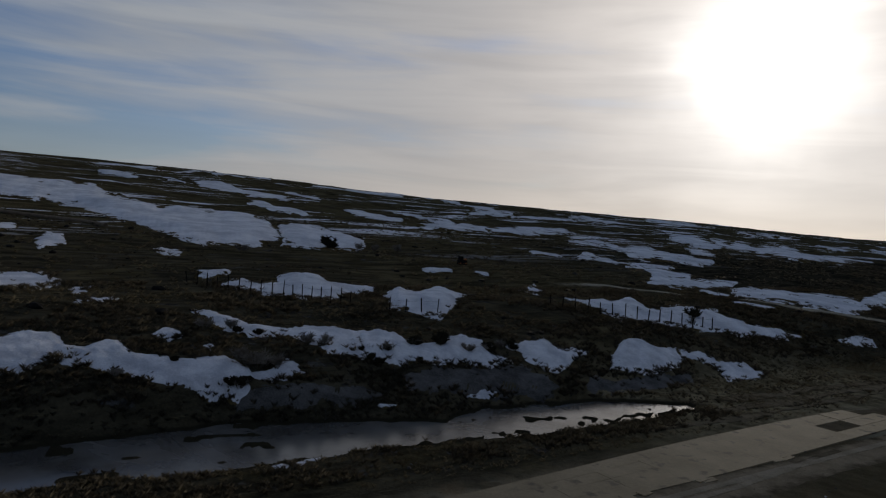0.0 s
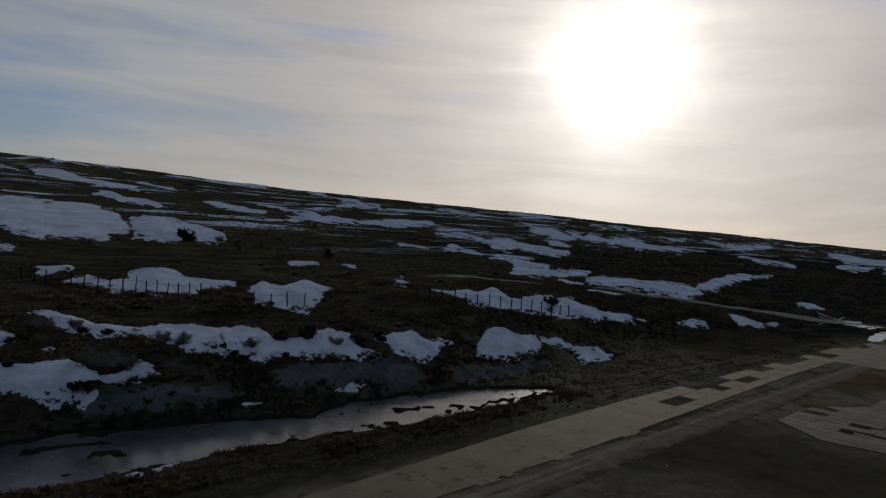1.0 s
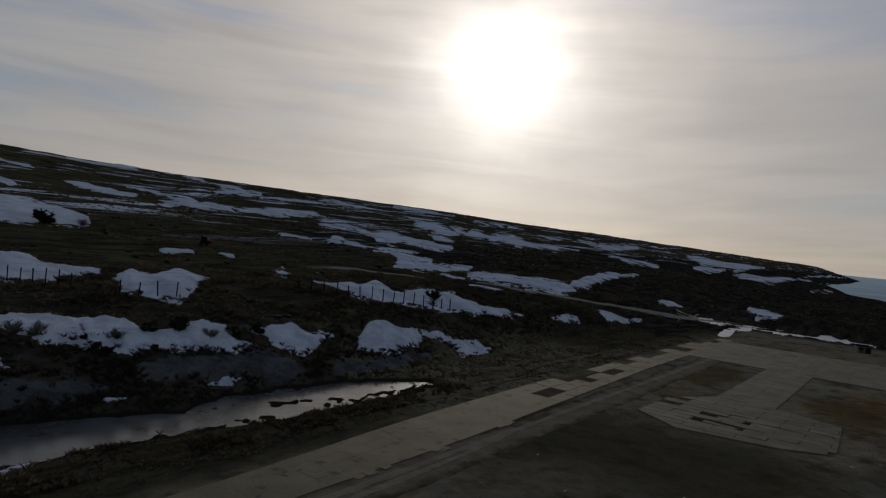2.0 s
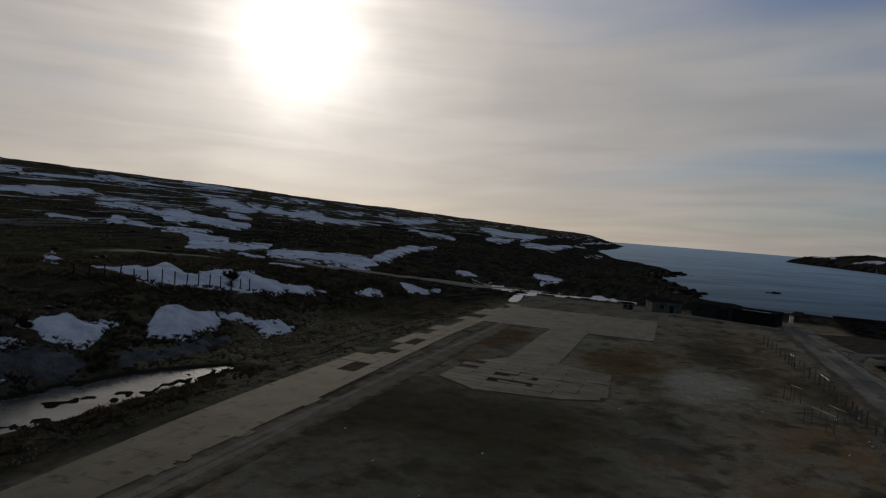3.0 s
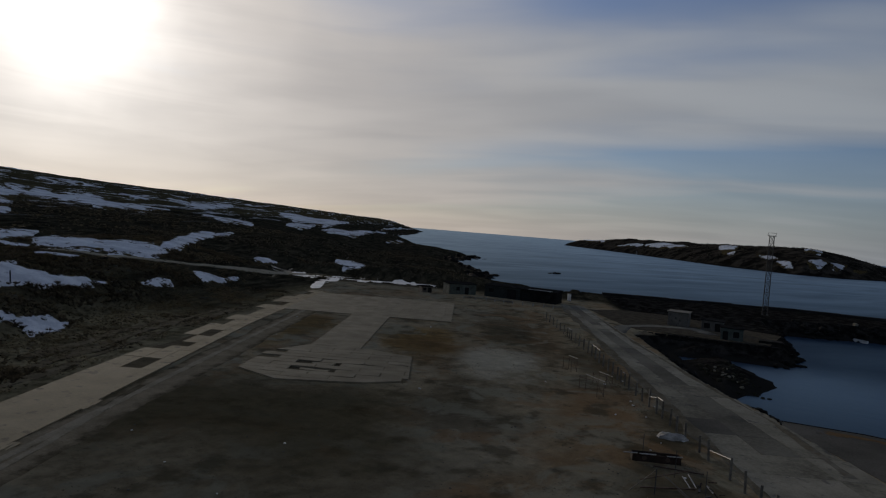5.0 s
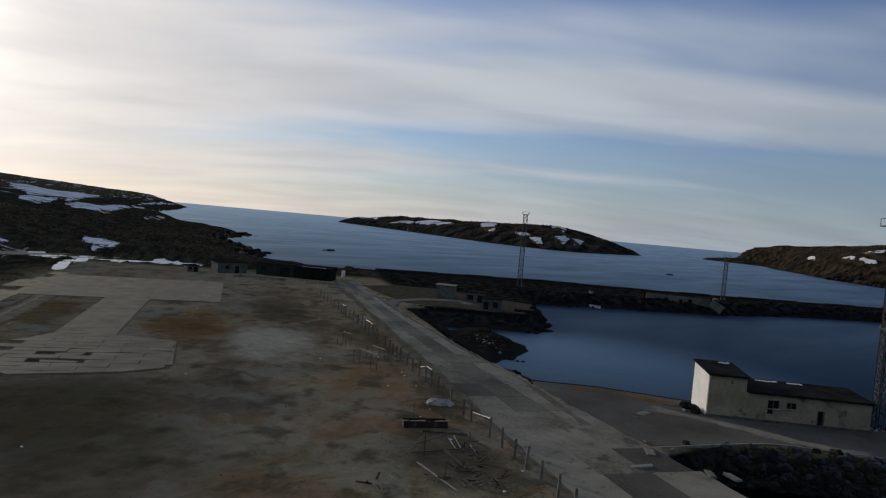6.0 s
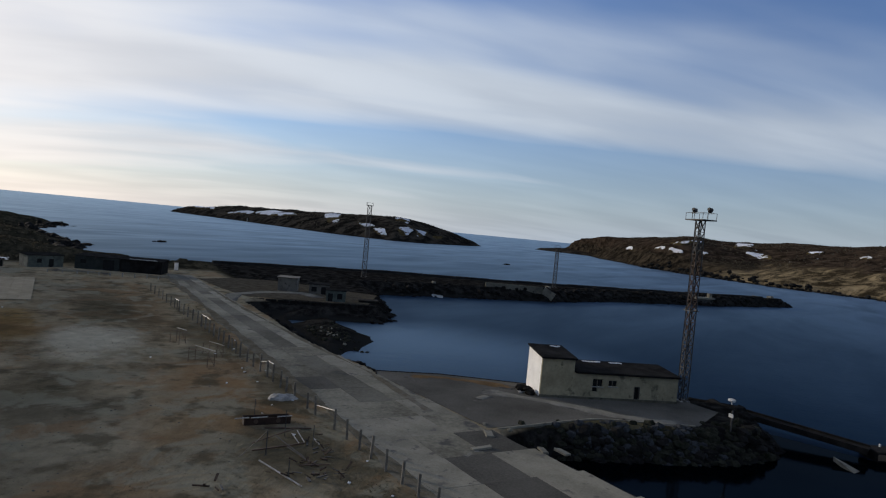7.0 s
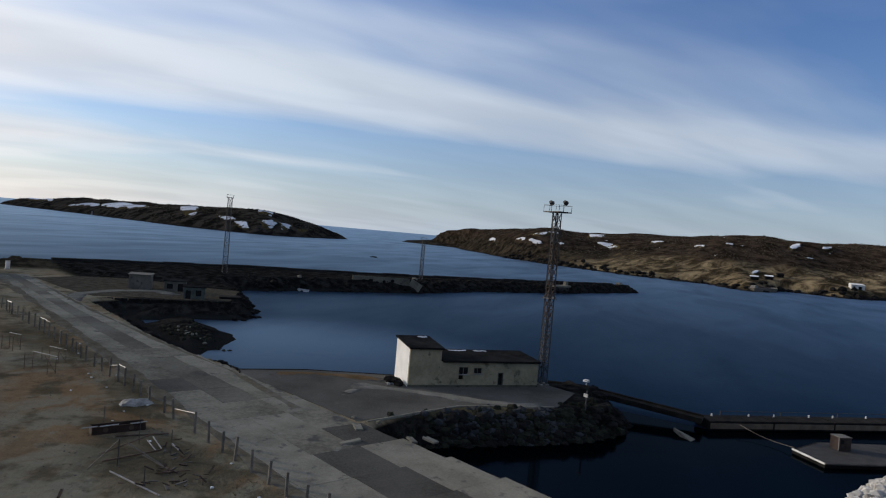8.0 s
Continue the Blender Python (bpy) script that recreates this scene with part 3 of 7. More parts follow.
def inside(x, y, ring):
    """Metres from the ring's edge, positive inside."""
    x, y = np.asarray(x, float), np.asarray(y, float)
    best, odd = np.full(x.shape, 1e9), np.zeros(x.shape, bool)
    for (x0, y0), (x1, y1) in zip(ring, ring[1:] + ring[:1]):
        dx, dy = x1 - x0, y1 - y0
        t = np.clip(((x - x0) * dx + (y - y0) * dy) / (dx * dx + dy * dy), 0, 1)
        best = np.minimum(best, (x - x0 - t * dx) ** 2 + (y - y0 - t * dy) ** 2)
        if dy:
            odd ^= ((y0 > y) != (y1 > y)) & (x < (y - y0) * dx / dy + x0)
    return np.sqrt(best) * np.where(odd, 1, -1)


QUAY = [(-200, -160), (25, -32), (50, -18.5), (61, -10.5), (67, -7.5), (70, -10), (72, -20), (74, -30), (79, -38), (92, -41), (97, -36), (95, -28), (94, -9), (95, 3),
        (92, 10), (97, 14), (111, 24), (137, 40), (147, 46), (151, 40), (152.5, 31), (157, 19), (165, 17.5), (190, 24)]
MOLE = [(210, 30), (224, 9), (245, -31), (271, -58), (301, -110), (340, -160), (346, -164), (349, -158), (325, -112), (296, -54), (278, -10), (268, 31), (247, 68), (232, 96)]
COAST = [(238, 125), (262, 166), (277, 171), (297, 175), (310, 196), (388, 262), (399, 269), (462, 286), (472, 302), (556, 414), (597, 438), (612, 510), (728, 570),
         (820, 680), (1250, 960), (1900, 1420), (2660, 2040), (3000, 2500), (3000, 4700), (-4700, 4700), (-4700, -3000)]
BANK = [(1235, -116), (1113, -190), (780, -194), (660, -221), (566, -256), (512, -300), (452, -300), (490, -360), (460, -386), (478, -436), (420, -720), (600, -2600), (3000, -2600),
        (4200, -900), (1900, -290)]
ISLE = [(1680, 778), (1333, 487), (1090, 300), (979, 222), (890, 110), (905, 60), (985, 20), (1071, -18), (1120, 20), (1180, 150), (1380, 300), (1630, 510), (1810, 790)]
POND = [S(74, 52.4), S(66, 58), S(55, 60.4), S(47, 61.5), S(39, 58.5), S(32, 61.6), S(20, 65.6), S(5, 65.2), S(-20, 65), S(-20, 55.5), S(5, 55.5), S(16, 54), S(30, 54.4), S(44, 52.4), S(61, 51.6)]


def land(x, y):
    x, y = np.asarray(x, float), np.asarray(y, float)
    u, v = x * U[0] + y * U[1], x * V[0] + y * V[1]
    far = np.hypot(x, y)
    rough = np.clip((v - 44) / 30, 0, 1)
    # the hillside, by metres across from the yard
    wave = 14 * fbm(u / 90, v / 60 + 3, 3)
    w = v + np.clip((v - 60) / 60, 0, 1) * wave
    hill = np.interp(w, [-400, 42, 47, 56, 61, 66, 74, 84, 92, 110, 150, 250, 350, 500, 650, 760, 900, 1300, 6000],
                     [0, 0.0, 0.1, 0.0, 0.2, 2.0, 4.6, 6.6, 8.0, 8.8, 12, 19, 29, 44.5, 58, 64.5, 66, 62, 40])
    hill = hill + rough * (2.4 * fbm(u / 38, v / 17, 4) + np.clip((v - 120) / 200, 0, 1) * 9 * fbm(u / 190, v / 60 + 9, 4))
    hill = hill + (hill - 20) * np.clip((v - 300) / 300, 0, 1) * (np.interp(u, [110, 325, 520, 720, 1255, 2280, 2900], [1.02, 0.92, 0.86, 0.90, 0.84, 0.82, 0.6]) - 1)
    hill = hill + 0.10 * fbm(x / 6, y / 6, 3) * np.clip((v - 40) / 4, 0, 1) + 0.06 * fbm(x / 9, y / 9, 3)
    pond = np.clip((inside(x, y, POND) + 1.8 * fbm(x / 5, y / 5 + 40, 3) + 2.2) / 3, 0, 1)
    weed = np.clip((fbm(u / 5.0 + 3, v / 1.6 + 8, 4) - 0.035) * 7, 0, 1)
    hill = hill * (1 - pond) + pond * (0.62 * weed - 0.9)
    # shores: made ground falls steeply, natural coast gently
    shore = inside(x, y, QUAY + MOLE + COAST)
    natural = np.clip((u - 225) / 25, 0, 1) * np.clip((v + 45) / 15, 0, 1)
    jag = fbm(x / 14, y / 14, 4)
    edge = shore + natural * (np.clip(far / 40, 4, 26) * jag) + (1 - natural) * 1.4 * jag
    slope = np.where(natural > 0.5, 0.24, 1.0) * (0.8 + 0.5 * lattice(x / 7, y / 7))
    mole = np.where(inside(x, y, MOLE + [(205, 60)]) > -6, 1.0, 0.0)
    top = hill + mole * (0.8 + 0.6 * fbm(x / 12, y / 12, 3))
    top = top + natural * np.clip(shore / 30, 0, 1) * (2.5 + 5 * fbm(x / 40, y / 40, 4)) * np.clip((90 - v) / 40, 0, 1)
    z = np.minimum(top, SEA + edge * slope)
    # the low stony spit beside the pier
    spit = 1 - np.hypot((x - 124 - 0.8 * (y - 23)) / 8, (y - 23.5) / 9)
    z = np.maximum(z, np.minimum(SEA - 1 + 3.2 * spit + 1.2 * fbm(x / 3, y / 3, 3), -2.0))
    # the pier's low stony foot
    foot = inside(x, y, [(105, 19.5), (117, 18.5), (126, 16), (139, 19), (158, 16.5), (159, 38), (152, 47), (137, 41), (110, 25)])
    z = np.maximum(z, np.minimum(SEA - 0.3 + 0.26 * foot + 0.7 * fbm(x / 4, y / 4, 3), -0.7))
    # a channel between the pier's foot and the spit
    gut = inside(x, y, [(143, 38), (148.5, 29), (151, 15), (134.7, 18.2), (138.2, 26.6), (136.8, 34)])
    z = np.where(gut > -0.8, np.minimum(z, SEA - 0.5 * (gut + 0.6)), z)
    # the bank across the inlet
    across = inside(x, y, [(50.5, -45.5), (57, -55.5), (68, -72), (46, -82), (22, -60), (36, -44)]) + 0.8 * fbm(x / 4, y / 4, 3)
    z = np.maximum(z, np.minimum(SEA + 3.0 + 0.9 * across, 0.5 + 0.5 * fbm(x / 6, y / 6, 3)))
    # the far bank, and the island
    bank = inside(x, y, BANK) + 14 * fbm(x / 50, y / 50, 2)
    head = np.interp(-y / np.maximum(x, 1), [0.15, 0.2, 0.3, 0.4, 0.6, 0.9], [30, 38, 43, 46, 52, 54])
    gentle = np.interp(bank, [0, 10, 50, 80, 160, 280, 900], [0, 0.10, 0.25, 0.40, 0.78, 0.97, 1.0])
    steep = np.interp(bank, [0, 8, 25, 50, 120, 300], [0, 0.2, 0.62, 0.86, 0.97, 1.0])
    cliff = np.clip((far - 640) / 160, 0, 1) * np.clip((0.42 * x + y) / 90, 0, 1)
    zb = SEA + np.where(bank > 0, head * (gentle * (1 - cliff) + steep * cliff), bank * 0.3) + 12 * np.clip(bank / 120, 0, 1) * fbm(x / 80, y / 80, 3) + 4 * np.clip(bank / 60, 0, 1) * fbm(x / 28, y / 28, 3)
    low = np.clip((x - 1040) / 60, 0, 1) * (y > -225)
    zb = np.where(low > 0, np.minimum(zb, SEA + 30 * (1 - low) + 3.5), zb)
    isle = inside(x, y, ISLE) + 14 * fbm(x / 60, y / 60, 2)
    tall = np.interp(y, [-20, 0, 60, 130, 250, 480, 760], [13, 24, 29, 34, 36, 33, 26])
    zi = SEA + np.where(isle > 0, tall * np.interp(isle, [0, 10, 40, 90, 200], [0, 0.25, 0.62, 0.95, 1.05]), isle * 0.3) + 9 * np.clip(isle / 40, 0, 1) * fbm(x / 110, y / 110, 2) + 3 * np.clip(isle / 25, 0, 1) * fbm(x / 44, y / 44, 2)
    return np.maximum(np.maximum(z, zb), np.maximum(zi, -9.0))


def mesh_of(name, verts, faces, smooth=True):
    me = bpy.data.meshes.new(name)
    me.from_pydata([tuple(p) for p in verts], [], [tuple(f) for f in faces])
    if smooth:
        me.polygons.foreach_set("use_smooth", [True] * len(me.polygons))
    return me


def sheet(name, rows, cols, points, mat, smooth=True):
    """A grid of rows x cols points as one mesh."""
    k = np.arange(rows * cols).reshape(rows, cols)
    faces = np.stack([k[:-1, :-1], k[:-1, 1:], k[1:, 1:], k[1:, :-1]], -1).reshape(-1, 4)
    me = bpy.data.meshes.new(name)
    me.vertices.add(rows * cols)
    me.vertices.foreach_set("co", np.asarray(points, np.float32).ravel())
    me.loops.add(faces.size)
    me.loops.foreach_set("vertex_index", faces.ravel())
    me.polygons.add(len(faces))
    me.polygons.foreach_set("loop_start", np.arange(len(faces)) * 4)
    me.polygons.foreach_set("loop_total", np.full(len(faces), 4))
    me.polygons.foreach_set("use_smooth", np.full(len(faces), smooth))
    me.update(calc_edges=True)
    me.validate()
    me.materials.append(mat)
    return me


# one ground sheet, finer where the land is near
turns = np.radians(np.concatenate([np.arange(-180, -50, 4), np.arange(-50, 142, 0.25), np.arange(142, 181, 4)]))
turns[-1] = turns[0] + 2 * math.pi
reach = 4.0 * 1.0195 ** np.arange(368)
gr, ga = np.meshgrid(reach, turns, indexing="ij")
gx, gy = gr * np.sin(ga), gr * np.cos(ga)
gz = land(gx, gy)
hub = np.stack([0.01 * np.sin(turns), 0.01 * np.cos(turns), np.full(len(turns), float(land(0.0, 0.0)))], -1)[None]
ground_mesh = sheet("ground", len(reach) + 1, len(turns), np.concatenate([hub, np.stack([gx, gy, gz], -1)]), GROUND)
ground_mesh.flip_normals()
ground = tagged(new("ground", ground_mesh), "dark tundra hillside and brown gravel yard above the sea", "ground", kind="structure")

k = 4800
water = new("water", sheet("water", 2, 2, [(-k, -k, SEA), (k, -k, SEA), (-k, k, SEA), (k, k, SEA)], WATER))
tagged(water, "dark blue rippled sea water filling bay and harbour", "sea", kind="structure")


def level(x, y):
    """Height of the ground sheet at a place."""
    x, y = np.asarray(x, float), np.asarray(y, float)
    i = np.clip(np.log(np.maximum(np.hypot(x, y), 4.1) / 4.0) / math.log(1.0195), 0, len(reach) - 1.001)
    j = np.interp(np.arctan2(x, y), turns, np.arange(len(turns)))
    j = np.minimum(j, len(turns) - 1.001)
    a, b = i.astype(int), j.astype(int)
    f, g = i - a, j - b
    return (gz[a, b] * (1 - f) + gz[a + 1, b] * f) * (1 - g) + (gz[a, b + 1] * (1 - f) + gz[a + 1, b + 1] * f) * g


class Shape:
    """Gathers faces for one mesh."""

    def __init__(self):
        self.verts, self.faces = [], []

    def add(self, verts, faces):
        k = len(self.verts)
        self.verts += [tuple(p) for p in verts]
        self.faces += [tuple(i + k for i in f) for f in faces]
        return self

    def box(self, at, size, turn=0.0, m=None, chamfer=0.0):
        """A box that stands on at; chamfered along its top edges if asked."""
        x, y, h = size[0] / 2, size[1] / 2, size[2]
        ring = lambda a, b, z: [(-a, -b, z), (a, -b, z), (a, b, z), (-a, b, z)]
        c = chamfer
        levels = [ring(x, y, 0), ring(x, y, h - c), ring(x - c, y - c, h)] if c else [ring(x, y, 0), ring(x, y, h)]
        t = m if m is not None else Matrix.Translation(at) @ Matrix.Rotation(turn, 4, "Z")
        verts = [t @ Vector(p) for r in levels for p in r]
        faces = [(3, 2, 1, 0)]
        for k in range(len(levels) - 1):
            faces += [(4 * k + i, 4 * k + (i + 1) % 4, 4 * k + 4 + (i + 1) % 4, 4 * k + 4 + i) for i in range(4)]
        k = 4 * (len(levels) - 1)
        return self.add(verts, faces + [(k, k + 1, k + 2, k + 3)])

    def tube(self, a, b, r, sides=8, r2=None):
        a, b = Vector(a), Vector(b)
        q = (b - a).to_track_quat("Z", "Y")
        r2 = r if r2 is None else r2
        rings = [[p + q @ Vector((s * math.cos(k * 2 * math.pi / sides), s * math.sin(k * 2 * math.pi / sides), 0)) for k in range(sides)] for p, s in ((a, r), (b, r2))]
        faces = [(k, (k + 1) % sides, sides + (k + 1) % sides, sides + k) for k in range(sides)]
        return self.add(rings[0] + rings[1], faces + [tuple(range(sides - 1, -1, -1)), tuple(range(sides, 2 * sides))])

    def beam(self, a, b, w, h=None):
        a, b, h = Vector(a), Vector(b), h or w
        q = (b - a).to_track_quat("Z", "Y")
        m = Matrix.Translation(a) @ q.to_matrix().to_4x4()
        return self.box(None, (w, h, (b - a).length), m=m)

    def prism(self, ring, low, high):
        """A flat ring of (x, y), from low to high."""
        k = len(ring)
        verts = [(x, y, low) for x, y in ring] + [(x, y, high) for x, y in ring]
        faces = [tuple(range(k - 1, -1, -1)), tuple(range(k, 2 * k))] + [(i, (i + 1) % k, k + (i + 1) % k, k + i) for i in range(k)]
        return self.add(verts, faces)

    def stone(self, at, size, rnd, flat=0.7):
        """A rough boulder from a jittered icosahedron."""
        g = (1 + 5**0.5) / 2
        base = [(-1, g, 0), (1, g, 0), (-1, -g, 0), (1, -g, 0), (0, -1, g), (0, 1, g), (0, -1, -g), (0, 1, -g), (g, 0, -1), (g, 0, 1), (-g, 0, -1), (-g, 0, 1)]
        tris = [(0, 11, 5), (0, 5, 1), (0, 1, 7), (0, 7, 10), (0, 10, 11), (1, 5, 9), (5, 11, 4), (11, 10, 2), (10, 7, 6), (7, 1, 8), (3, 9, 4), (3, 4, 2), (3, 2, 6), (3, 6, 8), (3, 8, 9), (4, 9, 5), (2, 4, 11), (6, 2, 10), (8, 6, 7), (9, 8, 1)]
        q = Euler((rnd.uniform(0, 6), rnd.uniform(0, 6), rnd.uniform(0, 6))).to_matrix()
        sx, sy, sz = size * rnd.uniform(0.75, 1.3), size * rnd.uniform(0.75, 1.3), size * flat * rnd.uniform(0.7, 1.2)
        verts = []
        for p in base:
            d = (q @ Vector(p)) * (0.526 * rnd.uniform(0.78, 1.12))
            verts.append((at[0] + d.x * sx, at[1] + d.y * sy, at[2] + d.z * sz))
        return self.add(verts, tris)

    def mesh(self, name, mat, smooth=False):
        me = mesh_of(name, self.verts, self.faces, smooth)
        me.materials.append(mat)
        return me


def part(name, shape, mat, parent, label="", at=None):
    """One mesh object under a thing or under a part."""
    me = shape.mesh(name, mat) if isinstance(shape, Shape) else shape
    ob = new(name, me)
    ob.parent = parent
    if at is not None:
        ob.matrix_basis = at
    return tagged(ob, label)


def thing(name, label, category, group="", kind="", at=None):
    ob = new(name)
    ob.empty_display_size = 0.3
    if at is not None:
        ob.matrix_basis = at
    return tagged(ob, label, category, group, kind)


def lone(name, shape, mat, label, category, group="", kind="", smooth=False, at=None):
    ob = new(name, shape.mesh(name, mat, smooth))
    if at is not None:
        ob.matrix_basis = at
    return tagged(ob, label, category, group, kind)


banks, lies = [0], []


def snow_bank(a, b, far_side, near_side):
    """A bank of snow between two ends and two sides, with a ragged melting edge."""
    banks[0] += 1
    seed = banks[0] * 3.7
    a, b, p, q = (np.array(s, float) for s in (a, b, far_side, near_side))
    middle, cross = (p + q) / 2, (1.34 if np.linalg.norm(np.subtract(a, b)) < 36 else 1.12) * (p - q) / 2
    if np.linalg.norm(middle) > 600:
        cross = 0.75 * cross
    a, b = a + 0.10 * (a - b), b + 0.10 * (b - a)
    steep = float(np.clip(np.linalg.norm(p - q) / 4, 0, 1)) * float(np.clip((170 - np.linalg.norm(middle)) / 30, 0, 1))
    middle, cross = middle - 0.3 * cross * steep, cross * (1 - 0.32 * steep)
    rise = min(0.15 * 2 * np.linalg.norm(cross), 1.0) * steep
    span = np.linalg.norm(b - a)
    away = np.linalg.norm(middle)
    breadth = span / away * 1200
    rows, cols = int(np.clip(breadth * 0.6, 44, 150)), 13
    s = np.linspace(0, 1, rows)[:, None]
    line = (1 - s) ** 2 * a + 2 * s * (1 - s) * (2 * middle - (a + b) / 2) + s**2 * b
    swell = np.clip(1 - np.abs(2 * s[:, 0] - 1) ** 3.2, 0, 1) ** 0.75
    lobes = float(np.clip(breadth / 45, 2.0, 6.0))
    sides = []
    for k in (0, 1):
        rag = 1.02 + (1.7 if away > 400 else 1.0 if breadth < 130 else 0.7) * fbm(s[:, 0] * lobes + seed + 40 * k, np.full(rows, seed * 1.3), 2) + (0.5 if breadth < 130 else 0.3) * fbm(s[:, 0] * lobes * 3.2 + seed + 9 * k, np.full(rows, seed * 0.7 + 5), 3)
        sides.append(np.clip(swell * np.clip(rag, 0.08, 1.6), 0.012, None))
    lies.append((middle, (b - a) / 2, cross))
    t = np.linspace(-1, 1, cols)
    off = np.where(t[None] > 0, t[None] * sides[0][:, None], t[None] * sides[1][:, None])
    shift = 0.5 * fbm(s[:, 0] * lobes * 0.8 + seed, np.full(rows, seed + 2), 2) * np.clip(4 * s[:, 0] * (1 - s[:, 0]), 0, 1)
    off = off + shift[:, None]
    xy = line[:, None] + off[:, :, None] * cross[None, None]
    z = level(xy[..., 0], xy[..., 1])
    depth = 0.12 + 0.0011 * away
    lift = depth * np.clip(1 - t**6, 0, 1)[None] * np.clip(swell * 3, 0, 1)[:, None] + 0.25 * depth * fbm(xy[..., 0] / (0.02 * away), xy[..., 1] / (0.02 * away), 3)
    up = (off + 1) / 2
    z = z + rise * np.clip(up, 0, 1.1) * np.clip(1 - np.clip((t - 0.72) / 0.28, 0, 1) ** 2, 0, 1)[None] * swell[:, None] ** 0.5
    z = z + lift - 0.02 * (1 - np.clip(lift * 10, 0, 1)) - 0.05 * (t**20)[None]
    me = sheet("snow_patch", rows, cols, np.concatenate([xy, z[..., None]], -1), SNOW_BANK)
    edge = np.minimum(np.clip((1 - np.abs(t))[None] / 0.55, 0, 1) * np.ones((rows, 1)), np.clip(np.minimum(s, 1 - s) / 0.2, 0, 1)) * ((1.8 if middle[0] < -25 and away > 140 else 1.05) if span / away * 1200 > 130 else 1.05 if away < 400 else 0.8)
    me.attributes.new("body", "FLOAT", "POINT").data.foreach_set("value", edge.astype(np.float32).ravel())
    me.attributes.new("grain", "FLOAT", "POINT").data.foreach_set("value", np.full(rows * cols, max(95.0 / away, 6.0 / span), np.float32))
    if me.polygons[0].normal.z < 0:
        me.flip_normals()
    words = "broad bank of old snow lying on the dark hillside" if span > 12 else "small melting patch of old snow on dark ground"
    return tagged(new("snow_patch", me), words, "snow patch", "old snow patches")


fields = []


def snow_field(ring, steep=0.0, rag=1.0, mat=None, label="broad bank of old snow lying on the dark hillside", name="snow_patch", category="snow patch", group="old snow patches", depth=1.0):
    """Snow inside a ring of the plan: ragged at its edge, swelling to a crest on its far side where it is steep."""
    fields.append(ring)
    seed = 2.9 * len(fields)
    px, py = np.array(ring, float).T
    th, ln = np.arctan2(px, py), np.log(np.hypot(px, py))
    away = float(np.exp(ln.mean()))
    rise = np.arctan2(level(px, py) - 20, np.hypot(px, py))
    tilt, lean, _ = np.linalg.lstsq(np.stack([th - th.mean(), ln - ln.mean(), np.ones(len(ln))], -1), rise, rcond=None)[0]
    lean = max(float(lean), 0.04)
    unit = away / 1200
    t0, t1, l0, l1 = th.min(), th.max(), ln.min(), ln.max()
    cols, rows = int(np.clip((t1 - t0) * 1200 / 2.0, 24, 230)), int(np.clip((l1 - l0) * lean * 1200 / 1.3, 14, 90))
    pad_t, pad_l = 0.04 * (t1 - t0) + 0.004, 0.06 * (l1 - l0) + 0.004 / lean
    T, L = np.meshgrid(np.linspace(t0 - pad_t, t1 + pad_t, cols), np.linspace(l0 - pad_l, l1 + pad_l, rows))
    a, b = T * away, away * (L * lean + T * tilt)
    edge = list(zip(th * away, away * (ln * lean + th * tilt)))
    d = inside(a, b, edge) / unit
    d = d + rag * (17 * fbm(a / unit / 34 + seed, b / unit / 15 + seed, 4) + 5 * fbm(a / unit / 9 + seed, b / unit / 5, 3))
    x, y = np.exp(L) * np.sin(T), np.exp(L) * np.cos(T)
    # metres in from the near and the far edge, column by column
    keep = d > -4.0
    far_of = np.where(keep, np.exp(L), 0).max(0)
    near_of = np.where(keep, np.exp(L), 1e9).min(0)
    run = np.maximum(far_of - near_of, 0.1)
    s = np.clip((np.exp(L) - near_of) / run, 0, 1)
    crest = steep * run * np.minimum(s, 0.80 + 0 * s) * np.clip((1 - s) / 0.2, 0, 1) ** 0.6
    crest = np.minimum(0.42 * crest, 0.85) * np.clip(d / 12, 0, 1)
    z = level(x, y) - 0.03 + depth * unit * 3.0 * np.clip((d + 3) / 12, 0, 1) + crest + depth * unit * 4 * fbm(x / (22 * unit) + seed, y / (22 * unit), 4) * np.clip(d / 10, 0, 1)
    number = np.cumsum(keep.ravel()).reshape(keep.shape) - 1
    full = keep[:-1, :-1] & keep[1:, :-1] & keep[1:, 1:] & keep[:-1, 1:]
    faces = np.stack([number[:-1, :-1], number[:-1, 1:], number[1:, 1:], number[1:, :-1]], -1)[full]
    me = mesh_of(name, np.stack([x, y, z], -1)[keep].tolist(), faces.tolist())
    me.materials.append(mat or SNOW_BANK)
    me.attributes.new("body", "FLOAT", "POINT").data.foreach_set("value", np.clip(0.62 + d[keep] / 7, 0, 1.9).astype(np.float32))
    me.attributes.new("grain", "FLOAT", "POINT").data.foreach_set("value", np.full(int(keep.sum()), 95.0 / away, np.float32))
    if len(me.polygons) and me.polygons[0].normal.z < 0:
        me.flip_normals()
    return tagged(new(name, me), label, category, group)

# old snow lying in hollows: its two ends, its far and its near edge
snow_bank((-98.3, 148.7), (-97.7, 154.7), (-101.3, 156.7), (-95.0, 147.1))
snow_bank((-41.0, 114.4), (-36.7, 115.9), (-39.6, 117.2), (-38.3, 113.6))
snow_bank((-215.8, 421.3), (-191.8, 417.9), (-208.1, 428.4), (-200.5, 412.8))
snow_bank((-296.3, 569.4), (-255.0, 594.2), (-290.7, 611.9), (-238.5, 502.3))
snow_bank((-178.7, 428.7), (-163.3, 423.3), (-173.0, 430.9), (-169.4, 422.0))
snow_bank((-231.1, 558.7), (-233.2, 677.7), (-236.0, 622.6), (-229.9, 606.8))
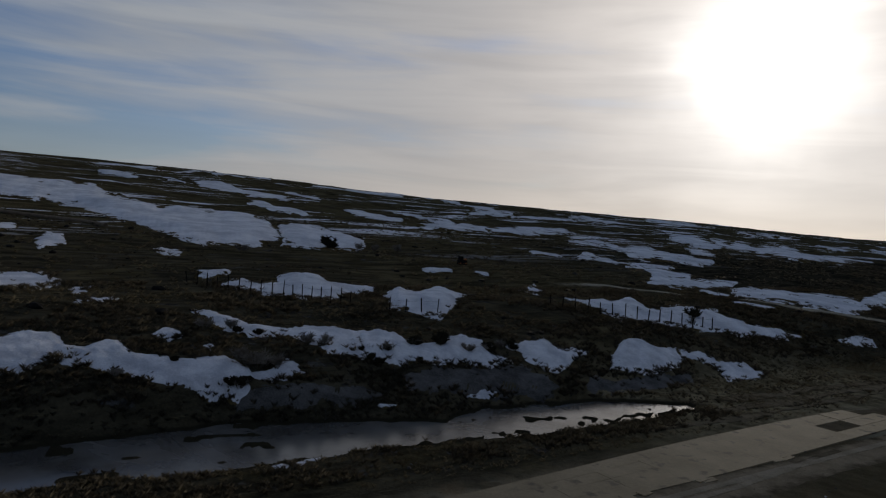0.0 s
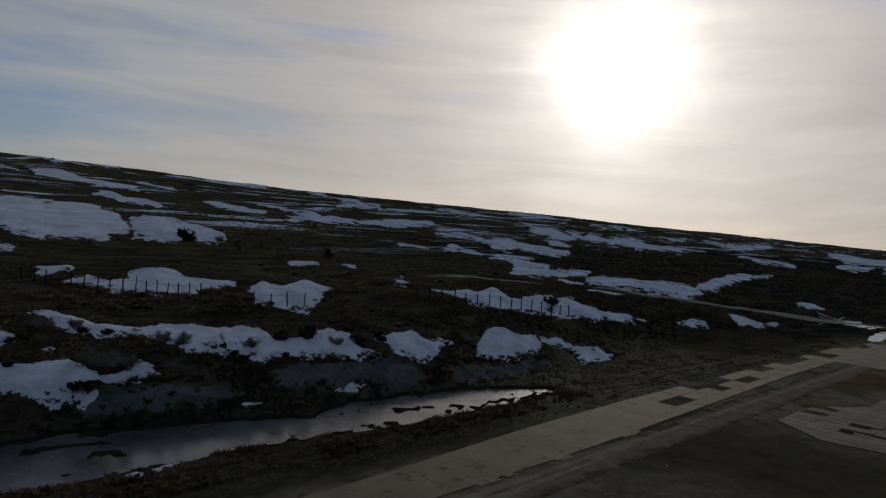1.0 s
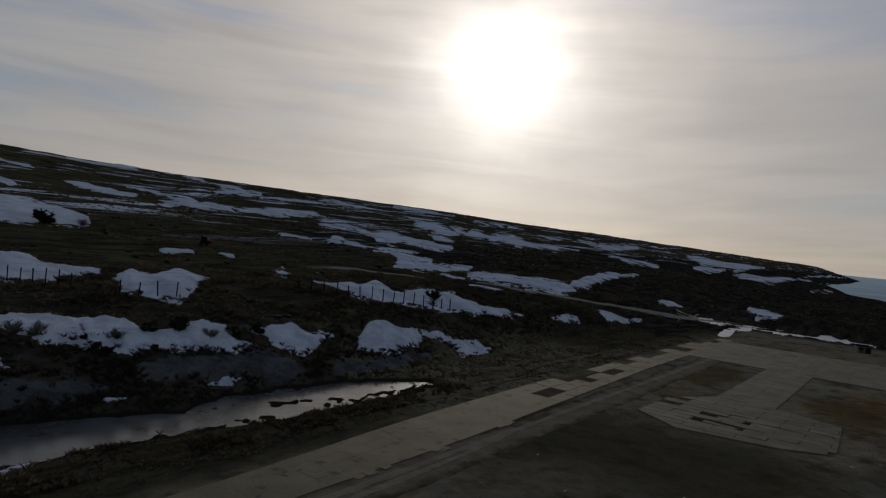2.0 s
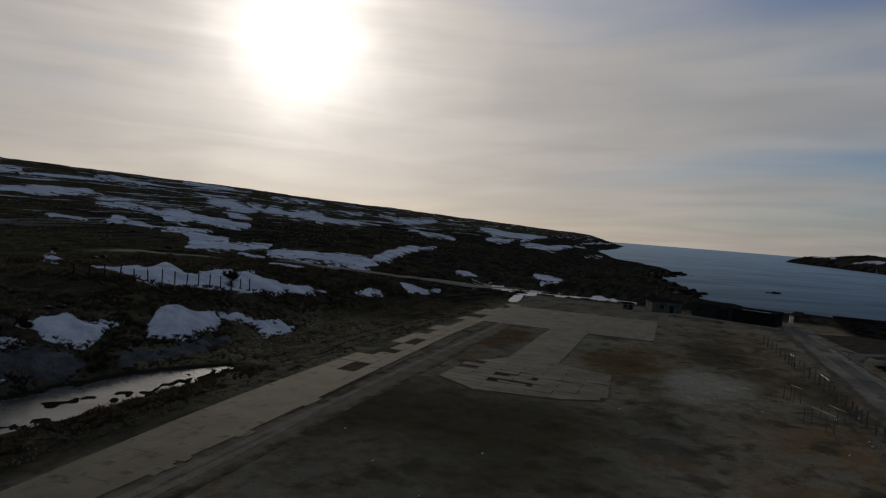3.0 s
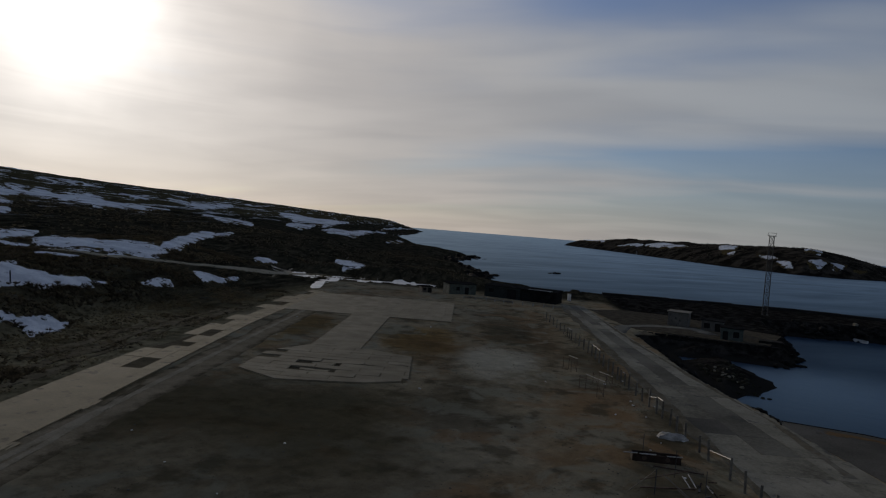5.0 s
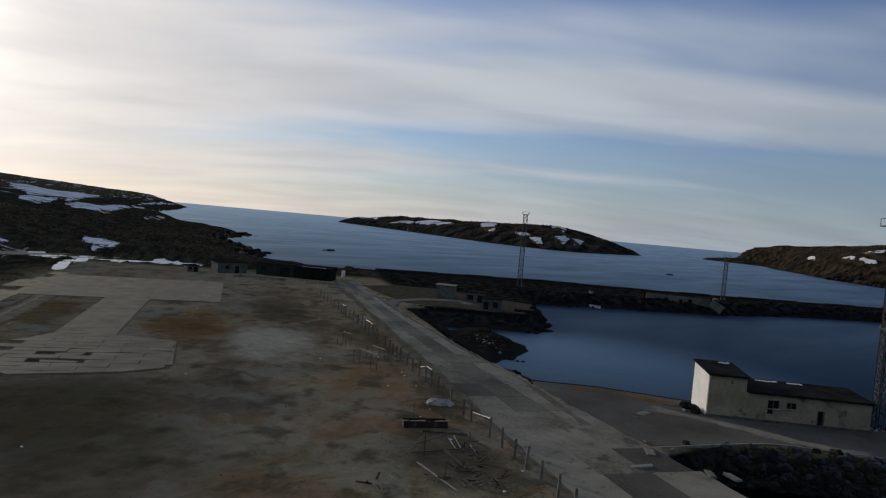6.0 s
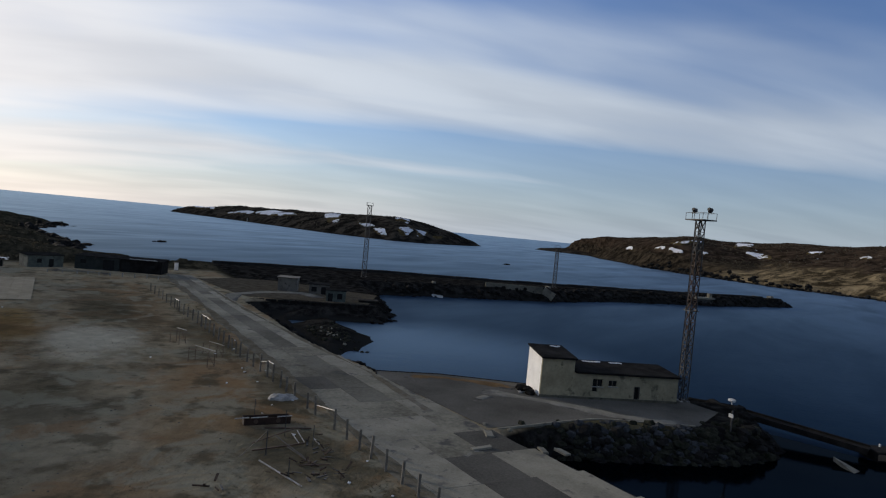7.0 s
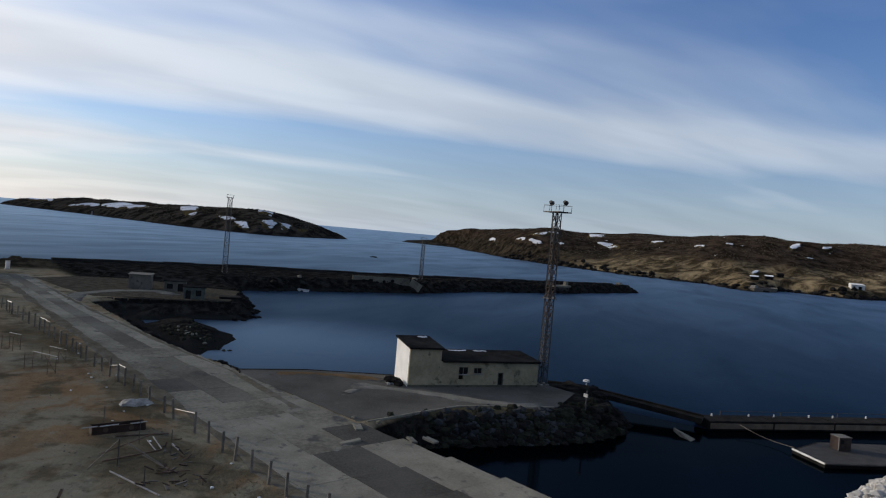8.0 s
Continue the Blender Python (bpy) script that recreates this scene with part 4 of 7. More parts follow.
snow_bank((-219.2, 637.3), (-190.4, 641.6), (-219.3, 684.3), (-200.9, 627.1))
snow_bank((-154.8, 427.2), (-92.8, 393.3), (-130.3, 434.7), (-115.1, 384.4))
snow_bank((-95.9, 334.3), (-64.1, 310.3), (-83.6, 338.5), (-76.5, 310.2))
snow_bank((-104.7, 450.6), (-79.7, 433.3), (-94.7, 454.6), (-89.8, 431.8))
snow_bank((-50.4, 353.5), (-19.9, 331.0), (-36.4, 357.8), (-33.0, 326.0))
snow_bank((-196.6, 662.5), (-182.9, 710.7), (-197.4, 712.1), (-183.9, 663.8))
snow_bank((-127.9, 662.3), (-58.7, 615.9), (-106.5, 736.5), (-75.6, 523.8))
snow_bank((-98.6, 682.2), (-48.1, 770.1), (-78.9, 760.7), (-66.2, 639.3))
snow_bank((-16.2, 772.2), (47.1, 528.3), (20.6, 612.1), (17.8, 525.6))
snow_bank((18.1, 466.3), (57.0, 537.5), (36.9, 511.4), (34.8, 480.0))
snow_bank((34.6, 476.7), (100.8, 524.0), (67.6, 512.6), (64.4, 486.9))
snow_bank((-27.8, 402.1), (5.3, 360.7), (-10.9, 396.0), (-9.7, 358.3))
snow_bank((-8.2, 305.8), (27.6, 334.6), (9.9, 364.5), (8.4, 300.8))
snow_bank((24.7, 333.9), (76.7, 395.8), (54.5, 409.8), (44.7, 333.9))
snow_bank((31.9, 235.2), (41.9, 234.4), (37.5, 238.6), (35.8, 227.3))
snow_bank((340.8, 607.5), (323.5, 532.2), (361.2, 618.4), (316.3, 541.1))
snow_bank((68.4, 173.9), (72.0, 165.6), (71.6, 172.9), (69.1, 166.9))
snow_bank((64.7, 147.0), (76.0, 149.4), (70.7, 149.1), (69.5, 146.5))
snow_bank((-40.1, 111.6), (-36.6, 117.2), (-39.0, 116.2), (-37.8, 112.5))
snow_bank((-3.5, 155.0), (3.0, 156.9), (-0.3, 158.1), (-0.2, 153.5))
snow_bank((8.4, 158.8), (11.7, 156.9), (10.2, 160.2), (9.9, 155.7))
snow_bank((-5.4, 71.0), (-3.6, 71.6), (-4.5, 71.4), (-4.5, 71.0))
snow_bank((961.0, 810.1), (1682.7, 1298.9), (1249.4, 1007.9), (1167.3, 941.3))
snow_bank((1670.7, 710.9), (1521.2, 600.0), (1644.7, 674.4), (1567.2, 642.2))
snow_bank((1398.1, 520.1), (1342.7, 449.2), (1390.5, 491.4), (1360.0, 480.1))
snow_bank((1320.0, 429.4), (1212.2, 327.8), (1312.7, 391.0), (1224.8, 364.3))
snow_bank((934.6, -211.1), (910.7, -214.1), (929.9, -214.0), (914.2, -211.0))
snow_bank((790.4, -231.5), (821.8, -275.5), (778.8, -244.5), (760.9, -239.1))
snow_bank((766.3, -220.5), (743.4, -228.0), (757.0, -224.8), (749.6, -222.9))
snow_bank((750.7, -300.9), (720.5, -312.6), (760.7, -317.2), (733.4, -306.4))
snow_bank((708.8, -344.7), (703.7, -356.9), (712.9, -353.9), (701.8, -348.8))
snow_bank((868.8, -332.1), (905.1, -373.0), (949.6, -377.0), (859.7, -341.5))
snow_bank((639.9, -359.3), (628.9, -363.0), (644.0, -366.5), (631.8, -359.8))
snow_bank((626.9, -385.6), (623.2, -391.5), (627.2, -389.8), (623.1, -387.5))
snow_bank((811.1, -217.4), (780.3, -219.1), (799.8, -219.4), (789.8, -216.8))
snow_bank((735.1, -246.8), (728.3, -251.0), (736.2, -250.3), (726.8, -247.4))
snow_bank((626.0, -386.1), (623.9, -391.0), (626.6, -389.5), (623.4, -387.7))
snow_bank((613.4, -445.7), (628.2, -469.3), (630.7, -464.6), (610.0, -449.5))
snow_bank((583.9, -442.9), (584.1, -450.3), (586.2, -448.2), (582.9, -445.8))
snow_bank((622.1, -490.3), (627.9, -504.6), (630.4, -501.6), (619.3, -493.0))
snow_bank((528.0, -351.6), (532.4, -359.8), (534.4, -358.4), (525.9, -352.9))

# small patches on the island
for spot in ([(922.6, 102.1), (931.6, 85.7), (917.3, 90.3), (914.9, 98.7)], [(933.3, 79.2), (962.8, 66.1), (933.9, 70.2), (924, 76.8)], [(949.2, 55.9), (970.1, 46.2), (949.8, 49.3)], [(937.8, 138.3), (931, 125.2), (912.7, 119.9), (918, 129.5)],
             [(986.6, 169.7), (969, 152.1), (951, 141.6), (961.2, 155.3)], [(1118.6, 247.4), (1093, 222.1), (1047.1, 214.9), (1074.4, 234.5)], [(1003.1, 117.3), (1015.3, 99.4), (997, 99.7)]):
    snow_field(spot, 0.0, 0.5, label="small patch of old snow on the rocky island")

# the broad banks of the lower slope, by their outlines
snow_field([(-208.7, 290.9), (-197.5, 299.8), (-183.3, 297.3), (-169.4, 299.1), (-160.7, 311.4), (-143.4, 292.5), (-131.5, 288.3), (-108.3, 261.6), (-106.6, 274.1), (-87, 270.7), (-74.7, 267.4), (-64.8, 251.3), (-45.9, 191.7), (-45.5, 169.7), (-50.3, 162.2), (-59.3, 160.4), (-81.7, 186.7), (-105.5, 216), (-135.4, 247), (-149.1, 245.6), (-164.9, 250.8), (-180.3, 251.7)], 0.06, rag=0.7)
snow_field([(-57.2, 239.3), (-55.1, 250.5), (-47.2, 253.3), (-37.5, 246), (-23.3, 198.4), (-21.3, 189.8), (-27.2, 180.9), (-32.8, 178.2), (-42.3, 180.2)], 0.05)
snow_field([(-36.1, 108.2), (-34.7, 112.7), (-31.8, 112.7), (-28.3, 117.7), (-27.8, 125), (-25.6, 128.9), (-22.6, 127.1), (-20.1, 122), (-15, 122.6), (-11.7, 123.1), (-11.1, 119), (-15.5, 113.6), (-15.6, 106.6), (-19.9, 105.6), (-26.3, 106.5), (-31.2, 107.8)], 0.1)
snow_field([(-9.3, 115.6), (-8.2, 122.7), (-3.5, 121.8), (0, 132.1), (4.3, 126.6), (5.6, 122.7), (3, 109.4), (0.9, 101.4), (-4.4, 100.5), (-7, 101.4)], 0.12)
snow_field([(25, 131), (29.2, 129.9), (34.7, 134.6), (41, 142.8), (41, 129.1), (48.5, 134.8), (51.3, 134.4), (46.2, 120.6), (41, 119), (32, 115.5), (29, 119.9)], 0.1)
snow_field([(50.4, 133.1), (56.1, 136.5), (59.5, 133.6), (61.5, 130.3), (69.8, 131.2), (74.4, 131.5), (64.8, 125.6), (55.6, 121.9), (45.8, 120.3)], 0.08)
snow_field([(-45.2, 64.8), (-43.7, 67.5), (-43, 69.1), (-42.6, 70.2), (-40.6, 71.4), (-38.2, 69.1), (-35.5, 68.2), (-35, 71.8), (-33.7, 71.5), (-31.4, 69.4), (-26.8, 69.6), (-22.3, 72), (-19.6, 71.2), (-18.7, 68.5), (-19.2, 67.4), (-20.9, 66.6), (-23.9, 65.3), (-28.1, 64.7), (-30.7, 64.5), (-33.8, 65.1), (-36.9, 64.7), (-37.8, 61), (-41.2, 59.2)], 0.14)
snow_field([(-19.5, 70.2), (-17.4, 72.1), (-16.3, 75.2), (-14.7, 73.9), (-13.5, 73.2), (-15.9, 71.1), (-18.5, 69.8)], 0.08)
snow_field([(-31.4, 86.4), (-27.6, 88), (-23.9, 85.7), (-19.6, 85.9), (-17.3, 88.9), (-13.6, 89.5), (-9.4, 89.1), (-8.1, 79), (-11.9, 79.4), (-15.4, 81.6), (-18.6, 82), (-23.6, 80.1), (-27.2, 82.6)], 0.16)
snow_field([(-10.3, 88.8), (-5.4, 91.1), (-3.4, 87.4), (-1, 87.3), (1.6, 90.8), (3.6, 93.2), (6.3, 91.5), (8, 87.5), (10.3, 87.6), (7.4, 84.8), (2.4, 82.4), (-1.8, 81.3), (-5.1, 78.8), (-9, 79)], 0.18)
snow_field([(9.9, 92.3), (13, 96.1), (15.7, 97.6), (17.8, 95.2), (23.3, 97.8), (20.3, 94.3), (17.7, 89.5), (16.3, 87.7), (13.8, 88.8), (11.7, 91.1)], 0.14)
snow_field([(24.7, 93.1), (26.3, 98.1), (29, 103.8), (33, 106.9), (34.8, 105.1), (37.6, 105.4), (39.1, 103), (34.3, 97.9), (30, 94.9)], 0.22)
snow_field([(37.8, 106), (43.3, 108.6), (45.3, 106.7), (49.6, 107.9), (53.1, 107.1), (49.4, 101.4), (43.8, 98.5), (44.6, 103.3), (41.7, 104.2), (38.1, 102.8)], label="sunlit tongue of old snow beside the road")
snow_field([(-50.2, 91.6), (-51.1, 95.5), (-49.8, 96.4), (-47, 89.6), (-47.8, 88.3)], label="small melting patch of old snow on dark ground")
snow_field([(-44.4, 83.1), (-44.8, 87.5), (-42.6, 89.8), (-42.6, 85.5)], label="small melting patch of old snow on dark ground")
snow_field([(-63.7, 143.5), (-60.2, 145.2), (-55.5, 145.6), (-54.2, 139.5), (-57.7, 137.8)], label="small melting patch of old snow on dark ground")
snow_field([(-67.1, 99.1), (-64.8, 102), (-61.2, 103.2), (-55.1, 97.8), (-54.8, 91.2), (-59.5, 88)], label="small melting patch of old snow on dark ground")
snow_field([(-83.3, 137.8), (-87.4, 149.7), (-82.5, 147), (-75.1, 134.6), (-75.6, 127)], label="small melting patch of old snow on dark ground")
snow_field([(-26, 74.2), (-25.4, 76.6), (-23.8, 75), (-24, 73.4)], label="small melting patch of old snow on dark ground")
snow_field([(-32.6, 74.6), (-30.8, 77.7), (-28.7, 76.7), (-29.4, 74.5)], label="small melting patch of old snow on dark ground")
snow_field([(-36.3, 64.2), (-35.1, 65.3), (-33.3, 65.6), (-34.4, 64.1)], label="small melting patch of old snow on dark ground")
snow_field([(17.1, 140.1), (20.9, 146.2), (22.4, 139.1), (19.9, 134.5)], label="small melting patch of old snow on dark ground")
snow_field([(3.1, 76.4), (5.8, 78.9), (9.5, 80.3), (5.8, 78.3)], label="small melting patch of old snow on dark ground")
snow_field([(-12.6, 53.2), (-11.3, 54.7), (-9.1, 56.8), (-9.1, 55), (-11, 53.3)], label="small melting patch of old snow on dark ground", depth=3.5)

# streaks of snow higher up the hill
snow_field([(64, 339.4), (78.8, 348.8), (85.6, 321.8), (92.6, 322.6), (102.2, 315.7), (104.2, 281.3), (109.2, 269), (94.3, 248.8), (83.2, 256.7), (74.8, 260.1), (77.1, 313.6), (58.5, 309.9)], 0.0, 0.6)
snow_field([(49.1, 237.7), (53.9, 248), (57.7, 240.6), (64, 233.7), (72.3, 233.5), (80.6, 229.8), (68.2, 220), (57.5, 220.7), (53.1, 233.9)], 0.0, 0.6)
snow_field([(64.2, 214.6), (73.6, 221.5), (81.7, 217), (74.8, 200.3), (67.6, 200.8), (63.9, 189.7), (81, 200.1), (90.3, 203), (78.8, 186.5), (66, 180.9), (55.1, 177), (61.8, 193.4)], 0.0, 0.6)
snow_field([(81.1, 188.2), (92.6, 190.8), (96.3, 180.4), (108.2, 188.3), (114.6, 182), (111.2, 170.8), (95.8, 157.4), (87.3, 157.2), (78.9, 159.2), (74.2, 166.8)], 0.0, 0.6)
snow_field([(111.2, 176.6), (126, 195), (166, 241.9), (180.1, 253.6), (198, 257.4), (164.9, 227.1), (132.5, 193.4), (114.7, 177.3)], 0.0, 0.6)
snow_field([(170.1, 512.3), (177.7, 481.9), (186.1, 463.1), (200.1, 463.2), (148.9, 378), (153.9, 435.4)], 0.0, 0.6)
snow_field([(192.2, 478.6), (216.9, 477.7), (261.2, 512.1), (249.5, 436.9), (277.9, 432.6), (206.4, 367.8), (191.4, 389.3), (176.3, 403.8)], 0.0, 0.6)
snow_field([(132.1, 362.8), (139.3, 360.9), (132.8, 324.1), (124.5, 329.2)], 0.0, 0.6, label="small melting patch of old snow on dark ground")
snow_field([(412, 644.6), (506.4, 716.5), (567.9, 741.9), (346.3, 498.1)], 0.0, 0.6, label="small melting patch of old snow on dark ground")
snow_field([(660.6, 749.9), (759, 775.6), (782.6, 732.5), (476.1, 477.8), (480.9, 525.4)], 0.0, 0.6, label="small melting patch of old snow on dark ground")
snow_field([(382.3, 425.9), (439.6, 452.5), (362.5, 387.6)], 0.0, 0.6, label="small melting patch of old snow on dark ground")
snow_field([(404.8, 407.3), (444.7, 409.9), (1088.7, 853.2), (395.2, 358)], 0.0, 0.6, label="small melting patch of old snow on dark ground")
snow_field([(107.9, 576.8), (143.5, 687.9), (134.7, 574.8), (149.3, 576.6), (118, 525), (113.4, 551.4)], 0.0, 0.6)
snow_field([(238.2, 780.4), (297.3, 844.7), (311.8, 771.6), (260.2, 738.8)], 0.0, 0.6, label="small melting patch of old snow on dark ground")
snow_field([(299.3, 676.8), (333.9, 701.8), (353.1, 704.1), (305, 657.3)], 0.0, 0.6, label="small melting patch of old snow on dark ground")
snow_field([(253.1, 443.3), (258.7, 432.7), (257.2, 407.4), (223.1, 376.3)], 0.0, 0.6, label="small melting patch of old snow on dark ground")
snow_field([(276.5, 390.4), (294.7, 388.1), (293, 361.4), (271.8, 357.9)], 0.0, 0.6, label="small melting patch of old snow on dark ground")
snow_field([(104.8, 150.2), (111.2, 150), (119.8, 152.3), (110.9, 146.4), (104.1, 145.3)], 0.0, 0.6, label="small melting patch of old snow on dark ground")
snow_field([(80.1, 132.7), (87.1, 138.1), (90.1, 138.5), (89.5, 135)], 0.0, 0.6, label="small melting patch of old snow on dark ground")
snow_field([(151.3, 182.8), (158.5, 185.5), (160, 181.2), (151, 178.1)], 0.0, 0.6, label="small melting patch of old snow on dark ground")
snow_field([(210.1, 201.1), (227.7, 210.5), (202.9, 179.1), (184.3, 165.8), (180.8, 169.8)], 0.0, 0.6, label="small melting patch of old snow on dark ground")

snow_field([(435.1, 362.7), (519.7, 413.3), (483.8, 382.7), (427.8, 354.7)], 0.0, 0.6, label="small melting patch of old snow on dark ground")
# grey mud between snow and pond
snow_field([(-20.0, 66.4), (-19.3, 67.8), (-18.1, 68.8), (-13.5, 71.5), (-7.4, 73.5), (-5.1, 72.5), (-8.1, 69.9), (-13.3, 68.0), (-17.2, 66.9)], 0.0, 1.4, MUD, "bare grey mud bank above the meltwater pond", "mud_bank", "mud bank", "", 0.25)
snow_field([(-1.3, 80.8), (4.3, 83.0), (11.5, 88.0), (15.4, 87.7), (16.5, 84.6), (13.5, 81.5), (5.6, 78.0), (0.1, 75.0), (-2.6, 74.4), (-3.5, 77.1)], 0.0, 1.4, MUD, "bare grey mud bank above the meltwater pond", "mud_bank", "mud bank", "", 0.25)
snow_field([(18.8, 88.9), (25.0, 91.2), (37.6, 99.3), (39.4, 97.0), (29.9, 88.7), (19.6, 84.6)], 0.0, 1.4, MUD, "bare grey mud bank above the meltwater pond", "mud_bank", "mud bank", "", 0.25)
snow_field([(-32.2, 59.9), (-30.9, 61.1), (-28.7, 61.5), (-27.4, 61.8), (-29.3, 60.1), (-31.3, 59.3)], 0.0, 1.4, MUD, "bare grey mud bank above the meltwater pond", "mud_bank", "mud bank", "", 0.25)

# ---- roads, pads and pavements: their beds ----


def flat_ring(ring):
    return [S(*p) for p in ring]


def bed(name, ring, mat, low, high, label, category):
    return lone(name, Shape().prism(ring, low, high), mat, label, category, kind="structure")


road = bed("road", flat_ring([(-45, 34.9), (48, 35.1), (58, 35.2), (70, 35.8), (84, 36.3), (103, 37.1), (118, 37.7), (182, 37.9), (182, 41.0), (128, 41.2), (97, 42.0), (90, 43.3), (75, 43.2), (60, 42.7), (50, 42.1), (42, 41.4), (30, 40.5), (-45, 40.3)]), ROAD_BED, -0.4, 0.03, "old concrete slab road along a dark hillside", "road")
pad = bed("landing_pad", flat_ring([(84.3, 6.4), (100.4, 7.1), (102.8, 15.4), (141.4, 15.4), (141.6, 2.4), (176.8, 2.4), (176.4, 37.2), (141.0, 37.2), (141.2, 23.0), (105.6, 23.0), (96, 28), (84, 28.2), (79.6, 22.1), (81.4, 11.6)]),
          ROAD_BED, -0.4, 0.03, "weathered concrete slab landing pad with dirt joints", "landing pad")
quay_road = bed("quay_road", flat_ring([(-10, -25.2), (45, -25.6), (77, -26.7), (120, -27.3), (196, -28.4), (196, -35.0), (135, -35.2), (100, -36.4), (80, -38.2), (56, -39.4), (39, -41.6), (-10, -47)]), ASPHALT, -0.5, 0.035,
                "wide patched concrete quay road beside the harbour", "road")
apron = bed("apron", [(68.6, -3.4), (87.4, 10.8), (89.6, 11.2), (91.4, 3), (91, -9), (90.5, -30), (86, -33), (78.2, -28), (76.8, -17), (73.4, -10.6)], ASPHALT, -0.5, 0.045,
            "dark asphalt apron round the pump house", "pavement")


def ribbon(name, line, width, mat, label, category, kind="structure", lift=0.05, wander=0.25, step=1.5):
    """A strip that lies on the ground along a line."""
    line = np.array(line, float)
    run = np.concatenate([[0], np.cumsum(np.hypot(*np.diff(line, axis=0).T))])
    k = max(int(run[-1] / step), 4)
    s = np.linspace(0, run[-1], k)
    x, y = np.interp(s, run, line[:, 0]), np.interp(s, run, line[:, 1])
    dx, dy = np.gradient(x), np.gradient(y)
    d = np.hypot(dx, dy)
    nx, ny = -dy / d, dx / d
    half = width / 2 * (1 + wander * 3 * fbm(s / 6, s * 0 + width * 7, 3))
    t = np.linspace(-1, 1, 7)
    px = x[:, None] + nx[:, None] * half[:, None] * t
    py = y[:, None] + ny[:, None] * half[:, None] * t
    pz = level(px, py) + lift * (1 - 1.4 * np.abs(t) ** 4)[None] + 0.35 * lift * fbm(px / 1.5, py / 1.5, 3)
    me = sheet(name, k, 7, np.stack([px, py, pz], -1), mat)
    end = np.clip(np.minimum(s, run[-1] - s) / (0.12 * run[-1]), 0, 1)[:, None]
    me.attributes.new("body", "FLOAT", "POINT").data.foreach_set("value", (np.clip((1 - np.abs(t))[None] / 0.75, 0, 1) * end * 1.15).astype(np.float32).ravel())
    me.attributes.new("grain", "FLOAT", "POINT").data.foreach_set("value", np.full(k * 7, 1.0, np.float32))
    if me.polygons[0].normal.z < 0:
        me.flip_normals()
    return tagged(new(name, me), label, category, kind=kind)


ribbon("road_shoulder", [S(-30, 32.4), S(30, 32.8), S(70, 33.0), S(120, 33.0), S(178, 33.0)], 5.4, TRACK, "brown gravel shoulder along the concrete road", "shoulder", lift=0.05, wander=0.2)
ribbon("dirt_track", [S(-30, 33.2), S(30, 33.5), S(70, 33.6), S(120, 33.6), S(178, 33.4)], 1.3, PALE_TRACK, "pale dirt wheel track beside the concrete road", "track", lift=0.09, wander=0.25)
ribbon("dirt_track", [S(-30, 31.6), S(30, 32.1), S(52, 32.6), S(72, 34.4)], 1.2, PALE_TRACK, "faint dirt wheel track in the gravel yard", "track", lift=0.09, wander=0.3)
HILL_WAY = [(25, 153), (40, 160), (68, 158), (84, 153), (102.5, 156.7), (120.4, 160.6), (134, 165), (147, 169.5), (157, 171), (164, 167), (166, 160.5)]
for a, b in zip(HILL_WAY, HILL_WAY[1:]):
    a, b = np.array(a, float), np.array(b, float)
    lies.append(((a + b) / 2, (b - a) * 0.62, np.array((a[1] - b[1], b[0] - a[0])) / np.linalg.norm(b - a) * 3.2))
ribbon("dirt_track", HILL_WAY, 3.6, HILL_TRACK, "pale dirt track curving down the hillside", "track", lift=0.14)
for v, w, u0, u1 in ((46.0, 2.0, 58, 142), (48.6, 2.6, 70, 135), (51.6, 2.4, 78, 120)):
    ribbon("earth_ridge", [S(u0, v + 0.8), S(u0 + 18, v), S((u0 + u1) / 2, v + 0.7), S(u1 - 15, v + 0.1), S(u1, v - 0.9)], w, RIDGE, "low ridge of turned earth beside the road", "earth bank", lift=0.11, wander=1.0)
ribbon("dirt_drift", [S(30, -25.4), S(60, -26.1), S(100, -27.0), S(150, -27.7), S(190, -28.3)], 1.9, DRIFT, "brown dirt blown over the road's edge", "dirt", kind="stuff", lift=0.14, wander=0.9)
ribbon("dirt_drift", [S(62, -36.6), S(80, -37.6), S(100, -36.0), S(135, -34.6), S(180, -34.4)], 1.5, DRIFT, "pale gravel along the quay's edge", "gravel", kind="stuff", lift=0.15, wander=0.9)
ribbon("sand_drift", [(84.5, -3.0), (82.8, -9.4), (81.0, -14.2), (78.9, -18.8), (78.3, -23.5), (78.6, -26.5)], 3.4, SAND, "pale sand blown over the asphalt apron", "sand", kind="stuff", lift=0.09, wander=0.7)
ribbon("rusty_grass", [(89.0, 7.5), (89.6, 2.0), (89.0, -3.0), (87.6, -7.2)], 3.4, ORANGE_GRASS, "rust-coloured dead grass by the apron's kerb", "grass", kind="stuff", lift=0.11, wander=0.8)
for x, y, w in ((81.0, -2.9, 2.0), (60, -1.6, 1.4)):
    ribbon("sand_drift", [(x - 1.2, y + 0.5), (x, y), (x + 1.0, y - 0.9)], w, SAND, "pale heap of sand on the pavement", "sand", kind="stuff", lift=0.13, wander=0.4, step=0.4)

xs, ys = [p[0] for p in POND], [p[1] for p in POND]
x0, x1, y0, y1 = min(xs) - 2, max(xs) + 2, min(ys) - 2, max(ys) + 2
tagged(new("pond", sheet("pond", 2, 2, [(x0, y0, -0.42), (x1, y0, -0.42), (x0, y1, -0.42), (x1, y1, -0.42)], POND_WATER)), "shallow grey meltwater pond in a roadside hollow", "pond", kind="structure")


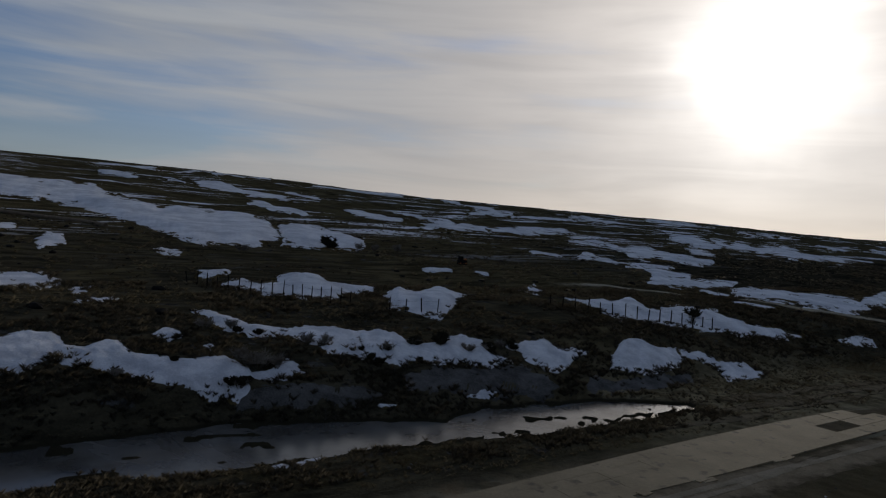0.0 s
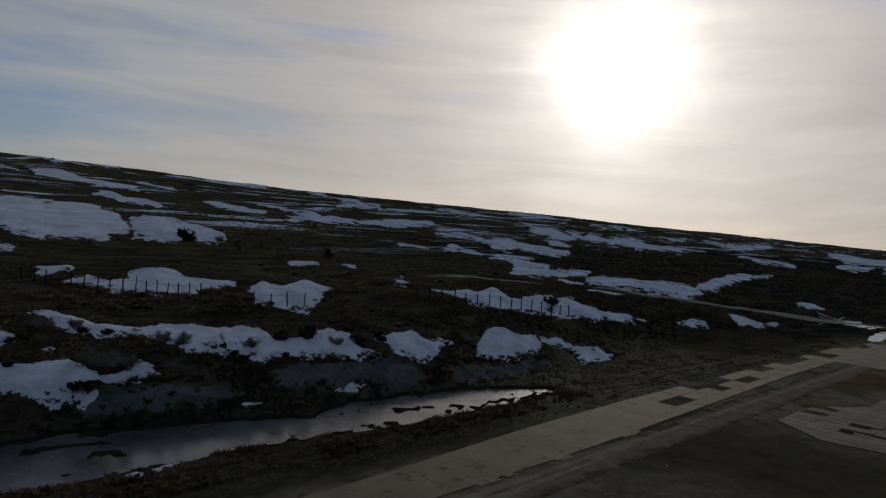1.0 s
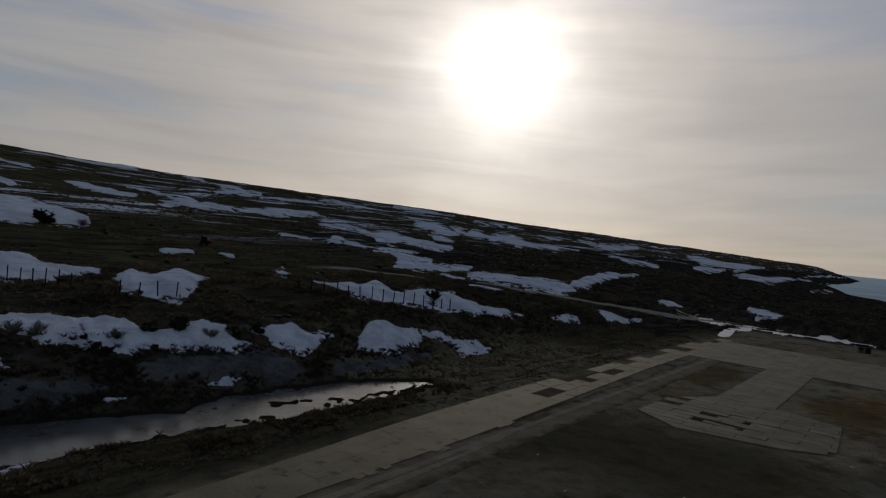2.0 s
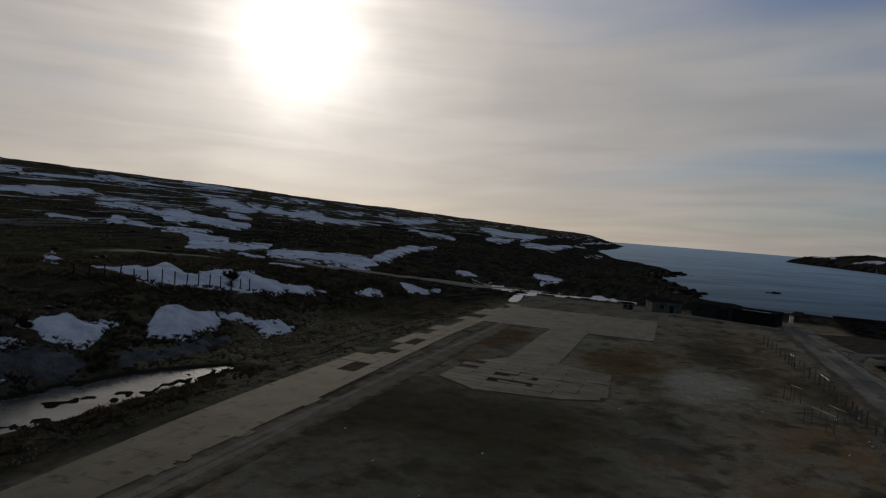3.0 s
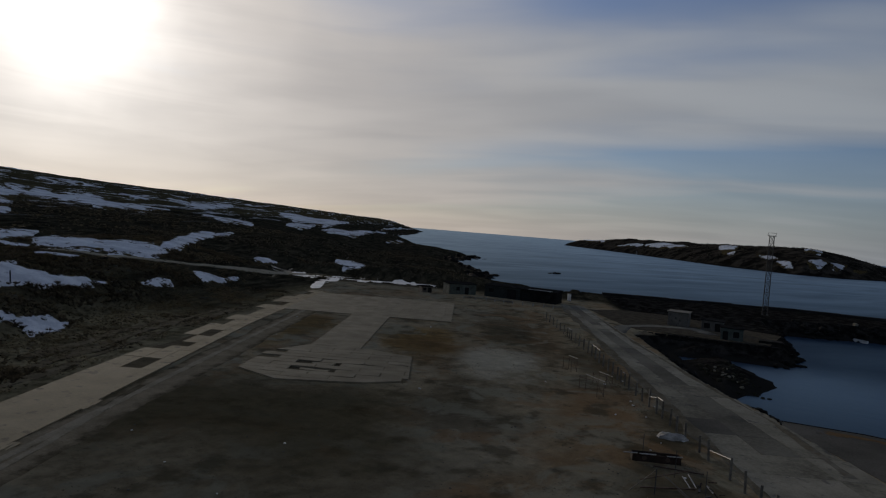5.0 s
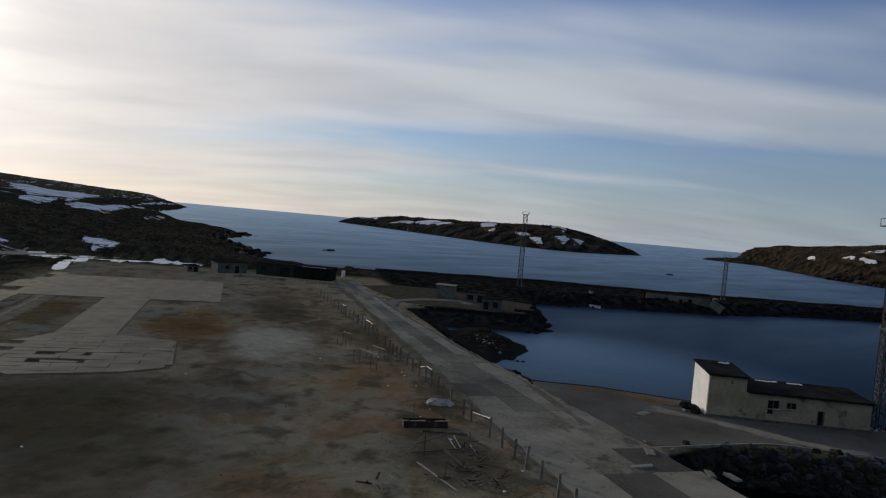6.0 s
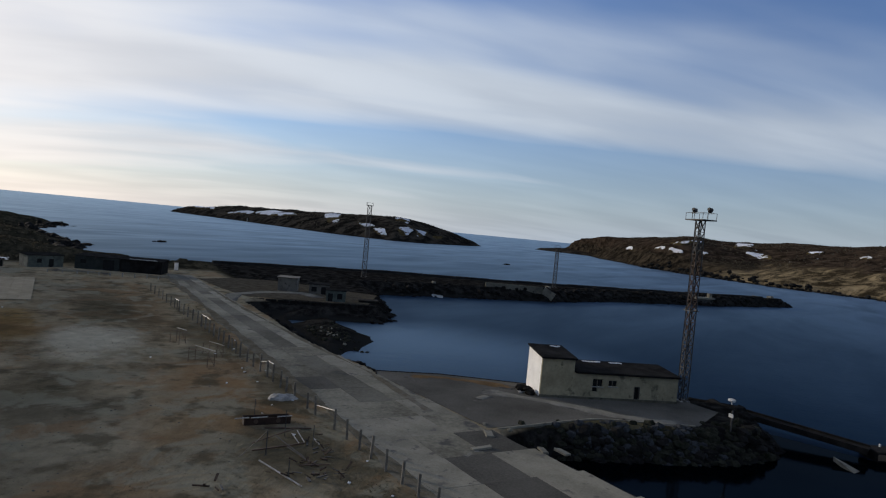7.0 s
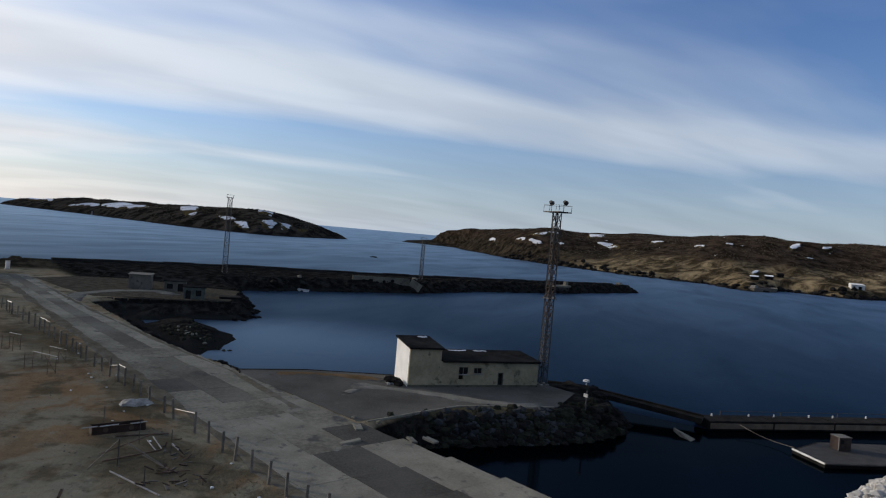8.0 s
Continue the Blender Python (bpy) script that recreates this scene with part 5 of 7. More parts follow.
# the breakwater's crown wall, section by section
outer = [(226, 88), (238, 68), (258, 31), (268, -8), (285, -52), (314, -110), (332, -142)]
wall = thing("breakwater_wall", "low dark concrete crown wall along the breakwater", "sea wall", kind="structure")
for (xa, ya), (xb, yb) in zip(outer, outer[1:]):
    k = max(1, round(math.hypot(xb - xa, yb - ya) / 12))
    for i in range(k):
        a, b = i / k, (i + 0.985) / k
        pa, pb = Vector((xa + (xb - xa) * a, ya + (yb - ya) * a, -1.5)), Vector((xa + (xb - xa) * b, ya + (yb - ya) * b, -1.5))
        q = Shape()
        turn = math.atan2(pb.y - pa.y, pb.x - pa.x)
        q.box((pa + pb) / 2, ((pb - pa).length, 1.6, 3.1 + 0.12 * math.sin(i * 3.1 + xa)), turn, chamfer=0.12)
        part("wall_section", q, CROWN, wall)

# kerbs along the water
for line, label in (([(87.8, 11.0), (89.6, 11.3), (91.5, 2.7), (91.0, -9.4)], "dark concrete kerb along the apron's water edge"),
                    ([(68.6, -4.4), (73.3, -10.7), (76.4, -15.4), (77, -18), (78, -27.5)], "pale concrete kerb along the stony inlet")):
    q = Shape()
    for a, b in zip(line, line[1:]):
        q.beam((*a, -0.02), (*b, -0.02), 0.2, 0.26)
    lone("kerb", q, SHADED_WET_ROCK if line[0][0] > 80 else QUAY_PALE, label, "kerb", kind="structure")

# the glint on the wet track's end is laid on as pale slush
snow_field([(131.3, 136.6), (151.9, 153.8), (161.3, 158.8), (166.8, 156.3), (157.0, 149.4), (147.1, 144.7), (135.2, 135.3)], 0.0, 0.4, SLUSH, "wet slush at the track's end, coloured pale for the sun's glint", "slush", "slush", "", 0.15)
snow_field([(149.7, 172.6), (158.3, 173.7), (160.1, 166.2), (160.7, 160.0), (154.9, 155.9), (156.4, 163.7), (154.7, 171.1), (147.8, 170.5)], 0.0, 0.6, SLUSH, "bright slush lying in the wheel ruts of the hill track", "slush", "slush", "", 0.15)
snow_field([(166.9, 157.1), (170.5, 151.1), (177.1, 145.2), (182.2, 139.1), (184.9, 130.3), (179.0, 126.0), (176.8, 134.9), (172.3, 141.2), (166.2, 144.4), (163.0, 149.9)], 0.0, 0.7, SLUSH, "thin strip of bright melting snow along the yard's edge", "snow_strip", "snow patch", "", 0.15)
snow_field([(167.6, 149.1), (164.2, 139.9), (156.3, 129.8), (153.0, 129.6), (158.8, 137.9), (163.5, 146.9)], 0.0, 0.7, SLUSH, "short tongue of melting snow on the yard's gravel", "snow_strip", "snow patch", "", 0.15)

# added sheet over the sea, coloured as dark as the bank mirrored in it
tagged(new("water", mesh_of("dark_reflection_water", [(x, y, SEA + 0.012) for x, y in [(20, -36), (50, -12), (62, -8), (72, -8), (77, -22), (80, -36), (92.6, -38), (82.4, -50.2), (92, -141), (40, -141), (20, -60)]], [tuple(range(11))], False)), "calm inlet water coloured black for the dark bank it mirrors", "sea", kind="structure").data.materials.append(INLET_WATER)

bed("pit", flat_ring([(86.2, 12.6), (91.4, 13.2), (91.6, 23.8), (86.0, 23.2)]), DIRT_DARK, -0.3, 0.045, "dark overgrown hole between the pad's slabs", "pit")

# ---- the pump house on the apron ----


def pump_house():
    t = thing("pump_house", "abandoned pale plastered pump house with a taller end", "building", at=pose(84.6, -10.2, 0.04, 0, 0, math.degrees(math.atan2(-18.2, 3.8))) @ Matrix.Diagonal((1, 1, 0.96, 1)))
    # x runs along the front wall, y to the back of the house
    def wall(x0, x1, y0, y1, h0, h1, mat, holes=()):
        """A wall from corner to corner, its top sloping from h0 to h1, cut into blocks round its openings."""
        q = Shape()
        cuts = sorted({x0, x1, *(c for hole in holes for c in hole[:2])})
        for a, b in zip(cuts, cuts[1:]):
            za = 0.0
            for ha, hb, low, high in sorted((h for h in holes if h[0] <= a and h[1] >= b), key=lambda h: h[2]):
                if low > za:
                    q.add([(a, y0, za), (b, y0, za), (b, y1, za), (a, y1, za), (a, y0, low), (b, y0, low), (b, y1, low), (a, y1, low)],
                          [(0, 3, 2, 1), (4, 5, 6, 7), (0, 1, 5, 4), (1, 2, 6, 5), (2, 3, 7, 6), (3, 0, 4, 7)])
                za = high
            q.add([(a, y0, za), (b, y0, za), (b, y1, za), (a, y1, za), (a, y0, h0), (b, y0, h0), (b, y1, h1), (a, y1, h1)],
                  [(0, 3, 2, 1), (4, 5, 6, 7), (0, 1, 5, 4), (1, 2, 6, 5), (2, 3, 7, 6), (3, 0, 4, 7)])
        return q

    part("front_wall", wall(0, 4.3, 0, 0.35, 5.15, 5.18, PLASTER), PLASTER, t)
    holes = [(6.9, 8.25, 1.75, 2.75), (6.9, 7.6, 1.0, 1.75), (9.05, 10.2, 1.85, 2.65), (12.65, 13.3, 0.0, 1.95)]
    part("front_wall", wall(4.302, 18.6, 0.0, 0.35, 3.45, 3.47, PLASTER, holes), PLASTER, t)
    part("end_wall", wall(0.0, 0.35, 0.352, 6.0, 5.18, 5.62, SUNLIT_WHITEWASH), SUNLIT_WHITEWASH, t, "sunlit white end wall")
    part("party_wall", wall(3.95, 4.3, 0.352, 6.0, 5.18, 5.62, PLASTER), PLASTER, t)
    part("end_wall", wall(18.25, 18.6, 0.352, 6.0, 3.47, 3.75, PLASTER), PLASTER, t)
    part("back_wall", wall(0.352, 3.948, 5.65, 6.0, 5.60, 5.62, PLASTER), PLASTER, t)
    part("back_wall", wall(4.302, 18.248, 5.65, 6.0, 3.73, 3.75, PLASTER), PLASTER, t)
    for x0, x1, h0, h1 in ((-0.2, 4.5, 5.17, 5.66), (4.5, 18.8, 3.47, 3.80)):
        q = Shape().add([(x0, -0.25, h0 - 0.02), (x1, -0.25, h0 - 0.02), (x1, 6.2, h1 - 0.02), (x0, 6.2, h1 - 0.02), (x0, -0.25, h0 + 0.20), (x1, -0.25, h0 + 0.20), (x1, 6.2, h1 + 0.20), (x0, 6.2, h1 + 0.20)],
                        [(0, 3, 2, 1), (4, 5, 6, 7), (0, 1, 5, 4), (1, 2, 6, 5), (2, 3, 7, 6), (3, 0, 4, 7)])
        r = part("roof", q, FELT, t, "black felt roof")
        edge = Shape().box(((x0 + x1) / 2, -0.29, h0 - 0.06), (x1 - x0, 0.08, 0.24))
        part("fascia", edge, BLACK_TIMBER, r)
    for x, w, d, z in ((8.6, 2.2, 0.35, 3.93), (12.2, 1.4, 0.3, 3.93), (3.4, 0.9, 0.5, 5.78)):
        q = Shape()
        rnd = random.Random(int(x * 10))
        for k in range(6):
            q.stone((x + w * (k / 5 - 0.5), 5.4 + rnd.uniform(-d, d) * 0.4, z), 0.34, rnd, 0.35)
        part("snow_remnant", q, SNOW, t, "strip of leftover snow")
    for x0, x1, z0, z1 in ((6.9, 8.25, 1.75, 2.75), (9.05, 10.2, 1.85, 2.65)):
        w = part("window", Shape().box(((x0 + x1) / 2, 0.30, z0), (x1 - x0, 0.03, z1 - z0)), DARK, t, "empty dark window opening")
        f = Shape()
        f.box(((x0 + x1) / 2, 0.2, z0), (0.07, 0.08, z1 - z0)).box(((x0 + x1) / 2, 0.2, z1 - 0.07), (x1 - x0, 0.08, 0.07))
        part("frame", f, WOOD, w)
        part("sill", Shape().box(((x0 + x1) / 2, -0.05, z0 - 0.09), (x1 - x0 + 0.2, 0.2, 0.08)), GREY_WALL, w)
    part("window", Shape().box((7.25, 0.30, 1.0), (0.7, 0.03, 0.75)), DARK, t, "broken hole under the window")
    d = part("door", Shape().box((12.975, 0.28, 0.0), (0.65, 0.05, 1.95)), DARK, t, "dark open doorway")
    f = Shape().box((12.62, 0.1, 0), (0.08, 0.3, 2.0)).box((13.33, 0.1, 0), (0.08, 0.3, 2.0)).box((12.975, 0.1, 1.95), (0.79, 0.3, 0.08))
    part("frame", f, WOOD, d)
    part("plinth", Shape().box((9.3, -0.03, -0.02), (18.7, 0.12, 0.32)), FOOTING, t)
    return t


pump_house()

rnd = random.Random(5)
q = Shape()
for k in range(9):
    q.stone((86.2 + rnd.uniform(-0.9, 0.7), -8.6 + rnd.uniform(-0.5, 0.8), 0.2 + rnd.uniform(0, 0.5)), rnd.uniform(0.4, 0.8), rnd)
lone("scrap_heap", q, SHADED_WET_ROCK, "dark heap of scrap against the white end wall", "scrap heap")
q = Shape()
for k in range(5):
    q.stone((86.0 + rnd.uniform(-0.8, 0.5), -8.4 + rnd.uniform(-0.5, 0.6), 0.15), rnd.uniform(0.25, 0.45), rnd)
lone("rubble", q, PALE_ROCK, "pale broken rubble at the white wall's foot", "rubble")

# ---- lattice light masts ----


def mast(x, y, base, top, width, label, lamps=True, mat=None, dark=None, turn=20, rail=True, bays=16):
    mat, dark = mat or RUST, dark or STEEL
    t = thing("light_mast", label, "light mast", "lattice harbour masts", at=pose(x, y, base, 0, 0, turn))
    h, w = top - base, width / 2
    corners = [(-w, -w), (w, -w), (w, w), (-w, w)]
    for cx, cy in corners:
        part("leg", Shape().beam((cx, cy, 0), (cx * 0.86, cy * 0.86, h), 0.12), dark, t)
        part("footing", Shape().box((cx, cy, -0.6), (0.5, 0.5, 0.75), chamfer=0.06), GREY_WALL, t)
    for k in range(bays):
        z0, z1 = h * k / bays, h * (k + 1) / bays
        f0, f1 = 1 - 0.14 * k / bays, 1 - 0.14 * (k + 1) / bays
        for i in range(4):
            (ax, ay), (bx, by) = corners[i], corners[(i + 1) % 4]
            a, b = (ax * f0, ay * f0, z0), (bx * f1, by * f1, z1)
            c, d = (bx * f0, by * f0, z0), (ax * f1, ay * f1, z1)
            tone = mat if 5 < k < 13 else dark
            part("brace", Shape().beam(a, b, 0.06), tone, t)
            part("brace", Shape().beam(c, d, 0.06), tone, t)
            part("crossbar", Shape().beam((ax * f1, ay * f1, z1), b, 0.07), tone, t)
    q = Shape()
    q.beam((w + 0.12, -0.22, 0), (w * 0.86 + 0.12, -0.22, h), 0.05).beam((w + 0.12, 0.22, 0), (w * 0.86 + 0.12, 0.22, h), 0.05)
    for k in range(int(h / 0.6)):
        z = 0.3 + 0.6 * k
        q.beam((w * (1 - 0.14 * z / h) + 0.12, -0.22, z), (w * (1 - 0.14 * z / h) + 0.12, 0.22, z), 0.035)
    part("ladder", q, dark, t)
    deck = part("platform", Shape().box((0, 0, h), (3.7, 2.2, 0.14), chamfer=0.03), dark, t)
    if rail:
        q = Shape()
        for sx in (-1.8, 0, 1.8):
            for sy in (-1.05, 1.05):
                q.beam((sx, sy, h + 0.14), (sx, sy, h + 1.02), 0.045)
        for sy in (-1.05, 1.05):
            for z in (1.0,):
                q.beam((-1.85, sy, h + z), (1.85, sy, h + z), 0.045)
        for sx in (-1.8, 1.8):
            for z in (1.0,):
                q.beam((sx, -1.05, h + z), (sx, 1.05, h + z), 0.045)
        part("railing", q, dark, deck)
    if lamps:
        for sx in (-1.5, 1.75):
            f = part("floodlight", Shape().tube((sx, 0.1, h + 1.55), (sx + 0.12, -0.4, h + 1.35), 0.22, 10, 0.36), dark, t)
            part("bracket", Shape().beam((sx, 0.1, h + 0.14), (sx, 0.1, h + 1.5), 0.06), dark, f)
            part("lens", Shape().tube((sx + 0.12, -0.4, h + 1.35), (sx + 0.13, -0.43, h + 1.34), 0.33, 10), LAMP_GLASS, f)
        q = Shape()
        for sx in (-w - 0.5, w + 0.5):
            q.beam((sx * 0.6, 0, h * 0.51), (sx, 0, h * 0.51), 0.08).box((sx, 0, h * 0.505), (0.35, 0.3, 0.25))
        q.box((0, 0, h * 0.5), (width + 0.6, width + 0.4, 0.1))
        part("rest_platform", q, dark, t)
    return t


mast(90.6, -29.8, 0.03, 24.2, 1.0, "tall rusty lattice mast with two floodlights", turn=18)
mast(230, 36.3, float(level(230, 36.3)) - 0.1, 25.3, 1.5, "slim dark lattice mast on the breakwater", lamps=False, mat=STEEL, bays=14, turn=5)
mast(269.9, -34.0, float(level(269.9, -34)) - 0.1, 16.4, 1.3, "short dark lattice mast on the breakwater", lamps=False, mat=STEEL, bays=10, turn=0)

# ---- the yard fence ----
fence = thing("yard_fence", "row of leaning grey fence posts along the quay road", "fence")
rnd = random.Random(11)
stations = [27.0, 29.8, 32.4, 35.0, 37.4, 39.9, 42.5, 45.1, 47.9, 50.8, 53.1, 55.9, 58.9, 63.8, 66.1, 70.1, 72.8, 74.9, 77.7, 79.8, 82.7, 85.5, 88.3, 91.6, 93.7, 95.5, 97.6, 100.5, 103.4, 106.5, 109.6, 112.4, 115.2, 118.2, 121.5, 125.0, 128.3, 131.6, 133.5, 135.5, 139, 143, 147, 151, 155.5, 160]
spots = []
for k, u in enumerate(stations):
    v = float(np.interp(u, [27, 42.5, 60, 80, 97, 118, 135, 160], [-25.4, -24.75, -24.4, -23.8, -23.1, -22.5, -21.4, -20.0]))
    x, y = S(u, v)
    spots.append((x, y))
    tall = rnd.uniform(1.7, 2.0) + (0.3 if 76 < u < 84 or 108 < u < 120 else 0)
    q = Shape().box((0, 0, -0.25), (0.2, 0.2, tall + 0.25), chamfer=0.03)
    part("post", q, POST_WOOD, fence, at=pose(x, y, 0, rnd.gauss(0, 1.6), rnd.gauss(0, 1.6), rnd.uniform(0, 30)))
for k, za, zb in ((12, 1.8, 1.0), (18, 2.05, 2.0), (19, 1.9, 1.3), (30, 2.1, 2.1), (31, 2.1, 2.0), (37, 1.9, 1.9), (38, 1.85, 1.8)):
    (xa, ya), (xb, yb) = spots[k], spots[k + 1]
    part("rail", Shape().tube((xa, ya, za), (xb, yb, zb), 0.045), PALE_STEEL, fence, "bright bare pipe rail")
for z in (0.7, 1.3):
    for (xa, ya), (xb, yb) in zip(spots[:34], spots[1:]):
        if (xa * 7) % 3 > 0.9:
            part("wire", Shape().beam((xa, ya, z), (xb, yb, z - 0.12), 0.016), STEEL, fence)

# fences across the snowy slope
for line, gap in (([(-40, 107), (-34.5, 106), (-24, 106), (-12.3, 101)], 1.75), ([(-7, 99.9), (2.4, 102.8)], 2.5), ([(20, 118.5), (24.2, 117.8), (34, 117.4), (45, 119.7), (52, 122)], 2.2)):
    t = thing("slope_fence", "thin dark posts of an old wire fence in snow", "fence", "old slope fences")
    line = np.array(line, float)
    run = np.concatenate([[0], np.cumsum(np.hypot(*np.diff(line, axis=0).T))])
    tops = []
    for s in np.arange(0, run[-1] + 0.01, gap):
        x, y = float(np.interp(s, run, line[:, 0])), float(np.interp(s, run, line[:, 1]))
        z, h = float(level(x, y)), rnd.uniform(1.9, 2.5)
        part("post", Shape().box((0, 0, -0.3), (0.14, 0.14, h + 0.3), chamfer=0.03), BLACK_TIMBER, t, at=pose(x, y, z, rnd.gauss(0, 2.5), rnd.gauss(0, 2.5), rnd.uniform(0, 40)))
        tops.append((x, y, z + h * 0.8))
    q = Shape()
    for a, b in zip(tops, tops[1:]):
        q.beam(a, b, 0.02)
    part("wire", q, STEEL, t)

# ---- scrap in the yard ----


def trestle(x, y, turn, long, high, label):
    """A pipe frame on legs, partly fallen."""
    t = thing("pipe_trestle", label, "pipe frame", at=pose(x, y, 0.0, 0, 0, turn))
    for k, sy in enumerate((-0.5, 0.5)):
        part("top_rail", Shape().tube((-long / 2, sy, high), (long / 2, sy, high - 0.35 * k), 0.035), RUST if k else PALE_STEEL, t, "" if k else "bright bare pipe")
    for sx in (-long / 2 + 0.1, long / 2 - 0.1):
        for sy in (-0.5, 0.5):
            part("leg", Shape().tube((sx, sy, 0), (sx, sy, high - 0.1), 0.04), RUST, t)
    part("brace", Shape().tube((-long / 2, -0.5, 0.1), (0, -0.5, high - 0.2), 0.03), RUST, t)
    return t


trestle(83.0, 32.7, 57, 4.2, 2.0, "rusty trestle of bare steel pipes on gravel")
trestle(88.6, 33.4, 57, 3.2, 1.6, "low rusty pipe trestle near the fence")
trestle(94.3, 40.8, 57, 2.4, 2.0, "small rusty pipe trestle in the yard")

t = thing("steel_trough", "rusted open steel trough lying on the gravel", "trough", at=pose(62.5, 17.85, 0.0, 0, 0, -60.6))
q = Shape().box((0, -0.45, 0), (4.4, 0.08, 0.66)).box((-2.16, 0, 0), (0.08, 0.82, 0.66)).box((2.16, 0, 0), (0.08, 0.82, 0.66))
part("side", q, DARK_RUST, t)
part("side", Shape().box((0, 0.45, 0), (4.4, 0.08, 0.7)), DARK_RUST, t)
part("floor", Shape().box((0, 0, 0.02), (4.24, 0.82, 0.07)), DARK_RUST, t)
for sx, l in ((-2.4, 1.3), (-0.8, 1.5), (1.6, 1.4)):
    part("edge_pipe", Shape().tube((sx - l / 2, -0.46, 0.70), (sx + l / 2, -0.44, 0.74), 0.055), PALE_STEEL, t, "bright bare pipe")
for sx in (-1.1, 1.0):
    part("patch", Shape().tube((sx, -0.495, 0.36), (sx, -0.52, 0.36), 0.22, 10), RUST, t, "round rusty cover")

rnd = random.Random(8)
q = Shape()
k = 15
ring0 = [(2.1 * math.cos(a * 2 * math.pi / k) * rnd.uniform(0.7, 1.2), 0.95 * math.sin(a * 2 * math.pi / k) * rnd.uniform(0.7, 1.2)) for a in range(k)]
levels = [(1.0, 0.0), (0.88, 0.16), (0.66, 0.36), (0.36, 0.46)]
verts = [(x * f, y * f, z + (rnd.uniform(-0.13, 0.13) if z else 0)) for f, z in levels for x, y in ring0] + [(0.1, 0, 0.5)]
faces = [(k * l + i, k * l + (i + 1) % k, k * l + k + (i + 1) % k, k * l + k + i) for l in range(3) for i in range(k)] + [(3 * k + i, 3 * k + (i + 1) % k, 4 * k) for i in range(k)]
q.add(verts, faces)
lone("covered_heap", q, TARP, "low heap under a pale tarpaulin beside the fence", "heap", at=pose(71.4, 18.9, 0, 0, 0, -62))

# a fallen shelter frame of rusty angle iron
t = thing("shelter_frame", "collapsed rusty frame of a yard shelter", "metal frame", at=pose(54.0, 15.0, 0.0))
for a, b, w in (((0.2, 0.3, 0), (0.2, 0.3, 2.1), 0.08), ((0.2, 0.3, 2.0), (-1.0, 2.1, 0.05), 0.05), ((-4.2, -2.8, 0), (-4.2, -2.8, 1.5), 0.07), ((5.4, 0.2, 0), (5.4, 0.2, 2.4), 0.05), ((3.2, -2.9, 0), (3.1, -2.9, 2.0), 0.05), ((9.6, 4.4, 0), (9.6, 4.4, 1.9), 0.05)):
    part("upright", Shape().beam(a, b, w), STEEL, t)
for a, b, w, m in (((-1.6, 0.3, 0.2), (-5.6, -4.2, 0.12), 0.09, PALE_STEEL), ((5.8, -0.8, 0.5), (3.8, -2.0, 0.2), 0.07, PALE_STEEL), ((5.5, -0.4, 0.3), (3.6, -1.6, 0.1), 0.06, PALE_STEEL), ((4.4, -2.7, 0.4), (3.6, -3.4, 0.2), 0.09, PALE_STEEL),
                   ((0.6, 1.6, 0.12), (3.6, -2.0, 0.15), 0.11, RUST), ((2.4, 2.2, 0.1), (5.6, -0.6, 0.7), 0.08, RUST), ((3.4, 0.6, 0.7), (0.4, -2.9, 0.1), 0.06, STEEL), ((0.6, -2.4, 0.15), (-1.2, -4.4, 0.1), 0.10, RUST), ((-1.5, -2.9, 0.12), (-0.6, -5.2, 0.1), 0.08, RUST),
                   ((6.8, 2.5, 0.1), (8.0, -1.6, 0.12), 0.10, RUST), ((1.8, -1.0, 0.35), (-0.6, -3.6, 0.1), 0.06, STEEL)):
    part("beam", Shape().beam(a, b, w), m, t)

rnd = random.Random(21)
for cx, cy, n_, size in ((57.8, 12.1, 8, 0.24), (52.0, 8.4, 6, 0.26), (46.4, 16.9, 5, 0.28), (51.3, 10.1, 9, 0.24), (53.2, 11.8, 8, 0.22), (55.6, 11.0, 7, 0.22), (49.6, 12.4, 5, 0.2)):
    t = thing("scrap_pile", "small pile of rusty scrap on the gravel", "scrap heap", "yard scrap piles", at=pose(cx, cy, 0))
    for k in range(n_):
        a = Vector((rnd.gauss(0, 0.7), rnd.gauss(0, 0.55), rnd.uniform(0.06, 0.2)))
        turn, long = rnd.uniform(0, 6.28), size * rnd.uniform(1.5, 4.5)
        b = a + Vector((math.cos(turn) * long, math.sin(turn) * long, rnd.uniform(-0.06, 0.35)))
        part("scrap", Shape().beam(a, b, rnd.uniform(0.05, 0.2), rnd.uniform(0.04, 0.09)), rnd.choice((DARK_RUST, DARK_RUST, STEEL)), t)
for k in range(34):
    u, v = rnd.uniform(25, 150), rnd.uniform(-27, 33)
    if k < 16:
        u, v = rnd.uniform(30, 110), rnd.uniform(-26, -17)
    x, y = S(u, v)
    q = Shape().stone((x, y, 0.06), rnd.uniform(0.09, 0.20), rnd, 0.5)
    lone("litter", q, WHITE_PAINT, "small pale scrap of litter on brown gravel", "litter", "yard litter")

# ---- sheds at the far end of the yard ----
DULL_GREEN = plain("dull_green_plaster", (0.055, 0.068, 0.06), (0.115, 0.132, 0.115), 0.8, 8.0, 0.9, 0.3, 0.02, stain=(0.05, 0.05, 0.042), spread=0.05)


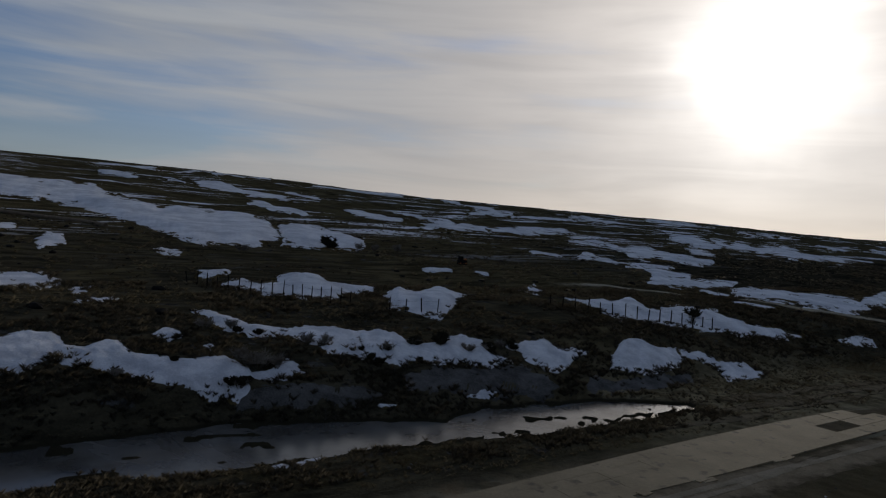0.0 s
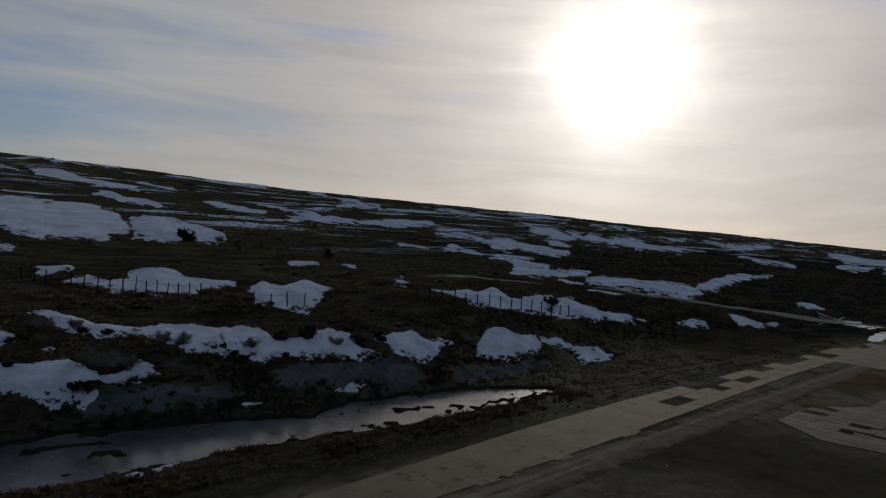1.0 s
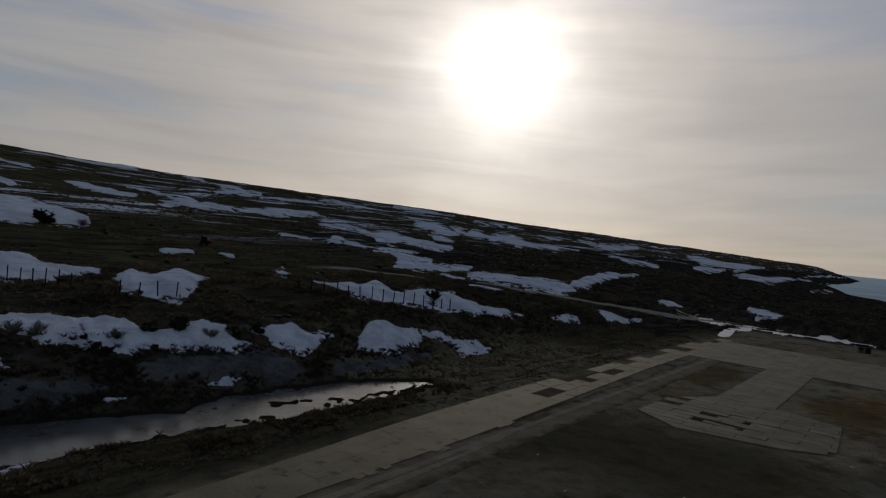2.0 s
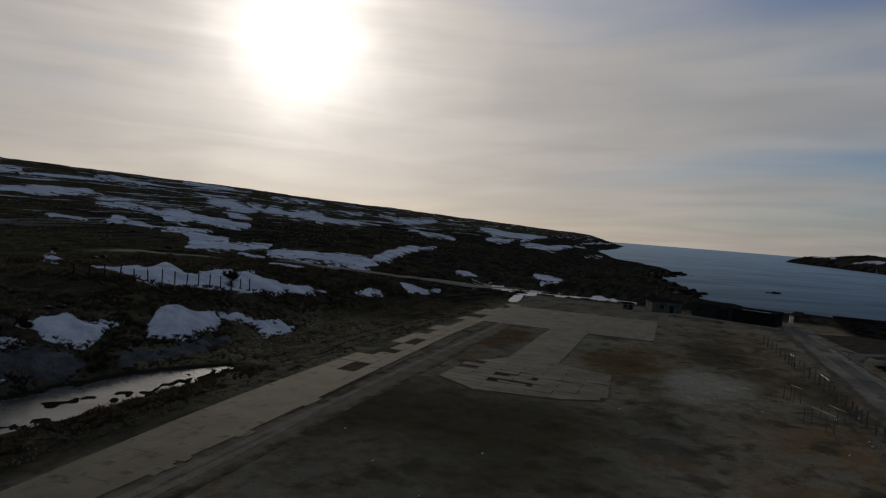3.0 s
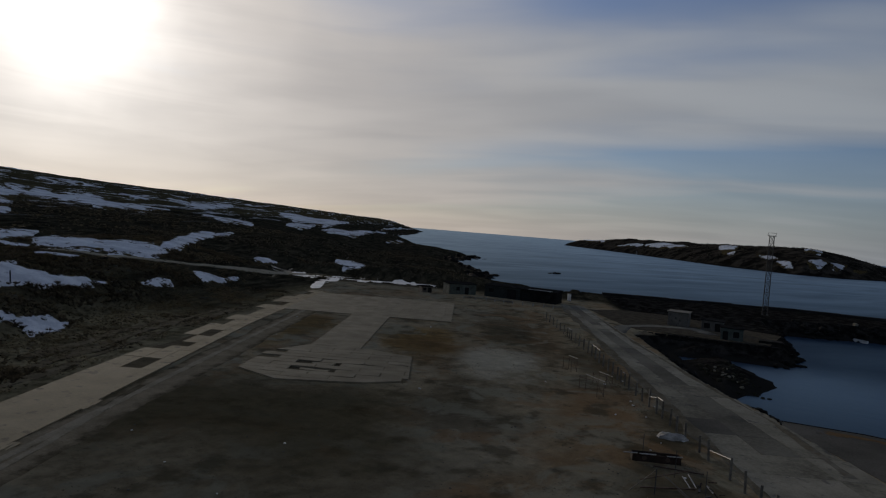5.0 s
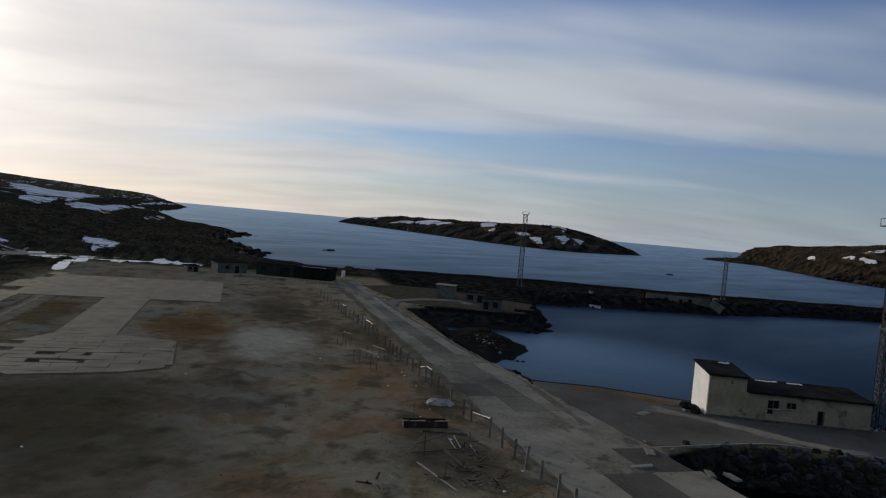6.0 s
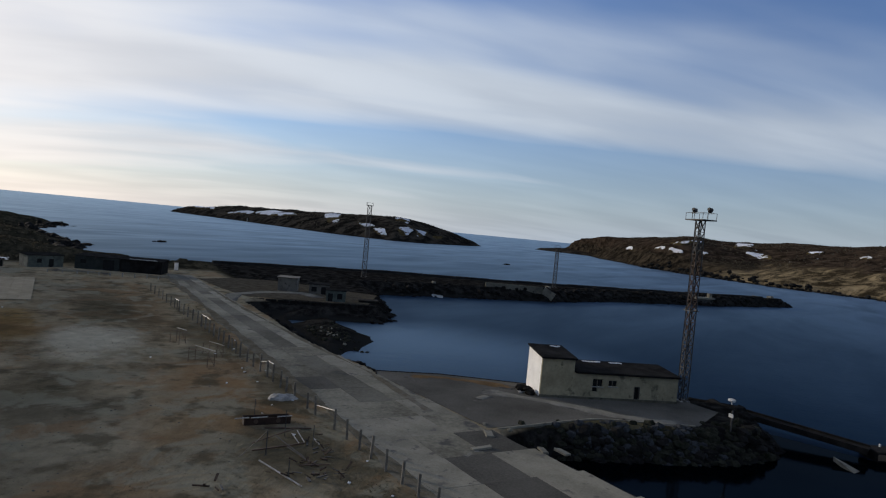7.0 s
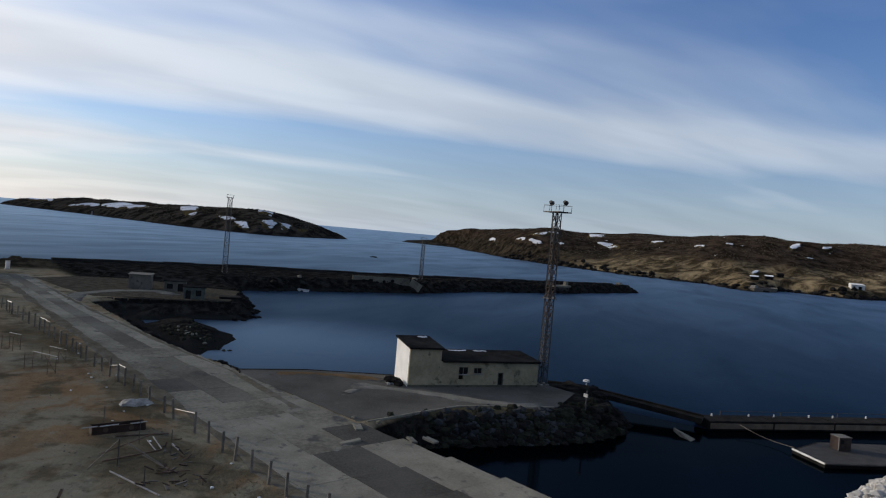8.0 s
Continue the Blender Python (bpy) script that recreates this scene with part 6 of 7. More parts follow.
def hut(name, x, y, turn, long, deep, high, mat, roof, label, openings=(), fall=0.3, category="building", group=""):
    """A plain hut: four walls, a slightly tilted roof with an overhang, and dark openings on its front (the -y side)."""
    t = thing(name, label, category, group, at=pose(x, y, float(level(x, y)) - 0.08, 0, 0, turn))
    w = 0.22
    part("front_wall", Shape().box((0, -deep / 2 + w / 2, 0), (long, w, high)), mat, t)
    part("back_wall", Shape().box((0, deep / 2 - w / 2, 0), (long, w, high + fall)), mat, t)
    for sx in (-1, 1):
        x0 = sx * (long / 2 - w / 2)
        a, b = -deep / 2 + w + 0.002, deep / 2 - w - 0.002
        q = Shape().add([(x0 - w / 2, a, 0), (x0 + w / 2, a, 0), (x0 + w / 2, b, 0), (x0 - w / 2, b, 0), (x0 - w / 2, a, high), (x0 + w / 2, a, high), (x0 + w / 2, b, high + fall), (x0 - w / 2, b, high + fall)],
                        [(0, 3, 2, 1), (4, 5, 6, 7), (0, 1, 5, 4), (1, 2, 6, 5), (2, 3, 7, 6), (3, 0, 4, 7)])
        part("side_wall", q, mat, t)
    o, h0, h1 = 0.25, high + 0.02, high + fall + 0.03
    q = Shape().add([(-long / 2 - o, -deep / 2 - o, h0), (long / 2 + o, -deep / 2 - o, h0), (long / 2 + o, deep / 2 + o, h1), (-long / 2 - o, deep / 2 + o, h1),
                     (-long / 2 - o, -deep / 2 - o, h0 + 0.16), (long / 2 + o, -deep / 2 - o, h0 + 0.16), (long / 2 + o, deep / 2 + o, h1 + 0.16), (-long / 2 - o, deep / 2 + o, h1 + 0.16)],
                    [(0, 3, 2, 1), (4, 5, 6, 7), (0, 1, 5, 4), (1, 2, 6, 5), (2, 3, 7, 6), (3, 0, 4, 7)])
    part("roof", q, roof, t)
    for kind, ox, oz, ow, oh in openings:
        p = part(kind, Shape().box((ox, -deep / 2 - 0.012, oz), (ow, 0.05, oh)), DARK, t)
        f = Shape().box((ox - ow / 2 - 0.05, -deep / 2 - 0.03, oz), (0.1, 0.1, oh)).box((ox + ow / 2 + 0.05, -deep / 2 - 0.03, oz), (0.1, 0.1, oh)).box((ox, -deep / 2 - 0.03, oz + oh), (ow + 0.2, 0.1, 0.1))
        part("frame", f, BLACK_TIMBER, p)
    return t


hut("grey_hut", 172.6, 113.0, -31, 9.0, 4.5, 3.1, DULL_GREEN, FELT, "small faded green hut with a dark roof", [("window", -1.6, 1.2, 0.9, 1.0), ("door", 1.4, 0.0, 0.95, 2.1)])
hut("ruined_hut", 163.8, 119.5, -31, 3.2, 2.6, 1.8, WOOD, FELT, "low ruined grey hut at the yard's end", [("window", -0.8, 0.8, 0.7, 0.6), ("door", 0.8, 0.0, 0.8, 1.5)], 0.1)
hut("storage_shed", 180.2, 101.0, -80, 11.4, 6.5, 3.5, GREEN, FELT, "long dark green storage shed with a flat roof", [("door", 3.0, 0.0, 2.6, 2.8), ("window", -3.5, 1.6, 1.2, 0.9)])
hut("storage_shed", 182.1, 89.8, -80, 10.8, 6.5, 3.4, BLACK_TIMBER, FELT, "long tarred black shed with a pale roof edge", [("door", -4.0, 0.0, 2.4, 2.6), ("window", 3.0, 1.5, 1.2, 0.9)])
q = Shape().beam((178.75, 92.5, 3.62), (180.0, 85.4, 3.62), 0.14)
lone("roof_batten", q, WHITE_PAINT, "pale timber batten on the black shed's roof", "batten")

t = thing("gate_pillar", "square white gate pillar at the end of the road", "pillar", at=pose(196.1, 87.1, float(level(196.1, 87.1)) - 0.05, 0, 0, 30))
part("shaft", Shape().box((0, 0, 0), (1.0, 1.0, 2.2), chamfer=0.05), WHITE_PAINT, t)
part("cap", Shape().box((0, 0, 2.2), (1.2, 1.2, 0.16), chamfer=0.05), GREY_WALL, t)
part("footing", Shape().box((0, 0, -0.2), (1.3, 1.3, 0.45), chamfer=0.05), GREY_WALL, t)

t = thing("roadside_barrier", "low white barrier on short posts before the sheds", "barrier")
pts = [(161.5, 104.0), (165.2, 98.7), (165.8, 90.5), (168.0, 82.0), (171.0, 77.5)]
rnd = random.Random(4)
for (xa, ya), (xb, yb) in zip(pts, pts[1:]):
    k = max(2, round(math.hypot(xb - xa, yb - ya) / 2.6))
    for i in range(k):
        x, y = xa + (xb - xa) * i / k, ya + (yb - ya) * i / k
        part("post", Shape().box((x, y, -0.2), (0.22, 0.22, rnd.uniform(0.9, 1.3)), chamfer=0.03), GREY_WALL, t)
    if (xa, ya) != pts[2]:
        part("rail", Shape().beam((xa, ya, 0.55), (xb, yb, 0.5), 0.16, 0.5), QUAY_PALE, t)

# ---- the old pier and its ruins ----
PIER_WALL = plain("weathered_pier_wall", (0.075, 0.07, 0.06), (0.15, 0.14, 0.122), 0.5, 6.0, 0.9, 0.3, 0.02, stain=(0.05, 0.045, 0.038), spread=0.04)
hut("white_cabin", 172.6, 46.6, -84, 4.9, 3.6, 3.5, PIER_WALL, PIER_WALL, "pale box cabin on the old pier", [], 0.15)
hut("ruined_cabin", 173.0, 38.6, -80, 5.0, 3.6, 2.5, PIER_WALL, FELT, "ruined grey cabin with broken openings", [("window", -1.2, 0.7, 1.1, 1.1), ("door", 1.2, 0.0, 1.0, 1.9)], 0.1)
hut("green_cabin", 160.6, 31.6, -79, 4.6, 3.4, 2.7, DULL_GREEN, FELT, "faded green cabin at the pier's edge", [("window", 0.9, 0.8, 1.0, 1.2), ("door", -1.3, 0.0, 0.9, 1.9)], 0.15)
q = Shape().box((164.5, 24.2, -1.6), (5.0, 3.6, 2.2), radians(-78), chamfer=0.15)
lone("pier_block", q, SHADED_WET_ROCK, "dark concrete block at the pier head", "pier block")
bed("pier_deck", [(179.7, 73.3), (162.9, 60.2), (152.8, 50.6), (155.9, 40.7), (156.6, 31.7), (160.2, 23.5), (181.5, 24.5), (184.4, 34.5), (190, 44), (194, 56), (190, 68)], SHOULDER, -0.6, 0.06,
    "grey gravelled deck of the old pier", "pier")
ribbon("sand_strip", [(143, 51.5), (155, 54.5), (165, 50), (170, 42), (163, 36)], 4.6, SAND, "pale sandy strip along the old pier", "sand", lift=0.12)

t = thing("pier_wall", "dry-stone wall of dark blocks along the pier", "stone wall", kind="structure")
rnd = random.Random(31)
pa, pb = Vector((151.6, 50.0, 0)), Vector((159.0, 22.6, 0))
for row in range(2):
    for k in range(20):
        c = pa.lerp(pb, (k + 0.5 * (row % 2)) / 20)
        part("block", Shape().box((0, 0, 0), (1.32 * rnd.uniform(0.85, 1.0), 0.9, 0.72), chamfer=0.08), SHADED_WET_ROCK, t,
             at=pose(c.x + rnd.gauss(0, 0.08), c.y + rnd.gauss(0, 0.08) - 1.2 + 0.35 * row, -1.45 + 0.74 * row, 0, 0, -74.9))

# boulders: the inlet's rubble slope, the spit and the breakwater
def boulders(name, count, spot, size, mat, label, seed, sink=0.15, group=""):
    rnd = random.Random(seed)
    q = Shape()
    for k in range(count):
        x, y = spot(rnd)
        s = size * rnd.uniform(0.5, 1.5)
        q.stone((x, y, float(level(x, y)) + s * sink), s, rnd, 0.75)
    return lone(name, q, mat, label, "boulders", group, kind="stuff")


def along(line, spread):
    line = np.array(line, float)
    run = np.concatenate([[0], np.cumsum(np.hypot(*np.diff(line, axis=0).T))])
    def spot(rnd):
        s = rnd.uniform(0, run[-1])
        return float(np.interp(s, run, line[:, 0])) + rnd.gauss(0, spread), float(np.interp(s, run, line[:, 1])) + rnd.gauss(0, spread)
    return spot


boulders("inlet_boulders", 420, along([(69, -9.2), (72.6, -15.6), (74.0, -22), (75.0, -28), (79, -35)], 1.3), 0.5, MOSSY_ROCK, "mossy rubble boulders sloping into the dark inlet", 41, 0.0)
boulders("inlet_boulders", 170, along([(72.2, -13), (73.6, -18), (74.4, -24), (75.0, -28)], 1.1), 0.46, INLET_ROCK, "flat blue-grey stones in the inlet's upper slope", 39, 0.05)
boulders("inlet_boulders", 180, along([(71.5, -12), (73, -20), (75, -30), (80, -37), (88, -39)], 1.0), 0.6, SHADED_WET_ROCK, "wet boulders at the inlet's waterline, coloured darker for the shaded slope", 42)
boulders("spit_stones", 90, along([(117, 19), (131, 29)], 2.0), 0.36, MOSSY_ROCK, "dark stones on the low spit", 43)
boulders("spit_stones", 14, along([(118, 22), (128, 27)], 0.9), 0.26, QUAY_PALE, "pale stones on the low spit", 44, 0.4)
boulders("mole_boulders", 420, along(MOLE[:6], 2.2), 0.95, SHADED_WET_ROCK, "dark armour stones along the breakwater", 45)
boulders("mole_boulders", 90, along([(215, 24), (248, -26), (275, -56), (304, -104), (338, -150)], 3.5), 0.8, SHADED_WET_ROCK, "dark stones on the breakwater's back", 46, 0.3)
boulders("quay_boulders", 160, along([(92, 11), (111, 24.5), (136, 39.5)], 0.9), 0.8, SHADED_WET_ROCK, "dark boulders below the quay road", 47)
boulders("pier_boulders", 80, along([(139, 22), (150, 20), (158, 17.5), (165, 18), (188, 24)], 1.3), 0.7, SHADED_WET_ROCK, "dark boulders round the old pier", 48)
boulders("shore_boulders", 200, along([(236, 118), (262, 166), (297, 175), (388, 262), (462, 286)], 4.0), 2.0, SHADED_WET_ROCK, "dark rocks along the natural shore", 49)
boulders("far_shore_boulders", 260, along([(780, -194), (660, -221), (566, -256), (512, -300), (452, -300), (490, -360), (460, -386), (478, -436)], 5.0), 2.2, SHADED_WET_ROCK, "dark boulders along the far bank's shore", 51, 0.3)
boulders("pale_boulders", 260, along([(50.2, -46.5), (56.2, -55.5), (64, -68)], 1.5), 0.6, PALE_ROCK, "pale limewashed stones at the water's edge", 50, 0.5)
for k, (x, y) in enumerate([(69.6, -3.1), (68.4, -5.6)]):
    q = Shape().stone((x, y, 0.12), 0.36, random.Random(60 + k), 0.6)
    lone("boulder", q, QUAY_PALE, "pale broken concrete lump at the inlet's edge", "boulder", "edge lumps")
for x, y, l, w, turn, tilt in ((62.6, -8.4, 1.2, 0.6, 20, 5), (62.8, -10.2, 1.3, 1.0, 50, 8), (66.0, -3.4, 1.6, 0.8, 10, 3), (61.4, -2.6, 2.0, 0.5, -60, 3)):
    q = Shape().box((0, 0, 0), (l, w, 0.18), chamfer=0.03).box((l * 0.42, w * 0.2, 0.02), (l * 0.35, w * 0.5, 0.14), 0.5)
    lone("broken_slab", q, QUAY_PALE, "broken pale concrete slab tipped at the quay edge", "slab", "broken slabs", at=pose(x, y, 0.12, tilt, -tilt, turn))

# wrecks and remains on the breakwater
def small_boat(x, y, turn, long, mat, label, z=None):
    t = thing("boat", label, "boat", at=pose(x, y, float(level(x, y)) if z is None else z, 6, 0, turn))
    k, q = 9, Shape()
    rows = []
    for i in range(k):
        s = i / (k - 1)
        w = 0.27 * long * (1 - (2 * s - 0.8) ** 2 * 0.55) * (1 if s < 0.97 else 0.15)
        h = 0.20 * long * (1 + 0.35 * s * s)
        rows.append([((s - 0.5) * long, -w / 2, h), ((s - 0.5) * long, -w * 0.36, 0.12 * h), ((s - 0.5) * long, w * 0.36, 0.12 * h), ((s - 0.5) * long, w / 2, h)])
    verts = [p for r in rows for p in r]
    faces = [(4 * i + j, 4 * i + 4 + j, 4 * i + 5 + j, 4 * i + 1 + j) for i in range(k - 1) for j in range(3)] + [(0, 1, 2, 3), (4 * k - 1, 4 * k - 2, 4 * k - 3, 4 * k - 4)]
    part("hull", q.add(verts, faces), mat, t)
    part("thwart", Shape().box((-0.1 * long, 0, 0.15 * long), (0.08 * long, 0.24 * long, 0.03)), WOOD, t)
    part("gunwale", Shape().beam((-0.48 * long, -0.13 * long, 0.2 * long), (0.4 * long, -0.12 * long, 0.24 * long), 0.06).beam((-0.48 * long, 0.13 * long, 0.2 * long), (0.4 * long, 0.12 * long, 0.24 * long), 0.06), WOOD, t)
    return t


small_boat(222.5, 10.6, 70, 5.0, WHITE_PAINT, "small white boat pulled up on the breakwater")
t = thing("slipway_slab", "pale broken concrete slipway on the breakwater", "slipway")
part("slab", Shape().beam((239.5, -6, 1.0), (246, -27, 0.7), 0.5, 2.6), QUAY_SLAB, t)
part("slab", Shape().beam((246, -27.2, 0.7), (244.6, -31, -1.4), 0.5, 3.0), QUAY_PALE, t)
t = thing("mooring_ruin", "ruined pale concrete mooring platform", "ruin", at=pose(300.5, -103, -1.5, 0, 0, -64))
part("deck", Shape().box((0, 0, 1.2), (11, 4.5, 0.8), chamfer=0.15), QUAY_PALE, t)
part("base", Shape().box((0, 0, -1), (9.5, 3.6, 2.2), chamfer=0.2), ROCK, t)
part("stub", Shape().box((4.6, 0.5, 2.0), (1.6, 1.6, 1.7), chamfer=0.15), QUAY_PALE, t)
part("stub", Shape().box((-4.8, 0.3, 2.0), (1.0, 1.0, 0.9), chamfer=0.15), GREY_WALL, t)
for x, y, s in ((339, -149, 1.6), (331, -138, 1.2), (256, -30, 1.2), (230, 12, 0.9)):
    q = Shape().box((x, y, float(level(x, y)) - 0.2), (s * 1.6, s, s), 0.5, chamfer=0.1)
    lone("concrete_block", q, QUAY_PALE, "pale concrete block on the breakwater", "concrete block", "breakwater blocks")

# ---- gangway, floating pier and pontoon ----
t = thing("gangway", "dark timber gangway sloping to the floating pier", "gangway")
a, b = Vector((92.2, -36.7, -0.75)), Vector((82.4, -49.8, -1.75))
side = Vector((-(b - a).y, (b - a).x, 0)).normalized() * 1.15
part("deck", Shape().beam(a, b, 2.2, 0.22), BLACK_TIMBER, t)
for k in (-1, 1):
    part("girder", Shape().beam(a + side * k, b + side * k, 0.24, 0.7), BLACK_TIMBER, t)

t = thing("floating_pier", "long low floating pier with a brown timber side", "pier")
start, way_ = Vector((83.4, -50.2, -3.2)), Vector((0.105, -0.9945, 0))
for k in range(9):
    c = start + way_ * (5.2 + 10.2 * k)
    turn = math.atan2(way_.y, way_.x)
    f = part("float", Shape().box(c, (10.0, 3.2, 1.35), turn, chamfer=0.06), BLACK_TIMBER, t)
    part("fender_board", Shape().box(c + Vector((-1.66 * 0.9945, -1.66 * 0.105, 0.45)), (9.9, 0.1, 0.7), turn), DECK, f, "brown weathered fender board")
    part("deck_board", Shape().box(c + Vector((0, 0, 1.36)), (9.9, 3.0, 0.06), turn), BLACK_TIMBER, f)
    for i in (-3, 3):
        part("bollard", Shape().tube(c + way_ * i + Vector((1.0, 0, 1.4)), c + way_ * i + Vector((1.0, 0, 1.75)), 0.12), WHITE_PAINT, f)
q = Shape()
for k in range(9):
    c = start + way_ * (4 + 10.0 * k) + Vector((1.5, 0.1, 1.42))
    q.beam(c, c + Vector((0, 0, 0.55)), 0.08)
part("rail_post", q, STEEL, t)
part("rail", Shape().beam(start + way_ * 4 + Vector((1.5, 0.1, 1.95)), start + way_ * 84 + Vector((1.5, 0.1, 1.95)), 0.06), STEEL, t)
q = Shape().add([(79.6, -44.2, -2.2), (76.0, -45.0, -3.1), (77.2, -46.4, -3.1), (79.6, -44.2, -2.7), (76.0, -45.0, -3.5), (77.2, -46.4, -3.5)], [(0, 1, 2), (3, 5, 4), (0, 3, 4, 1), (1, 4, 5, 2), (2, 5, 3, 0)])
lone("ramp_flap", q, QUAY_PALE, "pale triangular landing flap beside the gangway", "ramp")
q = Shape().tube((91.6, -36.8, -0.3), (91.6, -36.8, 0.5), 0.09).stone((91.6, -36.8, 0.55), 0.5, random.Random(3), 0.9)
lone("marker_lamp", q, WHITE_PAINT, "small white marker lamp at the gangway head", "lamp")
t = thing("signal_post", "thin grey signal post among the inlet boulders", "post", at=pose(78.2, -31.6, -0.4))
part("pole", Shape().tube((0, 0, -0.4), (0, 0, 2.6), 0.1), STEEL, t)
part("sign", Shape().box((-0.7, 0.4, 2.0), (0.6, 0.08, 0.4), 0.5), WHITE_PAINT, t)

CABIN_BOARD = plain("dark_brown_boards", (0.034, 0.023, 0.019), (0.078, 0.053, 0.044), 1.2, 12.0, 0.9, 0.3, 0.01)
WET_DECK = plain("wet_steel_deck", (0.014, 0.0135, 0.013), (0.036, 0.034, 0.032), 0.8, 9.0, 0.8, 0.3, 0.01)
t = thing("pontoon", "grey steel pontoon with white edge and dark cabin", "pontoon")
ring = [(73.6, -56.6), (68.4, -56.9), (68.6, -80), (77.2, -80), (77.0, -62.6)]
part("hull", Shape().prism(ring, -3.6, -2.55), BLACK_TIMBER, t)
part("deck", Shape().prism([(73.4, -57.0), (68.7, -57.2), (68.9, -79.8), (76.9, -79.8), (76.7, -62.8)], -2.545, -2.48), WET_DECK, t)
q = Shape().beam((73.6, -56.6, -2.5), (68.4, -56.9, -2.5), 0.12, 0.2)
part("edge_strip", q, WHITE_PAINT, t, "white painted edge")
part("edge_strip", Shape().beam((68.4, -56.9, -2.52), (68.6, -80, -2.52), 0.14, 0.16), STEEL, t)
c = part("cabin", Shape().box((74.2, -63.6, -2.48), (1.5, 1.7, 1.6), 0.05), CABIN_BOARD, t, "small dark brown boarded cabin")
part("cabin_roof", Shape().box((74.2, -63.6, -0.87), (1.65, 1.85, 0.07), 0.05), PIER_WALL, c)
part("cabin_window", Shape().box((73.43, -63.2, -1.6), (0.06, 0.4, 0.5), 0.05), DARK, c)
part("cabin_door", Shape().box((74.3, -64.47, -2.45), (0.6, 0.06, 1.4), 0.05), DARK, c)
part("corner_board", Shape().box((73.43, -62.74, -2.45), (0.1, 0.1, 1.56), 0.05), GREY_WALL, c)
q = Shape()
pts = [Vector((81.6, -54.5, -1.9)).lerp(Vector((73.8, -57.0, -2.4)), k / 8) - Vector((0, 0, 0.35 * math.sin(math.pi * k / 8))) for k in range(9)]
for a, b in zip(pts, pts[1:]):
    q.tube(a, b, 0.04, 6)
lone("mooring_rope", q, WOOD, "slack mooring rope between pier and pontoon", "rope")

# ---- the far bank and the bay ----
t = thing("stranded_barge", "pale rusting barge stranded at the far shore", "barge", at=pose(462, -317, -3.2, 0, 0, -64))
q = Shape().add([(-16, -3, 0), (15, -3, 0), (18, 0, 1.4), (15, 3, 0), (-16, 3, 0), (-17, -3.6, 3), (15, -3.6, 3.1), (20, 0, 3.8), (15, 3.6, 3.1), (-17, 3.6, 3)],
                [(4, 3, 2, 1, 0), (5, 6, 7, 8, 9), (0, 1, 6, 5), (1, 2, 7, 6), (2, 3, 8, 7), (3, 4, 9, 8), (4, 0, 5, 9)])
part("hull", q, WOOD, t)
part("deckhouse", Shape().box((-11, 0, 3.02), (4.5, 3.5, 1.6), chamfer=0.2), GREY_WALL, t)
part("hatch", Shape().box((3, 0, 3.04), (10, 4, 0.8), chamfer=0.15), RUST, t)
hut("boat_house", 490, -420, -112, 10, 6.5, 3.6, WHITE_PAINT, WHITE_PAINT, "white boat house on the far shore", [("door", 1.6, 0.0, 2.4, 2.4), ("window", -2.8, 1.2, 1.3, 1.0)], 1.0)
for x, y, s in ((503, -337, 6), (513, -357, 6), (520, -372, 5)):
    hut("shore_hut", x, y, -115, s, 5, 2.6, BLACK_TIMBER, SNOW if s == 6 else FELT, "dark shore hut with snow on its roof", [], 0.8, group="shore huts")
t = thing("beacon", "small dark beacon tower on the island's crest", "beacon", at=pose(1259, 430, float(level(1259, 430)) - 0.5))
part("tower", Shape().tube((0, 0, 0), (0, 0, 7.5), 1.5, 8, 1.0), GREY_WALL, t)
part("lantern", Shape().tube((0, 0, 7.5), (0, 0, 9.2), 1.3, 8), FELT, t)
for x, y, s in ((376, 177, 3.4), (372, 179, 1.6), (509, -27, 3.0)):
    q = Shape()
    rnd = random.Random(int(x))
    for k in range(4):
        q.stone((x + rnd.gauss(0, s * 0.5), y + rnd.gauss(0, s * 0.2), SEA + 0.1), s * 0.6, rnd, 0.5)
    lone("skerry", q, SHADED_WET_ROCK, "small dark rock awash in the bay", "rock", "rocks in the bay")

# ---- on the hillside ----
t = thing("derelict_machine", "dark derelict machine with orange parts on the slope", "machine", at=pose(5.8, 173.0, float(level(5.8, 173.0)), 0, 0, 20))
part("body", Shape().box((0, 0, 0.35), (2.2, 1.3, 0.9), chamfer=0.15), BLACK_TIMBER, t)
part("cab", Shape().box((-0.4, 0, 1.25), (1.0, 1.1, 0.9), chamfer=0.12), BLACK_TIMBER, t)
part("engine_cover", Shape().box((0.75, 0, 1.25), (0.7, 1.0, 0.35), chamfer=0.08), ORANGE, t, "orange engine cover")
for sx in (-0.75, 0.75):
    for sy in (-0.7, 0.7):
        w = part("wheel", Shape().tube((sx, sy - 0.14, 0.38), (sx, sy + 0.14, 0.38), 0.4, 12), BLACK_TIMBER, t)
        part("rim", Shape().tube((sx, sy - 0.17, 0.38), (sx, sy + 0.17, 0.38), 0.2, 10), ORANGE, w)
t = thing("pipeline", "old pale pipeline lying across the snowy slope", "pipeline")
pts = [(-140, 196), (-127, 193.5), (-113, 194), (-100, 186), (-88, 176.5)]
for a, b in zip(pts, pts[1:]):
    part("pipe", Shape().tube((*a, float(level(*a)) + 0.6), (*b, float(level(*b)) + 0.5), 0.55, 10), DECK, t)
q = Shape().box((-122.5, 184.5, float(level(-122.5, 184.5)) - 0.4), (0.35, 0.35, 7.0), chamfer=0.05)
lone("wooden_pole", q, WOOD, "weathered wooden pole on the snowy slope", "pole")

# ---- scrub, dead grass and stones: what nobody could count ----


